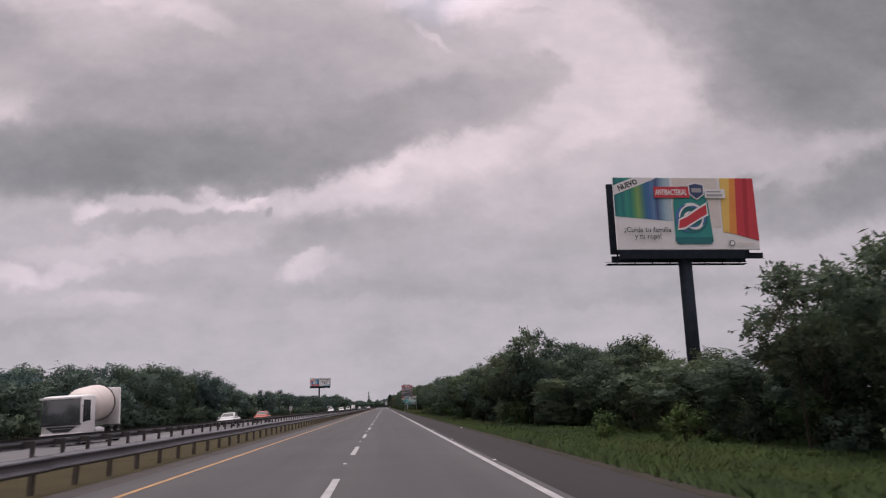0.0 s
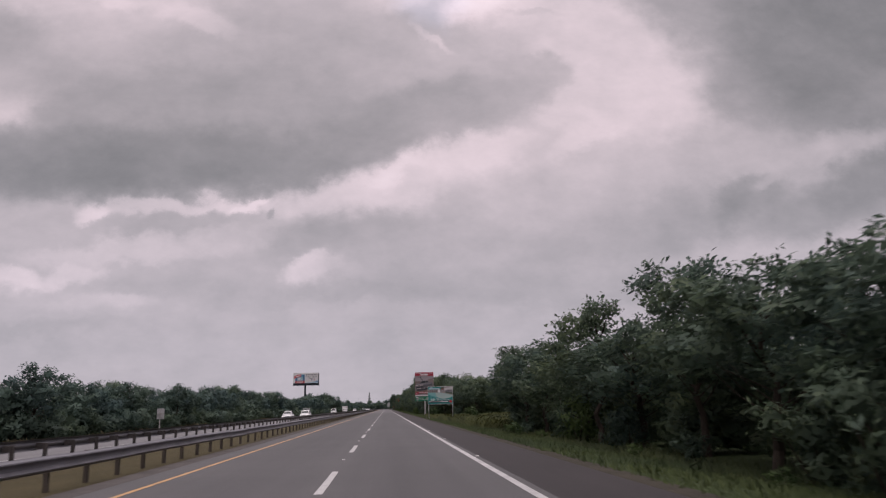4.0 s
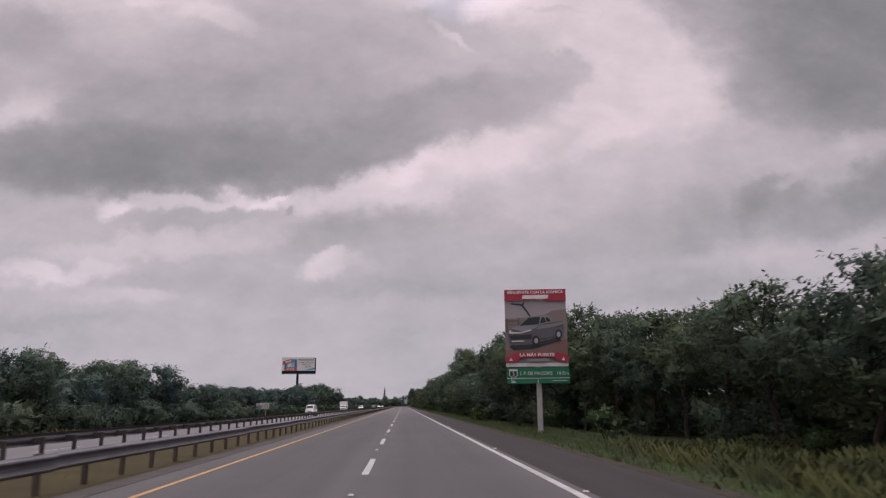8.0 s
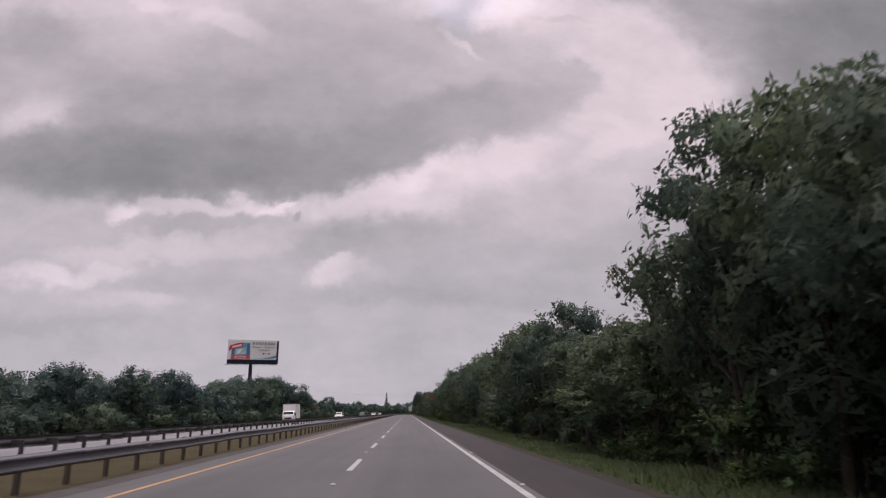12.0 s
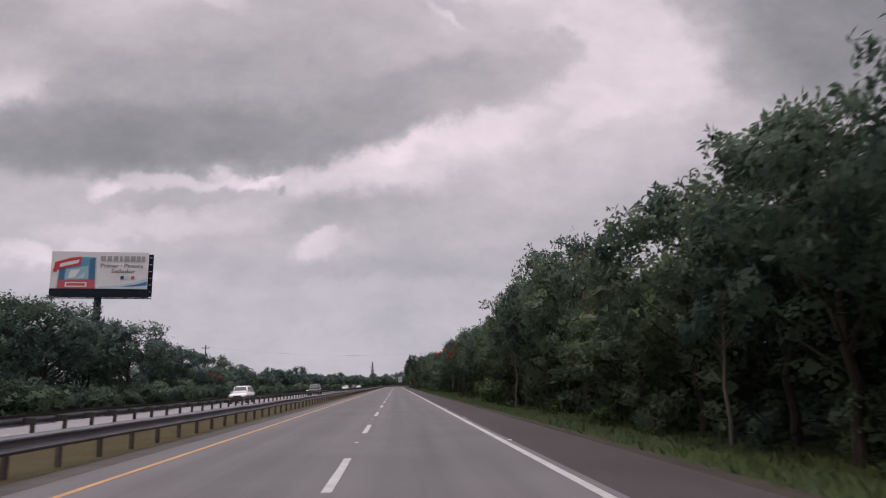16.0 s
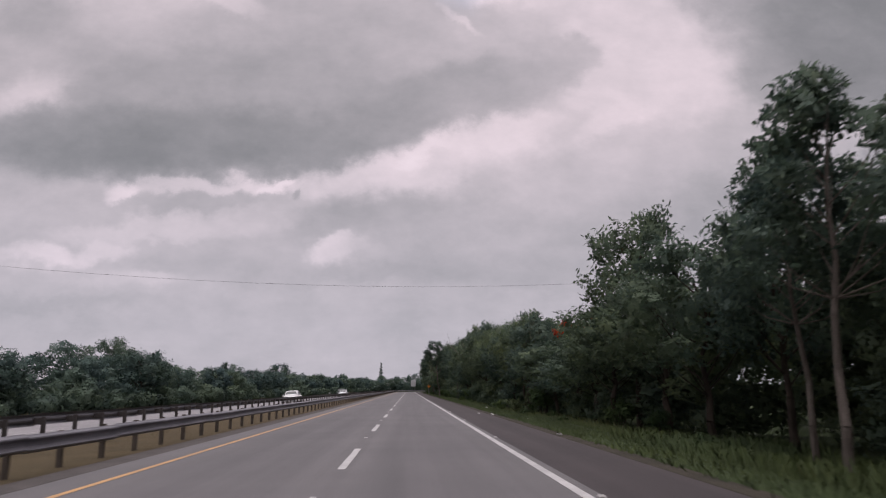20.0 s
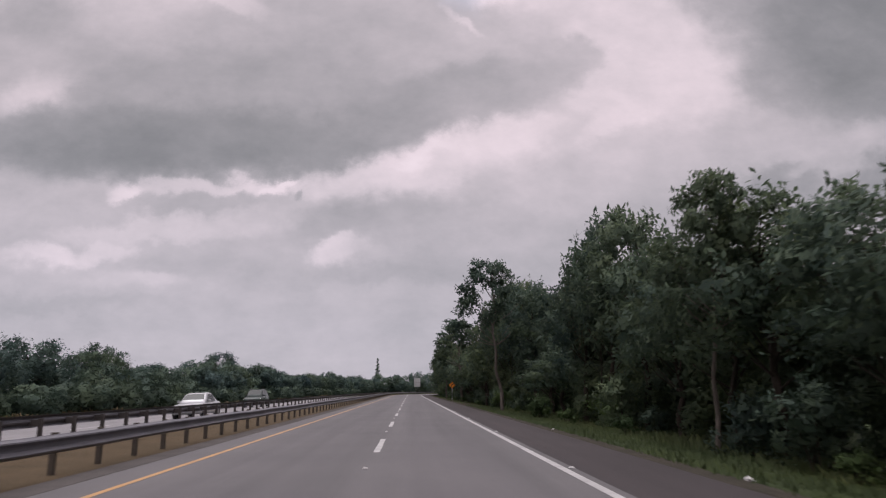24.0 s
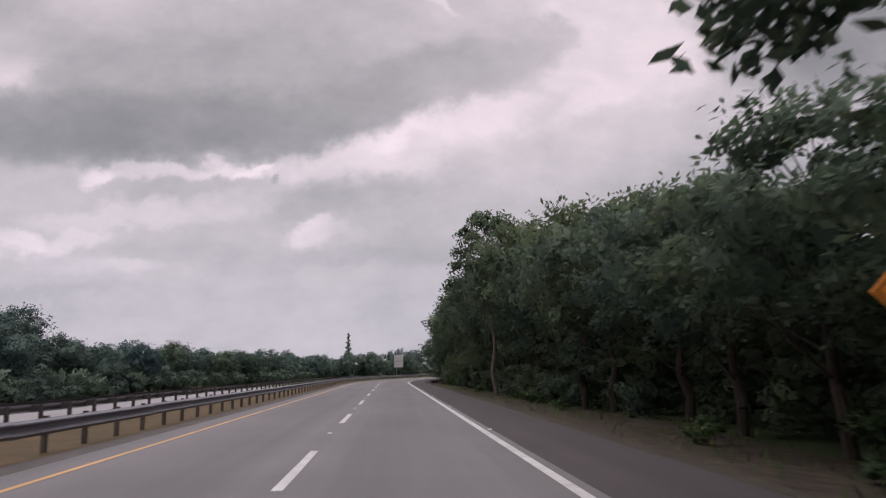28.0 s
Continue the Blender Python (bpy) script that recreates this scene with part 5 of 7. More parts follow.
def car(kind, x, y, mat, label, turn=0.0, lit=False, size=1.0):
    """A sedan, suv, pickup or van facing the camera's traffic."""
    if kind == "sedan":
        L, W, hood, roof, nose, ws0, ws1, rw0, rw1, clear_ = 4.55, 0.88, 0.86, 1.45, 0.66, 1.25, 2.05, 3.15, 4.0, 0.22
    elif kind == "suv":
        L, W, hood, roof, nose, ws0, ws1, rw0, rw1, clear_ = 4.75, 0.94, 1.10, 1.82, 0.92, 1.15, 1.85, 4.1, 4.62, 0.30
    elif kind == "pickup":
        L, W, hood, roof, nose, ws0, ws1, rw0, rw1, clear_ = 5.2, 0.93, 1.08, 1.80, 0.92, 1.25, 2.0, 3.25, 3.5, 0.32
    else:
        L, W, hood, roof, nose, ws0, ws1, rw0, rw1, clear_ = 4.7, 0.86, 1.08, 1.98, 0.95, 0.28, 0.95, 4.45, 4.68, 0.24
    c = tagged(new("car" if kind != "van" else "van"), label, "van" if kind == "van" else "car", group="vehicles on the opposite carriageway")
    c.matrix_basis = pose(x, y, opposite_height(x), 0, -2.6, turn) @ Matrix.Diagonal((size, size, size, 1))
    tail = hood + (0.06 if kind == "sedan" else 0.04)
    loft([ring(0.0, W * 0.80, clear_ + 0.12, nose - 0.05), ring(0.12, W * 0.93, clear_ + 0.03, nose), ring(0.55, W * 0.99, clear_, (nose + hood) / 2 + 0.02), ring(ws0 + 0.1, W, clear_, hood),
          ring(L * 0.55, W, clear_, hood + 0.03), ring(L - 0.45, W * 0.99, clear_, tail), ring(L - 0.1, W * 0.95, clear_ + 0.06, tail - 0.06), ring(L, W * 0.86, clear_ + 0.2, tail - 0.16)], mat, "body", c)
    g = W * 0.86
    top = W * 0.70
    # glasshouse: pillars and roof as one skin, glass laid on it
    def cabin(y0, wb, wt, z0, z1):
        return [(-wb, y0, z0), (wb, y0, z0), (wb, y0, z0 + 0.03), (wt, y0, z1 - 0.04), (wt - 0.08, y0, z1), (-wt + 0.08, y0, z1), (-wt, y0, z1 - 0.04), (-wb, y0, z0 + 0.03)]
    loft([cabin(ws0, g, g * 0.97, hood - 0.06, hood + 0.05), cabin(ws1, g + 0.03, top, hood - 0.04, roof - 0.04), cabin((ws1 + rw0) / 2, g + 0.03, top + 0.02, hood - 0.02, roof),
          cabin(rw0, g + 0.02, top, hood - 0.02, roof - 0.05), cabin(rw1, g - 0.02, g * 0.93, hood - 0.02, hood + (0.12 if kind in ("sedan", "pickup") else 0.3))], mat, "cabin", c)
    dz, dy = roof - 0.05 - hood, ws1 - ws0
    def on_ws(u, v):     # windscreen plane, u across -1..1, v up 0..1
        half = (g - 0.05) * (1 - v) + (top - 0.07) * v
        return (u * half, ws0 + dy * (0.12 + 0.80 * v) - 0.035, hood + 0.05 + dz * (0.02 + 0.84 * v))
    quad_plate("windscreen", [on_ws(-0.97, 0.02), on_ws(0.97, 0.02), on_ws(0.95, 0.97), on_ws(-0.95, 0.97)], M["glass"], c)
    for sgn in (-1, 1):
        def on_side(yy, v):
            wdt = (g + 0.035) * (1 - v) + (top + 0.03) * v
            return (sgn * (wdt + 0.012), yy, hood + 0.04 + (roof - 0.12 - hood) * v)
        mid = (ws1 + rw0) / 2
        quad_plate("side_window", [on_side(ws1 - dy * 0.62, 0.05), on_side(mid - 0.06, 0.05), on_side(mid - 0.06, 0.93), on_side(ws1 + 0.06, 0.93)], M["glass"], c)
        quad_plate("side_window", [on_side(mid + 0.05, 0.05), on_side(rw0 + 0.12, 0.05), on_side(rw0 - 0.06, 0.93), on_side(mid + 0.05, 0.93)], M["glass"], c)
        part("mirror", box_bm(sgn * (W + 0.02) - 0.09, sgn * (W + 0.02) + 0.09, ws0 + 0.35, ws0 + 0.46, hood + 0.02, hood + 0.17, bevel=0.03), mat, c)
        quad_plate("headlight", [(sgn * W * 0.50, 0.028, nose - 0.20), (sgn * W * 0.92, 0.15, nose - 0.17), (sgn * W * 0.93, 0.16, nose - 0.06), (sgn * W * 0.52, 0.03, nose - 0.09)], M["headlamp"] if lit else M["lens"], c, "lit headlight" if lit else "", 0.03)
        for yy in (0.82, L - 0.85):
            wheel(c, sgn * W * 1.0, yy, 0.33 if kind == "sedan" else 0.37, 0.22)
        for yy in (0.82, L - 0.85):
            part("wheel_arch", tube_bm((sgn * (W + 0.004), yy, 0.38), (sgn * (W - 0.2), yy, 0.38), 0.42, 0.42, 18), M["black"], c)
    part("grille", box_bm(-W * 0.46, W * 0.46, -0.025, 0.06, nose - 0.24, nose - 0.08, bevel=0.02), M["black"], c)
    part("air_intake", box_bm(-W * 0.62, W * 0.62, -0.03, 0.08, clear_ + 0.14, clear_ + 0.26, bevel=0.02), M["black"], c)
    part("grille_bar", box_bm(-W * 0.44, W * 0.44, -0.035, 0.0, nose - 0.165, nose - 0.14), M["chrome"], c)
    part("number_plate", box_bm(-0.16, 0.16, -0.04, -0.02, clear_ + 0.27, clear_ + 0.37), M["white"], c)
    if kind == "pickup":
        part("bed", box_bm(-W * 0.86, W * 0.86, 3.62, L - 0.12, 0.72, hood + 0.075, bevel=0.03), M["black"], c, "dark open load bed")
    if kind == "suv":
        for sgn in (-1, 1):
            part("roof_rail", tube_bm((sgn * (top - 0.02), ws1 + 0.2, roof + 0.05), (sgn * (top - 0.02), rw0, roof + 0.03), 0.022, 0.022, 6), M["black"], c)
    return c


W1 = paint("white_car_paint", (0.58, 0.58, 0.58), 0.25, 0.0, 0.04)
W2 = paint("orange_red_car_paint", (0.40, 0.10, 0.07), 0.25, 0.0, 0.06)
W4 = paint("dark_green_car_paint", (0.032, 0.046, 0.042), 0.25, 0.2, 0.1)
W5 = paint("silver_car_paint", (0.42, 0.43, 0.44), 0.28, 0.5, 0.05)
W6 = paint("cream_drum_paint", (0.62, 0.55, 0.51), 0.45, 0.0, 0.12)


def mixer_truck(x, y):
    t = tagged(new("mixer_truck"), "white cab concrete mixer truck with a pale drum", "truck", group="vehicles on the opposite carriageway")
    t.matrix_basis = pose(x, y, opposite_height(x), 0, -2.6, 0) @ Matrix.Diagonal((0.92, 0.92, 0.92, 1))
    W = 1.22
    loft([ring(0.0, W * 0.95, 0.5, 2.95, 0.10), ring(0.12, W, 0.45, 3.05, 0.12), ring(1.0, W, 0.45, 3.12, 0.12), ring(2.1, W, 0.5, 3.12, 0.12)], M["white"], "cab", t, "white forward-control cab")
    quad_plate("windscreen", [(-1.16, -0.10, 1.36), (1.16, -0.10, 1.36), (1.12, -0.008, 2.84), (-1.12, -0.008, 2.84)], M["windscreen"], t, "large sloping windscreen", 0.03)
    part("windscreen_surround", box_bm(-1.20, 1.20, -0.11, 0.02, 1.24, 1.35, bevel=0.02), M["black"], t)
    for k in (-1, 1):
        part("wiper", tube_bm((0.1 + 0.55 * k, -0.13, 1.38), (0.45 + 0.55 * k, -0.09, 1.72), 0.014, 0.010, 5), M["black"], t)
    part("sun_visor", box_bm(-1.24, 1.24, -0.32, -0.02, 2.86, 2.98, bevel=0.03), M["white"], t, "white sun visor")
    part("grille", prism([(-0.92, 1.16), (-0.45, 0.84), (0.45, 0.84), (0.92, 1.16)], -0.05, 0.04), M["black"], t, "dark grille that narrows downwards")
    part("grille_bar", box_bm(-0.70, 0.70, -0.07, -0.04, 1.02, 1.06, bevel=0.01), M["chrome"], t)
    part("lower_intake", box_bm(-0.62, 0.62, -0.115, -0.09, 0.46, 0.66, bevel=0.02), M["black"], t)
    part("bumper", box_bm(-1.22, 1.22, -0.10, 0.25, 0.40, 0.78, bevel=0.05), M["white"], t)
    for sgn in (-1, 1):
        quad_plate("headlight", [(sgn * 0.72, -0.11, 0.50), (sgn * 1.14, -0.11, 0.50), (sgn * 1.14, -0.11, 0.70), (sgn * 0.72, -0.11, 0.70)], M["lens"], t, "", 0.02)
        quad_plate("side_window", [(sgn * (W + 0.012), 0.16, 1.40), (sgn * (W + 0.012), 1.30, 1.50), (sgn * (W + 0.012), 1.30, 2.78), (sgn * (W + 0.012), 0.20, 2.78)], M["glass"], t)
        part("mirror", box_bm(sgn * 1.40 - 0.07, sgn * 1.40 + 0.07, -0.05, 0.06, 1.75, 2.35, bevel=0.03), M["black"], t)
        part("mirror_arm", tube_bm((sgn * 1.2, 0.05, 2.4), (sgn * 1.40, 0.0, 2.32), 0.02, 0.02, 6), M["black"], t)
        for yy in (1.25, 5.2, 6.5):
            wheel(t, sgn * 1.2, yy, 0.52, 0.34)
        part("fuel_tank", tube_bm((sgn * 0.98, 2.7, 0.78), (sgn * 0.98, 3.7, 0.78), 0.28, 0.28, 14), M["galv"], t, "", True)
        part("mudguard", box_bm(sgn * 1.0 - 0.22, sgn * 1.0 + 0.22, 4.6, 7.1, 1.10, 1.16, bevel=0.02), M["black"], t)
    part("chassis", box_bm(-0.45, 0.45, 0.6, 7.9, 0.78, 1.05, bevel=0.02), M["black"], t)
    # drum: turned profile, axis rising to the rear
    prof = [(0.66, 0.0), (1.06, 0.40), (1.20, 0.9), (1.24, 2.4), (1.22, 3.3), (0.92, 4.3), (0.66, 4.9)]
    seg, vs, fs = 28, [], []
    for r, a in prof:
        for k in range(seg):
            th = 2 * math.pi * k / seg
            vs.append((r * math.cos(th), a, r * math.sin(th)))
    for i in range(len(prof) - 1):
        for k in range(seg):
            fs.append((i * seg + k, i * seg + (k + 1) % seg, (i + 1) * seg + (k + 1) % seg, (i + 1) * seg + k))
    fs += [tuple(range(seg))[::-1], tuple(range((len(prof) - 1) * seg, len(prof) * seg))]
    drum = child("drum", mesh_from("drum", vs, fs, W6, True), t, "pale cream mixing drum", pose(0, 2.3, 2.36, 6, 0, 0))
    bmr = bmesh.new()
    for k in range(32):
        a0, a1 = 2 * math.pi * k / 32, 2 * math.pi * (k + 1) / 32
        tube(bmr, (1.25 * math.cos(a0), 3.2, 1.25 * math.sin(a0)), (1.25 * math.cos(a1), 3.2, 1.25 * math.sin(a1)), 0.035, 0.035, 5, False)
    rb = part("drum_ring", bmr, M["black"], t)
    rb.matrix_local = pose(0, 2.3, 2.36, 6, 0, 0)
    part("rear_frame", box_bm(-1.15, 1.15, 6.7, 6.95, 1.1, 3.72, bevel=0.06), M["white"], t, "white rear frame and ladder plate")
    part("chute", tube_bm((0.0, 7.0, 3.0), (0.2, 7.9, 1.6), 0.35, 0.22, 12), M["white"], t, "", True)
    part("hopper", tube_bm((0, 6.9, 3.2), (0, 6.9, 3.75), 0.4, 0.65, 14), M["white"], t, "", True)


def box_truck(x, y, label, scale=1.0):
    t = tagged(new("box_truck"), label, "truck", group="vehicles on the opposite carriageway")
    t.matrix_basis = pose(x, y, opposite_height(x), 0, -2.6, 0) @ Matrix.Diagonal((scale, scale, scale, 1))
    W = 1.0
    loft([ring(0.0, W * 0.9, 0.55, 1.5, 0.1), ring(0.08, W, 0.45, 1.62, 0.12), ring(0.55, W * 0.99, 0.45, 2.22, 0.14), ring(1.6, W, 0.5, 2.3, 0.14)], M["white"], "cab", t, "white cab")
    quad_plate("windscreen", [(-0.9, 0.075, 1.58), (0.9, 0.075, 1.58), (0.84, 0.44, 2.12), (-0.84, 0.44, 2.12)], M["glass"], t)
    part("body", box_bm(-1.15, 1.15, 1.75, 6.6, 0.95, 3.45, bevel=0.04), M["white"], t, "white cargo box")
    for xx in (-1.15, 1.15):
        part("corner_post", box_bm(xx - 0.05, xx + 0.05, 1.72, 1.80, 0.93, 3.47), M["galv"], t)
    part("roof_edge", box_bm(-1.17, 1.17, 1.73, 6.62, 3.42, 3.49, bevel=0.02), M["galv"], t)
    part("bumper", box_bm(-1.0, 1.0, -0.08, 0.12, 0.42, 0.66, bevel=0.04), M["black"], t)
    part("grille", box_bm(-0.6, 0.6, -0.02, 0.05, 0.85, 1.15, bevel=0.03), M["black"], t)
    part("chassis", box_bm(-0.4, 0.4, 0.5, 6.4, 0.6, 0.94), M["black"], t)
    for sgn in (-1, 1):
        quad_plate("headlight", [(sgn * 0.62, -0.012, 0.78), (sgn * 0.93, 0.02, 0.78), (sgn * 0.93, 0.02, 0.98), (sgn * 0.62, -0.012, 0.98)], M["lens"], t, "", 0.02)
        quad_plate("side_window", [(sgn * (W + 0.012), 0.35, 1.50), (sgn * (W + 0.012), 1.25, 1.50), (sgn * (W + 0.004), 1.25, 2.08), (sgn * (W + 0.004), 0.62, 2.08)], M["glass"], t)
        part("mirror", box_bm(sgn * 1.22 - 0.08, sgn * 1.22 + 0.08, 0.28, 0.36, 1.45, 1.90, bevel=0.03), M["black"], t)
        for yy in (0.95, 5.1):
            wheel(t, sgn * 0.98, yy, 0.40, 0.28)


mixer_truck(-17.4, 43.6)
car("sedan", -15.6, 78.0, W1, "white saloon car on the opposite carriageway", 0, True)
car("sedan", -15.6, 99.6, W2, "orange-red saloon car with lit headlights", 0, True)
car("pickup", -15.7, 231.5, W1, "white pickup with crew cab", 0, False, 0.92)
car("suv", -12.2, 227.2, W1, "white off-roader on the opposite carriageway", 0, False, 0.86)
car("van", -15.6, 341.0, W1, "white minivan with a sloping front", 0, False)
box_truck(-17.0, 430.2, "white box truck on the opposite carriageway", 0.88)
car("suv", -15.6, 497.5, W1, "white off-roader with roof rails", 0, False)
car("suv", -12.1, 535.6, W4, "dark grey-green off-roader with lit headlights", 0, True)
car("sedan", -12.0, 606.0, W1, "white hatchback saloon on the opposite carriageway", 0, False)
car("sedan", -12.0, 671.0, W5, "silver saloon car on the opposite carriageway", 0, False)
car("suv", -15.6, 705.0, W4, "dark green off-roader with lit headlights", 0, True)

# ------------------------------------------------------------ trees and shrubs
def unit(a):
    return a / (np.linalg.norm(a, axis=1, keepdims=True) + 1e-9)


def sprays(rng, base, way, out, count, reach, length, width, droop):
    """Twigs that start at base and grow along way, each set with count leaves; returns corners and soft normals."""
    n = len(base)
    reach = reach * rng.uniform(0.6, 1.35, (n, 1, 1))
    f = (np.arange(count) + rng.uniform(0.2, 1.0, (n, count)))[:, :, None] / count
    bend = np.array((0, 0, -droop)) * f ** 2
    p = base[:, None] + (way[:, None] + bend) * reach * f + rng.normal(size=(n, count, 3)) * reach * 0.16
    radial = rng.normal(size=(n, count, 3)) + np.array((0, 0, -0.6 * droop))
    d = way[:, None] * 0.55 + radial / np.linalg.norm(radial, axis=2, keepdims=True)
    p, d = p.reshape(-1, 3), unit(d.reshape(-1, 3))
    o = np.repeat(out, count, axis=0)
    face = o * 0.8 + np.array((0, 0, 0.5)) + rng.normal(size=o.shape) * 0.55
    face = unit(face - d * np.sum(face * d, axis=1, keepdims=True))
    side = np.cross(face, d)
    ln, wd = length * rng.uniform(0.6, 1.35, (len(p), 1)), width * rng.uniform(0.65, 1.3, (len(p), 1))
    v = np.stack([p, p + d * ln * 0.55 - side * wd * 0.5, p + d * ln - face * ln * 0.12, p + d * ln * 0.55 + side * wd * 0.5], 1)
    return v.reshape(-1, 3), unit(o + np.array((0, 0, 0.25)) + rng.normal(size=o.shape) * 0.15)


def shell_cards(rng, lobes, heart, core, depth):
    """Overlapping leaf sprays within each lobe, which close it; more in a large lobe."""
    vs, ns = [], []
    usual = np.median([q[3] for q in lobes])
    for cx, cy, cz, r, flat in lobes:
        count = int(core * min(3.0, max(0.7, (r / usual) ** 2)))
        k = np.arange(count) + 0.5
        ph, th = np.arccos(1 - 2 * k / count), math.pi * (1 + 5 ** 0.5) * k
        o = np.stack([np.cos(th) * np.sin(ph), np.sin(th) * np.sin(ph), np.cos(ph)], 1)
        o = unit(o + rng.normal(size=o.shape) * 0.15)
        c = np.array((cx, cy, cz)) + o * np.array((1, 1, flat)) * r * depth * rng.uniform(0.6, 1.2, (count, 1))
        face = unit(o + rng.normal(size=o.shape) * 0.5)
        d = rng.normal(size=o.shape)
        d = unit(d - face * np.sum(d * face, axis=1, keepdims=True))
        e = np.cross(face, d)
        half = r * depth * math.sqrt(4 * math.pi / count) * rng.uniform(0.65, 1.0, (count, 1))
        vs.append(np.stack([c - d * half, c - e * half * 0.75, c + d * half * 1.1, c + e * half * 0.7], 1).reshape(-1, 3))
        away = np.array((cx, cy, cz)) - heart
        ns.append(unit(o + away / (np.linalg.norm(away) + 0.4) * 0.7 + np.array((0, 0, 0.2)) + rng.normal(size=o.shape) * 0.2))
    return np.concatenate(vs), np.concatenate(ns)


def lobes_to_leaves(rng, lobes, twigs, per, reach, length, width, droop=0.0, core=0, depth=0.66):
    """Leafy twigs over the skin of rounded lobes, with a closed inside; returns corners and normals."""
    vs, ns = [], []
    heart = np.mean([q[:3] for q in lobes], axis=0)
    for cx, cy, cz, r, flat in lobes:
        away = np.array((cx, cy, cz)) - heart
        away = away / (np.linalg.norm(away) + 0.4)
        d = unit(rng.normal(size=(twigs, 3)) + np.array((0, 0, 0.25)) + away * 0.9)
        base = np.array((cx, cy, cz)) + d * np.array((1, 1, flat)) * r * rng.uniform(0.5, 0.92, (twigs, 1))
        way = unit(d + rng.normal(size=d.shape) * 0.45 + np.array((0, 0, 0.15)))
        v, n = sprays(rng, base, way, unit(d + away * 0.7), per, reach, length, width, droop)
        vs.append(v)
        ns.append(n)
    count = sum(len(n) for n in ns)
    if core:
        v, n = shell_cards(rng, lobes, heart, core, depth)
        vs.append(v)
        ns.append(n)
    ns = np.concatenate(ns)
    return np.concatenate(vs), ns, np.arange(len(ns)) >= count


def leaves_mesh(name, leaves, key):
    return quads_mesh(name, leaves[0], len(leaves[1]), M[key], leaves[1], leaves[2], SPRAY[key])


def crown_lobes(rng, shape, h, w):
    L = []
    if shape == "broad":         # lobes crowded round one wide uneven crown over a short clear trunk, with its inside filled
        n = 18
        for k in range(n):
            v = 1 - 1.72 * (k + 0.5) / n
            a = k * 2.4 + rng.uniform(-0.5, 0.5)
            r = w * rng.uniform(0.26, 0.40)
            out = rng.uniform(0.80, 1.06)
            side = math.sqrt(max(0.0, 1 - v * v)) * (w - 0.55 * r) * out
            L.append((side * math.cos(a), side * math.sin(a), h * (0.61 + 0.36 * v * out) - 0.5 * r * v, r, rng.uniform(0.65, 0.9)))
        L.append((0, 0, h * 0.60, w * 0.64, h * 0.33 / w))
        for k in range(3):       # shoots above the rest
            a, q = rng.uniform(0, 6.28), w * rng.uniform(0.1, 0.5)
            r = w * rng.uniform(0.13, 0.20)
            L.append((q * math.cos(a), q * math.sin(a), h * rng.uniform(0.92, 0.98) - r * 0.6 - 0.12 * q, r, 1.0))
    elif shape == "tall":        # tiers of flattened lobes round a straight stem
        for k in range(26):
            f = (k + 0.5) / 26
            a = k * 2.4 + rng.uniform(-0.4, 0.4)
            wide = w * (0.62 + 0.38 * math.sin(math.pi * min(1.0, 0.25 + f))) * (1.0 if f < 0.72 else 1.0 - 0.55 * (f - 0.72) / 0.28)
            q = wide * math.sqrt(rng.uniform(0.12, 1.0)) * 0.9
            L.append((q * math.cos(a), q * math.sin(a), h * (0.46 + 0.50 * f), w * rng.uniform(0.16, 0.28), 0.66))
    elif shape == "lump":
        for k in range(7):
            f = (k + rng.uniform(0, 1)) / 7
            a = k * 2.4 + rng.uniform(-0.5, 0.5)
            r = w * rng.uniform(0.40, 0.60)
            rad = w * (0.25 + 0.5 * math.sin(math.pi * (0.1 + 0.8 * f))) * rng.uniform(0.5, 1.0)
            L.append((rad * math.cos(a), rad * math.sin(a), min(h * (0.12 + 0.84 * f), h - r * 0.75), r, 0.85))
    elif shape == "airy":
        for k in range(18):
            a, f = k * 2.4 + rng.uniform(-0.6, 0.6), rng.uniform(0, 1)
            rad = w * math.sqrt(rng.uniform(0.05, 1.0)) * (1.15 - 0.5 * f)
            L.append((rad * math.cos(a), rad * math.sin(a), h * (0.50 + 0.45 * f), w * rng.uniform(0.14, 0.26), 0.65))
    elif shape == "flat":
        for k in range(18):
            a, f = k * 2.4, math.sqrt((k + 0.5) / 18)
            L.append((f * w * 1.35 * math.cos(a), f * w * 1.35 * math.sin(a), h * (0.93 - 0.17 * f * f) - w * 0.1, w * rng.uniform(0.24, 0.36), 0.5))
    return L


def trunk_bm(rng, lobes, h, r, lean, high=False):
    """A bending tapered trunk whose limbs rise into the lobes; high: the stem runs up to the top and is bare below."""
    bm = bmesh.new()
    top = 0.90 if high else 0.72
    pts = [Vector((0, 0, -0.4))]
    for i in range(1, 8):
        f = i / 7
        pts.append(Vector((lean * h * f + rng.normal() * 0.011 * h, rng.normal() * 0.011 * h, f * h * top)))
    for i in range(7):
        tube(bm, pts[i], pts[i + 1], r * (1.18 - 0.145 * i), r * (1.18 - 0.145 * (i + 1)), 8, False)
    for cx, cy, cz, lr, _ in lobes:
        e = Vector((cx, cy, cz + lr * 0.3))
        z = min(top * h * 0.97, max((0.42 if high else 0.16) * h, cz - 0.75 * math.hypot(cx, cy) - 0.04 * h))
        k = min(6, int(z / (h * top) * 7))
        a = pts[k].lerp(pts[k + 1], min(1.0, max(0.0, (z - pts[k].z) / (pts[k + 1].z - pts[k].z))))
        m = a.lerp(e, 0.5) + Vector((0, 0, -0.08 * (e - a).length))
        tube(bm, a, m, r * 0.26, r * 0.17, 5, False)
        tube(bm, m, e, r * 0.17, r * 0.05, 5, False)
    return bm


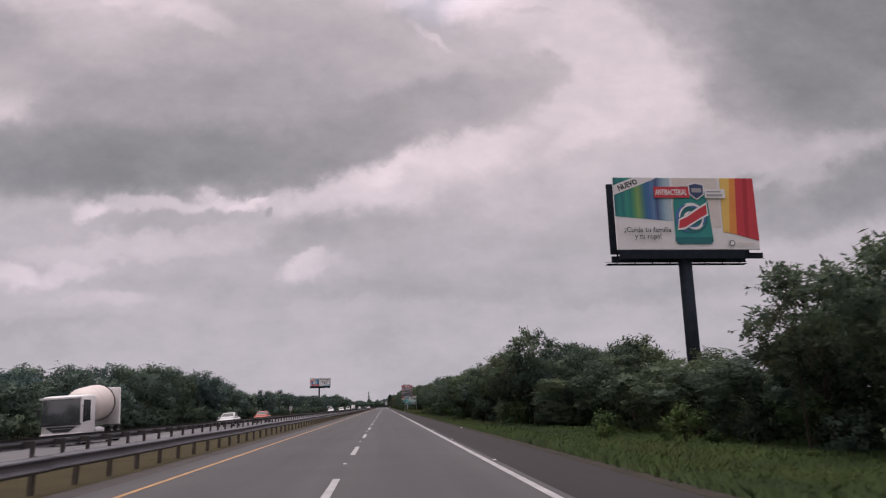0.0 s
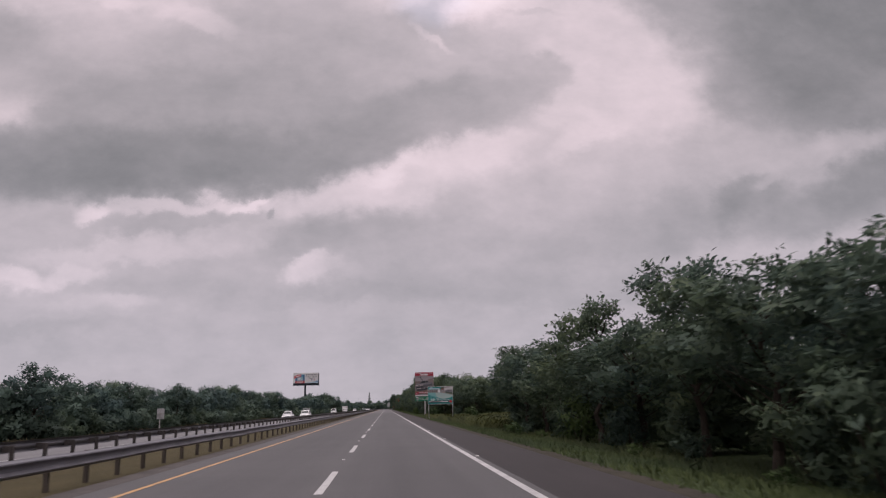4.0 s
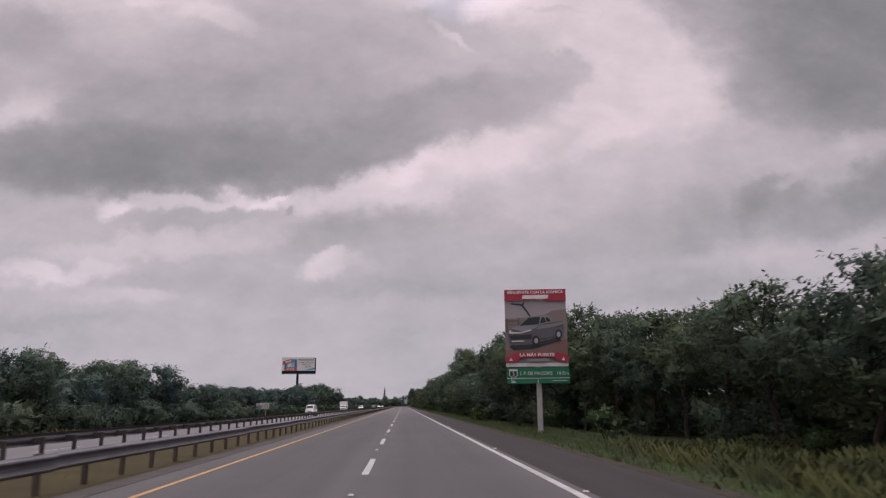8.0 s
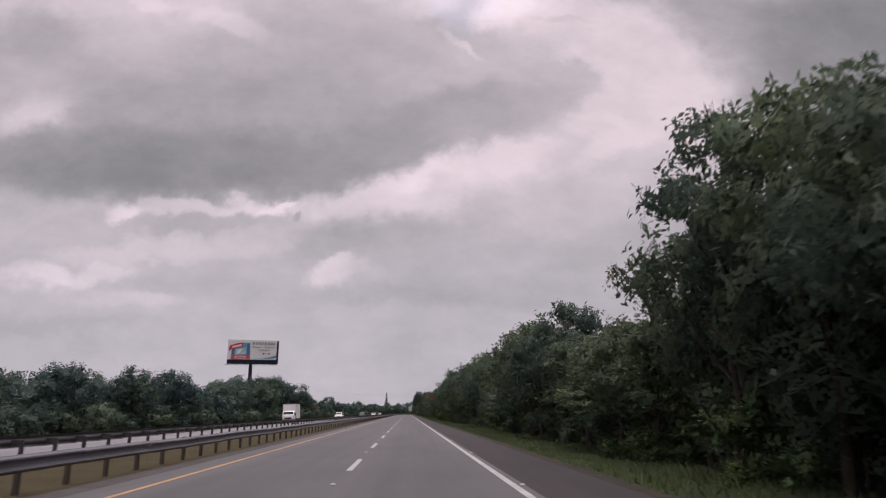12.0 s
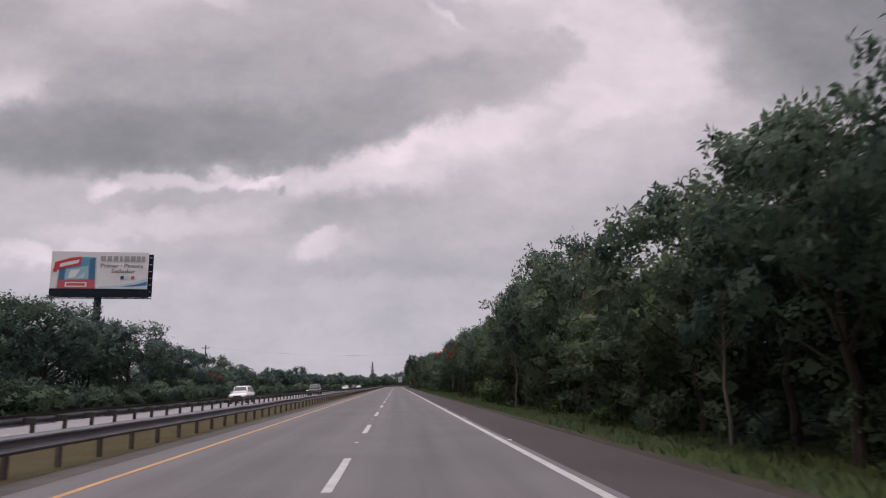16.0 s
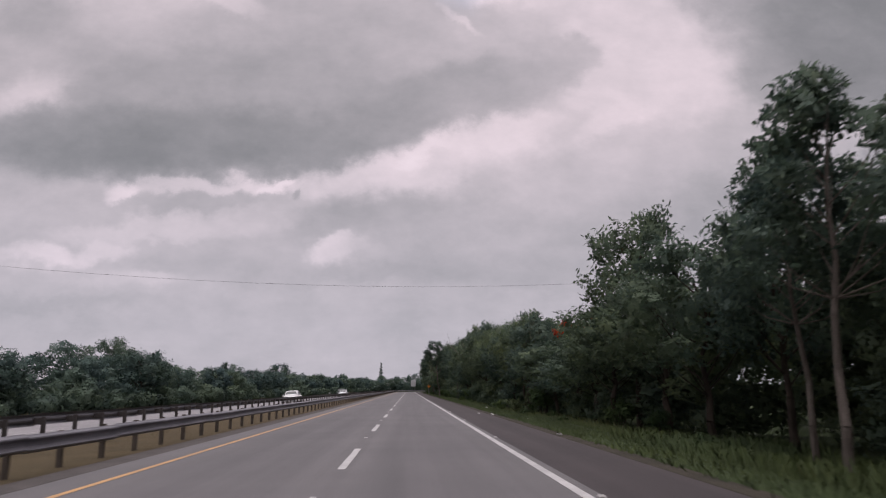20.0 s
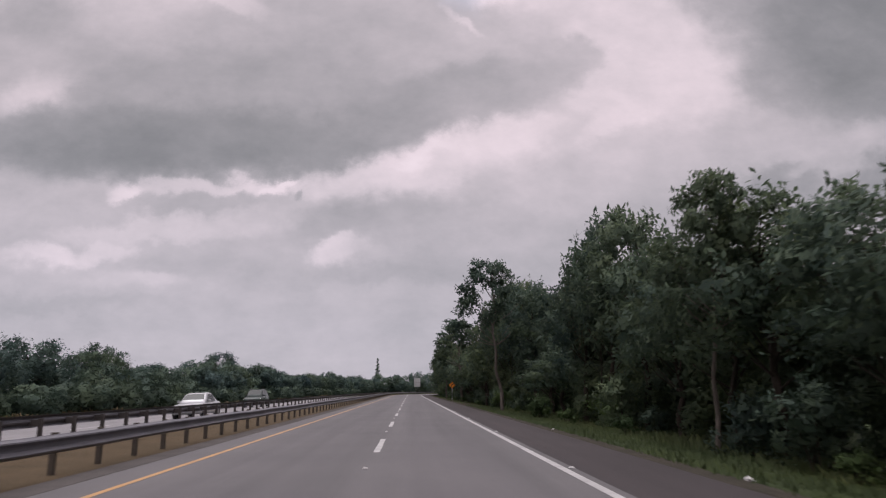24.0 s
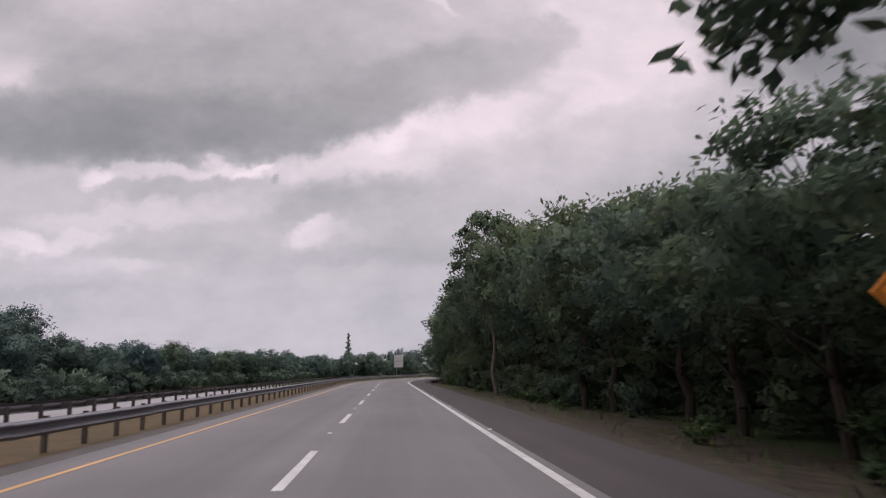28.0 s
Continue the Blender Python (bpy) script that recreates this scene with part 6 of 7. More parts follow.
HABIT = {  # twigs a lobe, leaves a twig, twig length, leaf length and width, droop, inner leaves a lobe
    "broad": (11, 8, 0.50, 0.25, 0.115, 0.25, 26), "airy": (12, 11, 0.62, 0.19, 0.070, 0.9, 0),
    "tall": (17, 9, 0.46, 0.28, 0.135, 0.6, 12), "flat": (13, 11, 0.50, 0.20, 0.09, 0.2, 5)}


def make_tree(name, seed, shape, h, w, mat, bark, label, r=0.13, lean=None, flowers=0):
    rng = np.random.default_rng(seed)
    tree = tagged(new(name), label, "tree")
    lean = rng.normal() * 0.03 if lean is None else lean
    lobes = [(cx + lean * cz, cy, cz, q, flat) for cx, cy, cz, q, flat in crown_lobes(rng, shape, h, w)]
    part("trunk", trunk_bm(rng, lobes, h, r, lean, shape == "tall"), bark, tree)
    child("crown", leaves_mesh("crown", lobes_to_leaves(rng, lobes, *HABIT[shape]), mat), tree)
    if flowers:
        fl = [(a, b, z + q * 0.55, q * 0.6, 0.4) for a, b, z, q, _ in lobes][::2]
        child("blossom", leaves_mesh("blossom", lobes_to_leaves(rng, fl, 6, flowers, 0.3, 0.14, 0.11), "flower"), tree, "clusters of red blossom")
    return tree


def bare_tree(x, y, h, seed, label):
    """A dead tree: forking bare limbs."""
    rng = random.Random(seed)
    tree = tagged(new("dead_tree"), label, "tree")
    tree.matrix_basis = pose(x, y, ground_height(x, y) - 0.2)

    def limb(bm, p, d, length, r, depth):
        for i in range(3):
            q = p + d * (length / 3)
            tube(bm, p, q, r, r * 0.82, 6 if depth > 1 else 4, False)
            p, r = q, r * 0.82
            d = (d + Vector((rng.gauss(0, 0.16), rng.gauss(0, 0.16), rng.gauss(0.05, 0.12)))).normalized()
            if depth and i:
                away = (d + Vector((rng.gauss(0, 0.75), rng.gauss(0, 0.75), rng.gauss(0.1, 0.35)))).normalized()
                limb(bm, p, away, length * rng.uniform(0.5, 0.72), r * 0.62, depth - 1)
        if depth:
            limb(bm, p, d, length * 0.7, r * 0.9, depth - 1)

    part("trunk", tube_bm((0, 0, 0), (-0.2, 0, h * 0.5), 0.16, 0.11, 9), M["pale_bark"], tree, "bare grey trunk", True)
    for k in range(6):
        bm = bmesh.new()
        a = k * 1.05 + rng.uniform(-0.3, 0.3)
        d = Vector((math.cos(a) * 0.75, math.sin(a) * 0.75, rng.uniform(0.45, 1.1))).normalized()
        limb(bm, Vector((-0.2, 0, h * (0.5 - 0.02 * k))), d, h * rng.uniform(0.17, 0.22), 0.06, 3)
        part("limb", bm, M["pale_bark"], tree, "", True)


def make_far_tree(seed, shape, h, w, mat, label, size):
    """A tree that stays far off: fewer and larger leaf sprays."""
    rng = np.random.default_rng(seed)
    tree = tagged(new("tree"), label, "tree")
    lobes = crown_lobes(rng, shape, h, w)
    part("trunk", trunk_bm(rng, lobes, h, 0.14, 0.0), M["bark"], tree)
    child("crown", leaves_mesh("crown", lobes_to_leaves(rng, lobes, 9, 7, 0.55, size, size * 0.5, 0.2, 14), mat), tree)
    return tree


def make_shrub(seed, h, w, mat, label):
    rng = np.random.default_rng(seed)
    lobes = []
    for k in range(8):
        a, f = k * 2.4, rng.uniform(0.1, 0.9)
        lobes.append((w * 0.6 * f * math.cos(a), w * 0.6 * f * math.sin(a), h * rng.uniform(0.15, 0.78), w * rng.uniform(0.22, 0.40), 0.9))
    ob = tagged(new("shrub"), label, "shrub")
    bm = bmesh.new()
    for k in range(5):
        c = lobes[k]
        tube(bm, (0.1 * k - 0.2, 0.05 * k, -0.3), (c[0], c[1], c[2]), 0.03, 0.012, 5, False)
    part("woody_base", bm, M["bark"], ob)
    child("foliage", leaves_mesh("foliage", lobes_to_leaves(rng, lobes, 8, 8, 0.42, 0.20, 0.09, 0.4, 12), mat), ob)
    return ob


def mass_leaves(seed, shape, h, w, twigs, per, size):
    rng = np.random.default_rng(seed)
    return lobes_to_leaves(rng, crown_lobes(rng, shape, h, w), twigs, per, 0.6, size, size * 0.5, 0.2, 22, 0.8)


EDGE_LABEL = "dense dark green broadleaf tree at the forest edge"
BROAD = [make_tree("tree", 10 + i, "broad", 8.0, 2.5 + 0.3 * (i % 3), "leaf", M["bark"], EDGE_LABEL) for i in range(7)]
AIRY = [make_tree("tree", 40 + i, "airy", 8.0, 2.1 + 0.2 * i, "leaf_fine", M["bark"], "thin feathery tree with brownish sprays and gaps in its crown", 0.065) for i in range(4)]
TALL = [make_tree("tree", 60 + i, "tall", 12.0, 3.3, "leaf", M["pale_bark"], "tall roadside tree with a bare pale trunk", 0.125, (-0.075, 0.03, -0.04)[i]) for i in range(3)]
FLAME = [make_tree("flame_tree", 80 + i, "flat", 8.0, 2.4, "leaf", M["bark"], "spreading tree with clusters of red blossom", 0.15, None, 46) for i in range(2)]
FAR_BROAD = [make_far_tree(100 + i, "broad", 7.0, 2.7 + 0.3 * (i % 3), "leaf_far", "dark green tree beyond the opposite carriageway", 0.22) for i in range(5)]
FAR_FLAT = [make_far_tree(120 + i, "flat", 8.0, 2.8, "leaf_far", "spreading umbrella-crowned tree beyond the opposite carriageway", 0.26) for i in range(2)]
SHRUB = [make_shrub(140 + i, 2.6, 1.8, "leaf", "leafy shrub tangled at the forest edge") for i in range(4)]
YOUNG = [make_shrub(150 + i, 2.2, 1.5, "leaf_bright", "green leafy shrub at the verge") for i in range(2)]
MODELS = BROAD + AIRY + TALL + FLAME + FAR_BROAD + FAR_FLAT + SHRUB + YOUNG

# heights of the forest edge along the highway, every 5 m: before the clearing, after it, and towards the bend
EDGE_A = [7.2, 8.2, 4.3, 4.0, 4.0, 6.1, 4.2, 6.4, 8.4, 6.7, 6.6, 5.5, 5.8, 6.1, 6.2, 6.5, 5.1, 4.0, 5.4, 6.7,
          5.3, 6.0, 7.2, 5.2, 6.9, 4.7, 5.0, 6.6, 6.5, 5.4, 4.0]
EDGE_B = [6.9, 6.9, 6.9, 6.9, 7.1, 7.5, 8.3, 9.1, 9.2, 8.1, 8.5, 9.3, 6.9, 4.0, 5.9, 6.8, 6.7, 6.8, 6.1, 6.5,
          10.4, 12.3, 10.8, 7.1, 4.0, 5.7, 9.3, 8.0, 8.8, 9.6, 6.3, 4.0, 4.2, 6.7, 10.9, 8.0, 9.1, 10.6, 9.8, 6.2,
          10.0, 8.8, 10.0, 9.7, 5.9, 4.0, 9.1, 11.5, 10.3, 10.6, 12.0, 6.8, 5.0, 9.5, 10.0, 7.2, 6.6, 7.8, 9.4, 10.2]
EDGE_C = [5.0, 4.1, 8.8, 8.7, 8.0, 6.8, 7.0, 4.5, 4.2, 5.8, 8.3, 7.4, 9.1, 8.9, 7.8, 9.4, 8.6, 10.3, 10.2, 10.9,
          9.4, 8.4, 6.5, 7.1, 8.0, 6.7, 8.7, 11.8, 12.8, 8.1, 4.2, 6.6, 11.3, 12.8, 12.8, 12.8, 10.7, 7.7, 8.7, 8.2,
          7.0, 4.6, 7.5, 7.3, 7.3, 7.6, 8.8, 9.4, 10.2, 11.2, 11.8, 11.9, 12.2, 12.4, 12.6, 12.7, 12.8, 12.7, 12.6, 12.6,
          12.5, 12.4, 12.3, 12.2, 12.2, 12.1]
EDGE_Y = [20 + 5 * i for i in range(len(EDGE_A))] + [230 + 5 * i for i in range(len(EDGE_B))] + [530 + 5 * i for i in range(len(EDGE_C))]
EDGE_H = EDGE_A + EDGE_B + EDGE_C
LINE_Y, LINE_X = [-30, 52, 62, 70, 165, 228, 256, 268, 527, 533, 546, 551, 680, 705, 830, 1100], [16.8, 16.5, 12.5, 11, 11, 15.5, 14.5, 11.2, 11, 12.8, 12.8, 11, 10.9, 10.0, 9.6, 10.5]


def edge_height(y):
    return float(np.interp(y, EDGE_Y, EDGE_H))


def edge_line(y):
    return float(np.interp(y, LINE_Y, LINE_X))


forest = random.Random(77)
spot = np.random.default_rng(5)


def stand(x, y, k, wide=1.0):
    return pose(x, y, ground_height(x, y) - 0.05, 0, 0, forest.uniform(0, 360)) @ Matrix.Diagonal((k * wide, k * wide, k, 1))


def plant(kinds, x, y, h, base, wide=1.0):
    return copy_thing(forest.choice(kinds), stand(x, y, h / base, wide))


class Mass:
    """Many trees grown together into one mass of foliage."""

    def __init__(self, shapes):
        self.shapes, self.got = shapes, []

    def add(self, x, y, h, base, wide=1.0):
        m = np.array(stand(x, y, h / base, wide))
        v, n, inner = self.shapes[forest.randrange(len(self.shapes))]
        self.got.append((v @ m[:3, :3].T + m[:3, 3], unit(n @ m[:3, :3].T), inner))

    def build(self, name, mat, label, category):
        leaves = [np.concatenate(k) for k in zip(*self.got)]
        tagged(new(name, leaves_mesh(name, leaves, mat)), label, category, kind="stuff")


# --- right-hand forest: front row as single trees
s = -22.0
while s < 850:
    if not 166 < s < 229:
        h, p = edge_height(s) * forest.uniform(0.97, 1.03), along(s, edge_line(s) + forest.uniform(0.3, 1.5))
        plant(BROAD, p.x, p.y, h, 8.0, forest.uniform(0.9, 1.1) * 3.05 / (2.8 * h / 8))
    s += forest.uniform(4.2, 5.2)
for x, y, h in ((16.4, 25.5, 6.3), (12.2, 62.0, 6.8), (11.8, 77.0, 6.3), (12.4, 68.5, 7.0), (11.5, 272.0, 8.8), (11.6, 277.0, 7.6), (12.6, 328.5, 8.4), (12.8, 333.5, 10.6), (12.0, 346.0, 9.4),
                (11.4, 360.0, 8.2), (11.5, 376.0, 9.4), (11.4, 411.5, 9.2), (13.2, 431.0, 9.2), (13.0, 439.0, 9.0), (11.5, 454.0, 8.8), (11.6, 489.0, 9.0),
                (11.4, 495.0, 8.6), (11.6, 515.0, 7.2), (11.6, 579.0, 6.9), (12.6, 640.0, 10.2), (11.6, 669.0, 8.6), (11.3, 697.0, 10.8), (11.3, 703.0, 10.4)):
    plant(AIRY, x, y, h, 8.0, 0.8 * min(1.0, 8.0 / h))       # thin feathery trees that top the edge
for x, y, h in ((9.6, 649.5, 8.6), (10.2, 440.0, 7.0), (12.0, 294.5, 9.4), (14.4, 641.0, 10.4), (8.6, 781.0, 13.0), (9.6, 472.0, 9.0)):
    plant(TALL, x, y, h, 12.0, 0.8 if h < 11 else 1.0)
for model, x, y, h, wide in ((0, 8.1, 686.5, 12.5, 0.98), (2, 8.7, 737.0, 12.4, 1.45), (1, 10.3, 539.6, 9.2, 1.0), (2, 11.6, 543.0, 8.8, 0.9)):
    copy_thing(TALL[model], pose(x, y, ground_height(x, y) - 0.05) @ Matrix.Diagonal((h / 12 * wide, h / 12 * wide, h / 12, 1)))
plant(BROAD[:1], 12.6, 560.2, 11.2, 8.0, 0.80)                # round tree that stands clear of its neighbours
for x, y, h in ((18.6, 69.0, 7.6), (22.0, 73.0, 7.8), (24.5, 66.0, 7.4)):
    plant(BROAD, x, y, h, 8.0, 1.4)
for x, y, h in ((10.4, 522.5, 7.0), (10.8, 530.0, 8.0), (12.2, 566.5, 6.2), (-27.0, 533.0, 4.2)):
    plant(FLAME, x, y, h, 8.0)
bare_tree(11.2, 637.0, 13.2, 3, "dead grey tree with bare forking branches over the forest edge")
bare_tree(12.4, 651.0, 8.8, 8, "thin dead tree with bare twigs at the forest edge")
# --- rows behind, grown together
back = Mass([mass_leaves(200 + i, "lump", 8.0, 2.9, 5, 5, 0.30) for i in range(5)])
s = -26.0
while s < 1050:
    h, x0 = edge_height(s), edge_line(s)
    if 166 < s < 262:
        for k in range(4):
            p = along(s + 2 * k, 27.0 + 3.4 * k + forest.uniform(-1.5, 1.5))
            back.add(p.x, p.y, (3.2, 6.0, 6.8, 7.0)[k], 8.0, 1.6 if k == 0 else 1.3)
    if not 166 < s < 229:
        for off, k, wide in ((2.2, 0.34, 1.7), (2.6, 0.52, 1.4), (3.2, 0.80, 1.2), (5.2, 0.91, 1.2), (9.0, 0.98, 1.3)):
            p = along(s + off * 0.6, x0 + off + forest.uniform(-0.8, 0.8))
            back.add(p.x, p.y, h * k * forest.uniform(0.88, 1.08), 8.0, wide)
        if s > 840:
            p = along(s + 2, x0 + forest.uniform(-0.4, 1.4))
            back.add(p.x, p.y, h * forest.uniform(0.85, 1.0), 8.0, 1.1)
    s += 5.2
for i in range(12):                 # thicket where the forest edge steps back from the meadow
    back.add(13.0 + forest.uniform(0, 9), 54 + 2.0 * i, forest.uniform(2.8, 4.2), 8.0, 2.4)
back.build("woodland", "leaf", "dense dark green woodland behind the forest edge", "woodland")
# --- understorey
s = -22.0
while s < 850:
    if not 166 < s < 228 and forest.random() < 0.75:
        p = along(s, edge_line(s) + 0.3 + forest.uniform(-0.8, 0.9))
        plant(SHRUB if forest.random() < 0.85 else YOUNG, p.x, p.y, forest.uniform(1.0, 3.0), 2.6, 1.1)
    s += forest.uniform(2.6, 4.0)
for x, y, h in ((10.6, 262.0, 1.5), (10.4, 245.0, 1.7), (8.8, 480.5, 2.2), (9.2, 483.0, 2.3), (9.0, 675.0, 1.6), (8.9, 694.0, 1.9), (8.7, 288.0, 1.8), (12.5, 38.0, 1.6), (11.0, 33.0, 1.0), (13.5, 30.0, 1.8), (14.0, 214.0, 2.0)):
    plant(YOUNG, x, y, h, 2.2)

s = -10.0
while s < 800:                      # young leafy weeds between the grass and the trees
    p = along(s, edge_line(s) - forest.uniform(0.4, 1.9))
    if not 160 < s < 240:
        plant(YOUNG, p.x, p.y, forest.uniform(0.35, 1.0), 2.2, 1.3)
    s += forest.uniform(5, 15)

# --- beyond the opposite carriageway
LEFT = [(-60, 5.5), (40, 5.2), (70, 5), (90, 6.6), (110, 7.1), (120, 5.4), (135, 6.4), (150, 5.2), (180, 4.5), (210, 5.2), (230, 5.2), (250, 4.6), (270, 5.8), (290, 6.4), (310, 4.4),
        (330, 4.8), (350, 4.8), (380, 5.2), (410, 5.6), (440, 5.8), (465, 6.4), (485, 8.2), (500, 8.2), (515, 5.8), (535, 5), (560, 4.1), (590, 4.2), (605, 6), (620, 4.1), (650, 4.8),
        (680, 5.4), (710, 4.2), (745, 4.6), (765, 6.2), (785, 5), (840, 5.4), (900, 6), (1150, 7)]
LEFT_Y, LEFT_H = [a for a, b in LEFT], [b for a, b in LEFT]
s = -20.0
while s < 900:
    h = float(np.interp(s, LEFT_Y, LEFT_H)) + 0.5
    plant(FAR_BROAD, -27.5 + forest.uniform(-1.8, 1.8), s, h * forest.uniform(0.95, 1.16), 7.0, 1.15)
    s += forest.uniform(11.5, 15)
for x, y, h in ((-30, 115, 7.8), (-31, 238, 6), (-33, 292, 7), (-31, 478, 10.2), (-32, 500, 9.8), (-30, 606, 6.4), (-32, 680, 6.6), (-30, 700, 6.2), (-31, 766, 6.6)):
    plant(FAR_FLAT, x, y, h, 8.0)
for x, y, h in ((-42, 144, 10.4), (-33, 147, 8.6), (-49, 340, 10.4), (-62, 681, 13.0), (-56, 845, 13.0), (-60, 772, 11.0), (-52, 250, 8.5), (-33, 797, 7.8)):
    plant(FAR_BROAD, x, y, h, 7.0, 1.25)
plant(FAR_FLAT, -44, 569, 10.2, 8.0, 1.5)
plant(FAR_FLAT, -31, 528, 8.1, 8.0, 1.1)
plant(FAR_BROAD, -31.2, 497, 10.9, 7.0, 0.55)
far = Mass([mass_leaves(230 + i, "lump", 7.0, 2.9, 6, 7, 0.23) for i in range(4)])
scrub = Mass([mass_leaves(240 + i, "lump", 3.2, 2.5, 5, 7, 0.19) for i in range(3)])
s = -60.0
while s < 1120:
    h = float(np.interp(s, LEFT_Y, LEFT_H)) + 0.5
    if not 462 < s < 530:           # single trees with sky between them stand below the coating board
        far.add(-28.5 + forest.uniform(-2, 2), s, h * forest.uniform(0.7, 0.92), 7.0, 1.2)
    far.add(-38.0 + forest.uniform(-3, 3), s + 3, h * forest.uniform(1.0, 1.22), 7.0, 1.3)
    if forest.random() < 0.95:
        scrub.add(-27.6 + forest.uniform(-0.6, 0.6), s, forest.uniform(2.2, 3.2), 3.2, 1.3)
        scrub.add(-25.8 + forest.uniform(-0.8, 0.8), s + 2, forest.uniform(1.3, 2.4), 3.2, 1.2)
        scrub.add(-26.0 + forest.uniform(-0.8, 0.8), s + 4.6, forest.uniform(1.6, 2.6), 3.2, 1.25)
    s += 6.0
for i in range(80):                # woods that close the view past the bend
    x = -150 + i * 5.0 + forest.uniform(-2, 2)
    far.add(x, 1105 + forest.uniform(-22, 22), forest.uniform(9, 14), 7.0, 1.0)
for i in range(60):                # trees on the outside of the bend
    far.add(forest.uniform(-60, 14), forest.uniform(990, 1070), forest.uniform(5, 9.5), 7.0, 1.2)
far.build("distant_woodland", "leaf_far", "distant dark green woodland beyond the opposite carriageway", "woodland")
scrub.build("roadside_scrub", "leaf_scrub", "low green scrub beyond the opposite carriageway", "scrub")

# --- pointed conifer that stands over the far woods
cf = tagged(new("conifer"), "tall narrow conifer standing over the distant trees", "tree")
cf.matrix_basis = pose(-22.5, 1143.7, 0)
part("trunk", tube_bm((0, 0, -0.5), (0, 0, 23.5), 0.35, 0.05, 8), M["bark"], cf, "", True)
rng = np.random.default_rng(9)
lob = [((0.25 + 2.1 * (1 - k / 17)) * 0.6 * math.cos(k * 2.4), (0.25 + 2.1 * (1 - k / 17)) * 0.6 * math.sin(k * 2.4), 7 + 16 * k / 17, 0.35 + 1.5 * (1 - k / 17), 0.45) for k in range(18)]
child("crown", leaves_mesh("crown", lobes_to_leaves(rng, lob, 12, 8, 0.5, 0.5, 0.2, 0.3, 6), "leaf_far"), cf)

for ob in MODELS:                  # the patterns themselves are not part of the place
    for o in (*ob.children_recursive, ob):
        bpy.data.objects.remove(o)


# ------------------------------------------------------------ grass
def blades(name, n, xs, ys, low, high, width, mat, label, lean=0.35, seed=1, bias=1.0, turn=-30):
    rng = np.random.default_rng(seed)
    x = xs[0] + (xs[1] - xs[0]) * rng.uniform(0, 1, n) ** bias
    y = rng.uniform(ys[0], ys[1], n)
    patch = np.array([noise.noise((a * 0.35, b * 0.22, seed)) for a, b in zip(x, y)])
    keep = patch > rng.uniform(-1.0, 0.0, n)
    x, y, patch = x[keep], y[keep], patch[keep]
    n = len(x)
    z = np.array([ground_height(a, b) for a, b in zip(x, y)]) - 0.02
    h = rng.uniform(low, high, n) * (1 + 0.6 * patch)
    a = radians(turn) + rng.uniform(-1.2, 1.2, n)      # the blades' faces look to the road
    w = width * rng.uniform(0.6, 1.5, n)
    tx, ty = rng.normal(size=n) * lean * h, rng.normal(size=n) * lean * h
    v = np.empty((n, 4, 3))
    v[:, 0] = np.stack([x - np.cos(a) * w, y - np.sin(a) * w, z], 1)
    v[:, 1] = np.stack([x + np.cos(a) * w, y + np.sin(a) * w, z], 1)
    v[:, 2] = np.stack([x + tx + np.cos(a) * w * 0.2, y + ty + np.sin(a) * w * 0.2, z + h], 1)
    v[:, 3] = np.stack([x + tx - np.cos(a) * w * 0.5, y + ty - np.sin(a) * w * 0.5, z + h * 0.85], 1)
    tagged(new(name, quads_mesh(name, v.reshape(-1, 3), n, mat, unit(np.array((0, -0.25, 1.0)) + rng.normal(size=(n, 3)) * 0.12))), label, "grass", kind="stuff")


blades("verge_grass", 170000, (6.22, 10.9), (-15, 700), 0.06, 0.20, 0.020, M["grass"], "green grass along the highway verge", seed=2, bias=0.8)
blades("edge_grass", 42000, (9.2, 11.8), (-15, 700), 0.12, 0.34, 0.022, M["edge_grass"], "taller olive grass and weeds at the foot of the trees", 0.3, 11)
blades("sparse_grass", 5000, (6.4, 10.5), (696, 830), 0.05, 0.25, 0.020, M["grass"], "thin tufts of grass on the bare verge", 0.4, 13)
blades("clearing_grass", 6000, (8.6, 13.5), (526, 552), 0.18, 0.5, 0.024, M["grass"], "long green grass in a gap of the forest edge", 0.3, 8)
blades("meadow_grass", 100000, (6.4, 20), (-8, 66), 0.10, 0.32, 0.013, M["meadow"], "green meadow grass below the billboard", seed=3)
blades("tall_grass", 110000, (8.2, 29), (164, 238), 0.2, 0.65, 0.014, M["tall_grass"], "tall dry yellowish grass round the billboard posts", 0.45, 4)
blades("median_grass", 30000, (-9.2, -4.9), (-15, 830), 0.03, 0.11, 0.03, M["median_blade"], "dry yellowish grass of the median", 0.5, 5, 1.0, 30)
blades("far_verge_grass", 26000, (-25.5, -20.4), (-15, 830), 0.2, 0.6, 0.05, M["dead_grass"], "rough brownish grass beside the opposite carriageway", 0.4, 6, 1.0, 30)

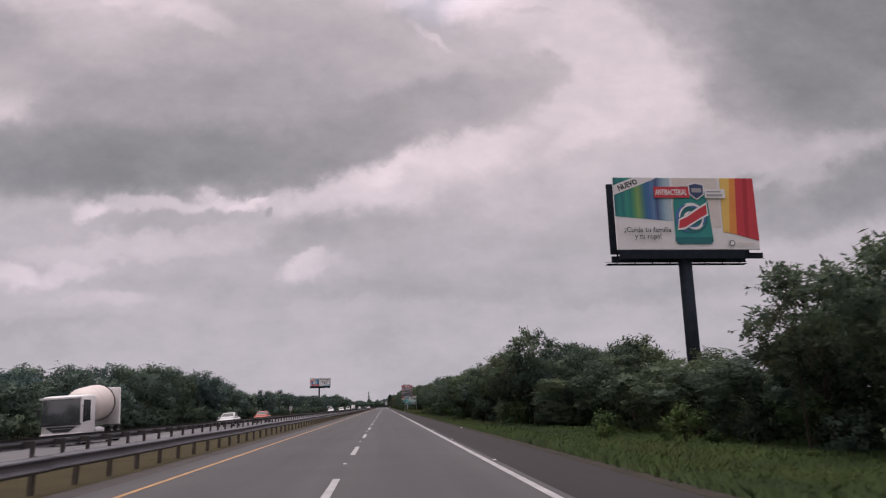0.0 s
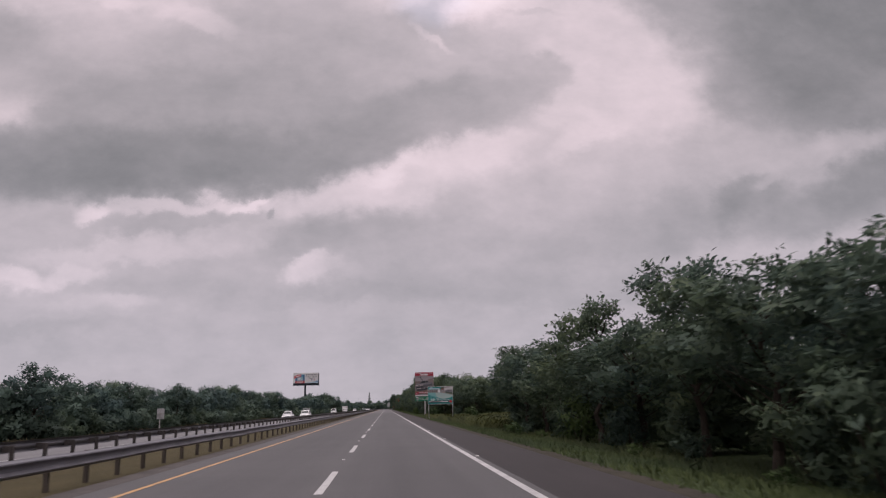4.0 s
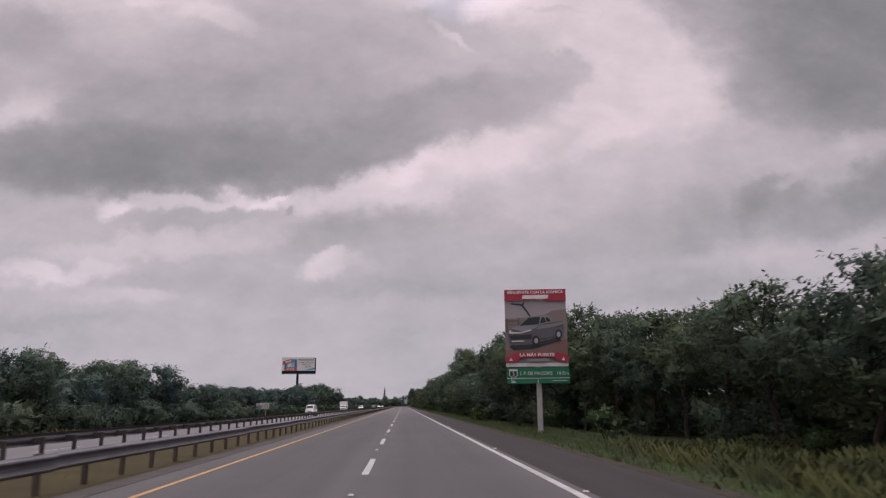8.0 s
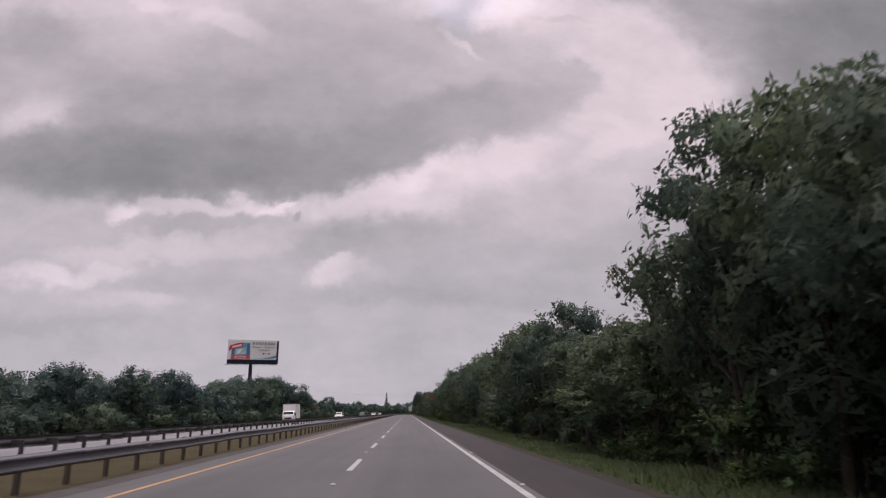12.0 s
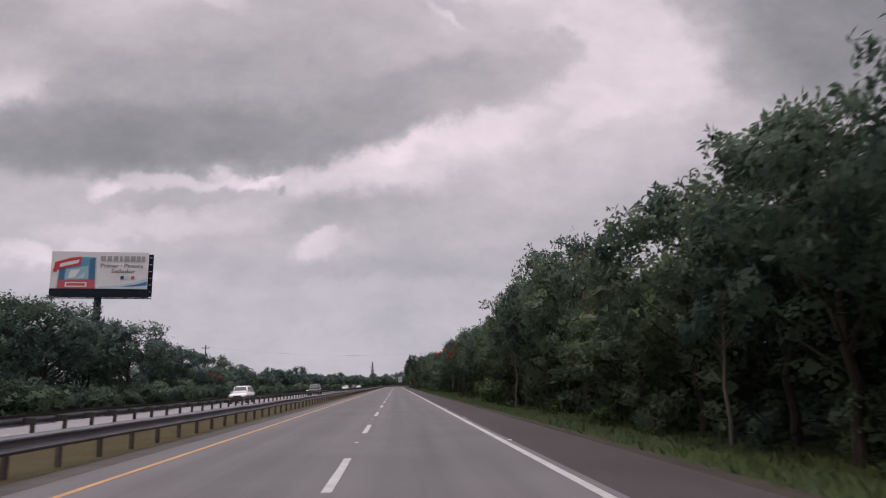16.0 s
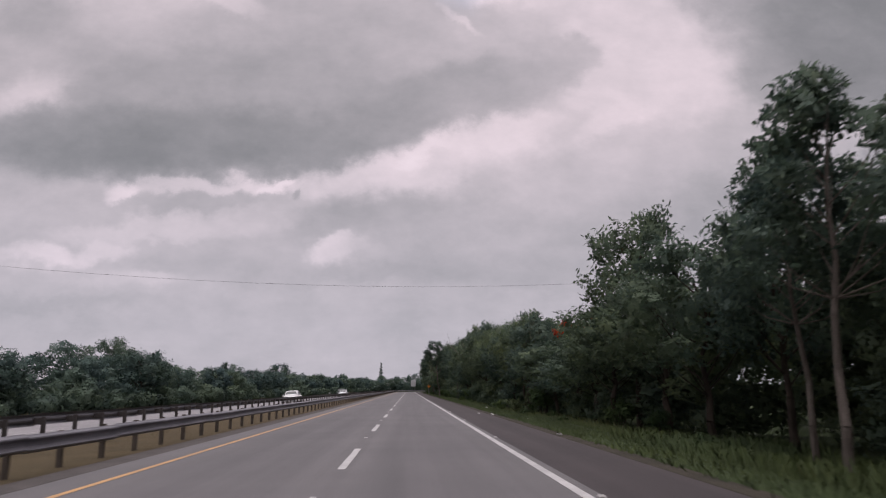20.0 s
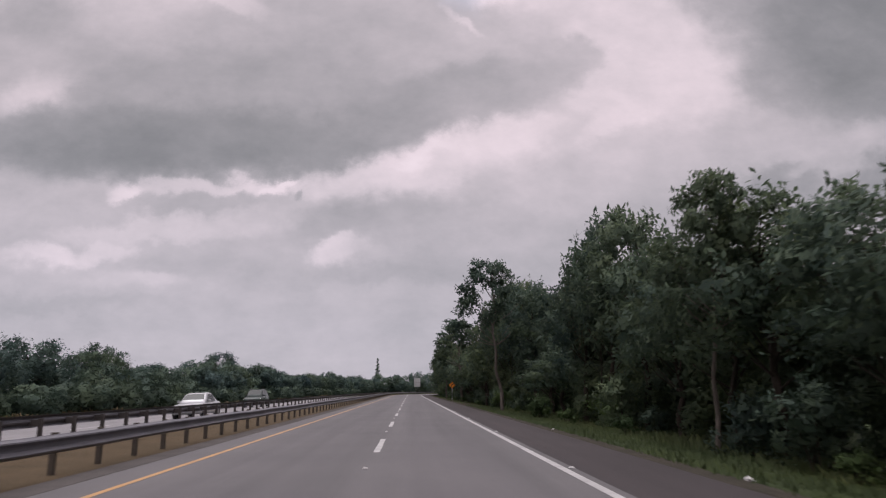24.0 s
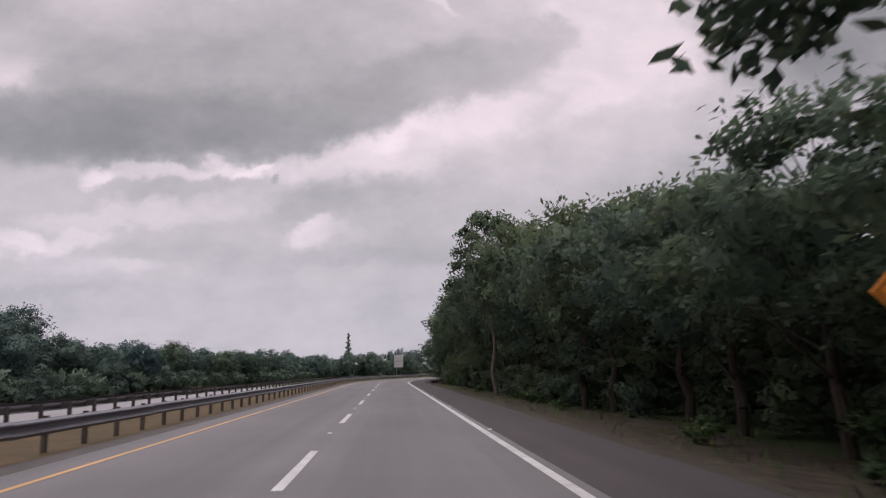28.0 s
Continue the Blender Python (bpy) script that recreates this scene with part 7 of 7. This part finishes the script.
# ------------------------------------------------------------ road studs, litter, rubble
stud_bm = bmesh.new()
bmesh.ops.create_cone(stud_bm, cap_ends=True, segments=4, radius1=0.075, radius2=0.05, depth=0.022, matrix=pose(0, 0, 0.015, 0, 0, 45))
stud_me = bpy.data.meshes.new("stud")
stud_bm.to_mesh(stud_me)
stud_bm.free()
stud_me.materials.append(M["concrete_post"])
for i in range(76):
    s = 7.2 + 11.988 * (i - 3)
    for off in (-0.04, 3.84):
        p = along(s, off, 0.0)
        child("stud", stud_me, lane_line, "small white raised road stud" if i == 0 else "", pose(p.x, p.y, 0.004, 0, 0, heading(s)))


def litter(x, y, size, mat, label, seed, flat=0.5):
    rng = random.Random(seed)
    bm = bmesh.new()
    bmesh.ops.create_icosphere(bm, subdivisions=2, radius=size)
    for v in bm.verts:
        v.co *= 1 + 0.55 * noise.noise(v.co * (2.2 / size) + Vector((seed, 0, 0)))
        v.co.z *= flat
    me = bpy.data.meshes.new("litter")
    bm.to_mesh(me)
    bm.free()
    me.materials.append(mat)
    z = ground_height(x, y) if x > 6.2 else -0.02
    ob = tagged(new("litter", me), label, "litter", group="litter along the verge")
    ob.matrix_basis = pose(x, y, z + size * flat * 0.6, rng.uniform(-15, 15), rng.uniform(-15, 15), rng.uniform(0, 360))


BAG = "crumpled white plastic litter lying on the verge"
for k, (x, y, sz) in enumerate(((5.95, 565.7, 0.17), (7.6, 563.5, 0.12), (8.1, 588.7, 0.2), (5.4, 568.0, 0.1), (6.6, 641.2, 0.14), (6.2, 656.3, 0.09), (10.2, 333.0, 0.12), (6.05, 548.0, 0.14),
                                (10.6, 425.2, 0.12), (6.8, 409.2, 0.1), (6.6, 697.9, 0.09), (7.5, 694.3, 0.13), (6.9, 276.4, 0.1), (5.9, 46.7, 0.1), (5.9, 197.7, 0.1))):
    litter(x, y, sz * 0.65, M["concrete_post"], BAG, k + 1)
for k in range(16):                # heap of broken rubble and soil at the clearing's edge
    rng_ = random.Random(300 + k)
    litter(8.6 + rng_.gauss(0, 0.7), 210.5 + rng_.gauss(0, 1.2), rng_.uniform(0.10, 0.22), M["rubble"] if k % 3 else M["soil"], "broken rubble dumped in the grass", 30 + k, 0.75)
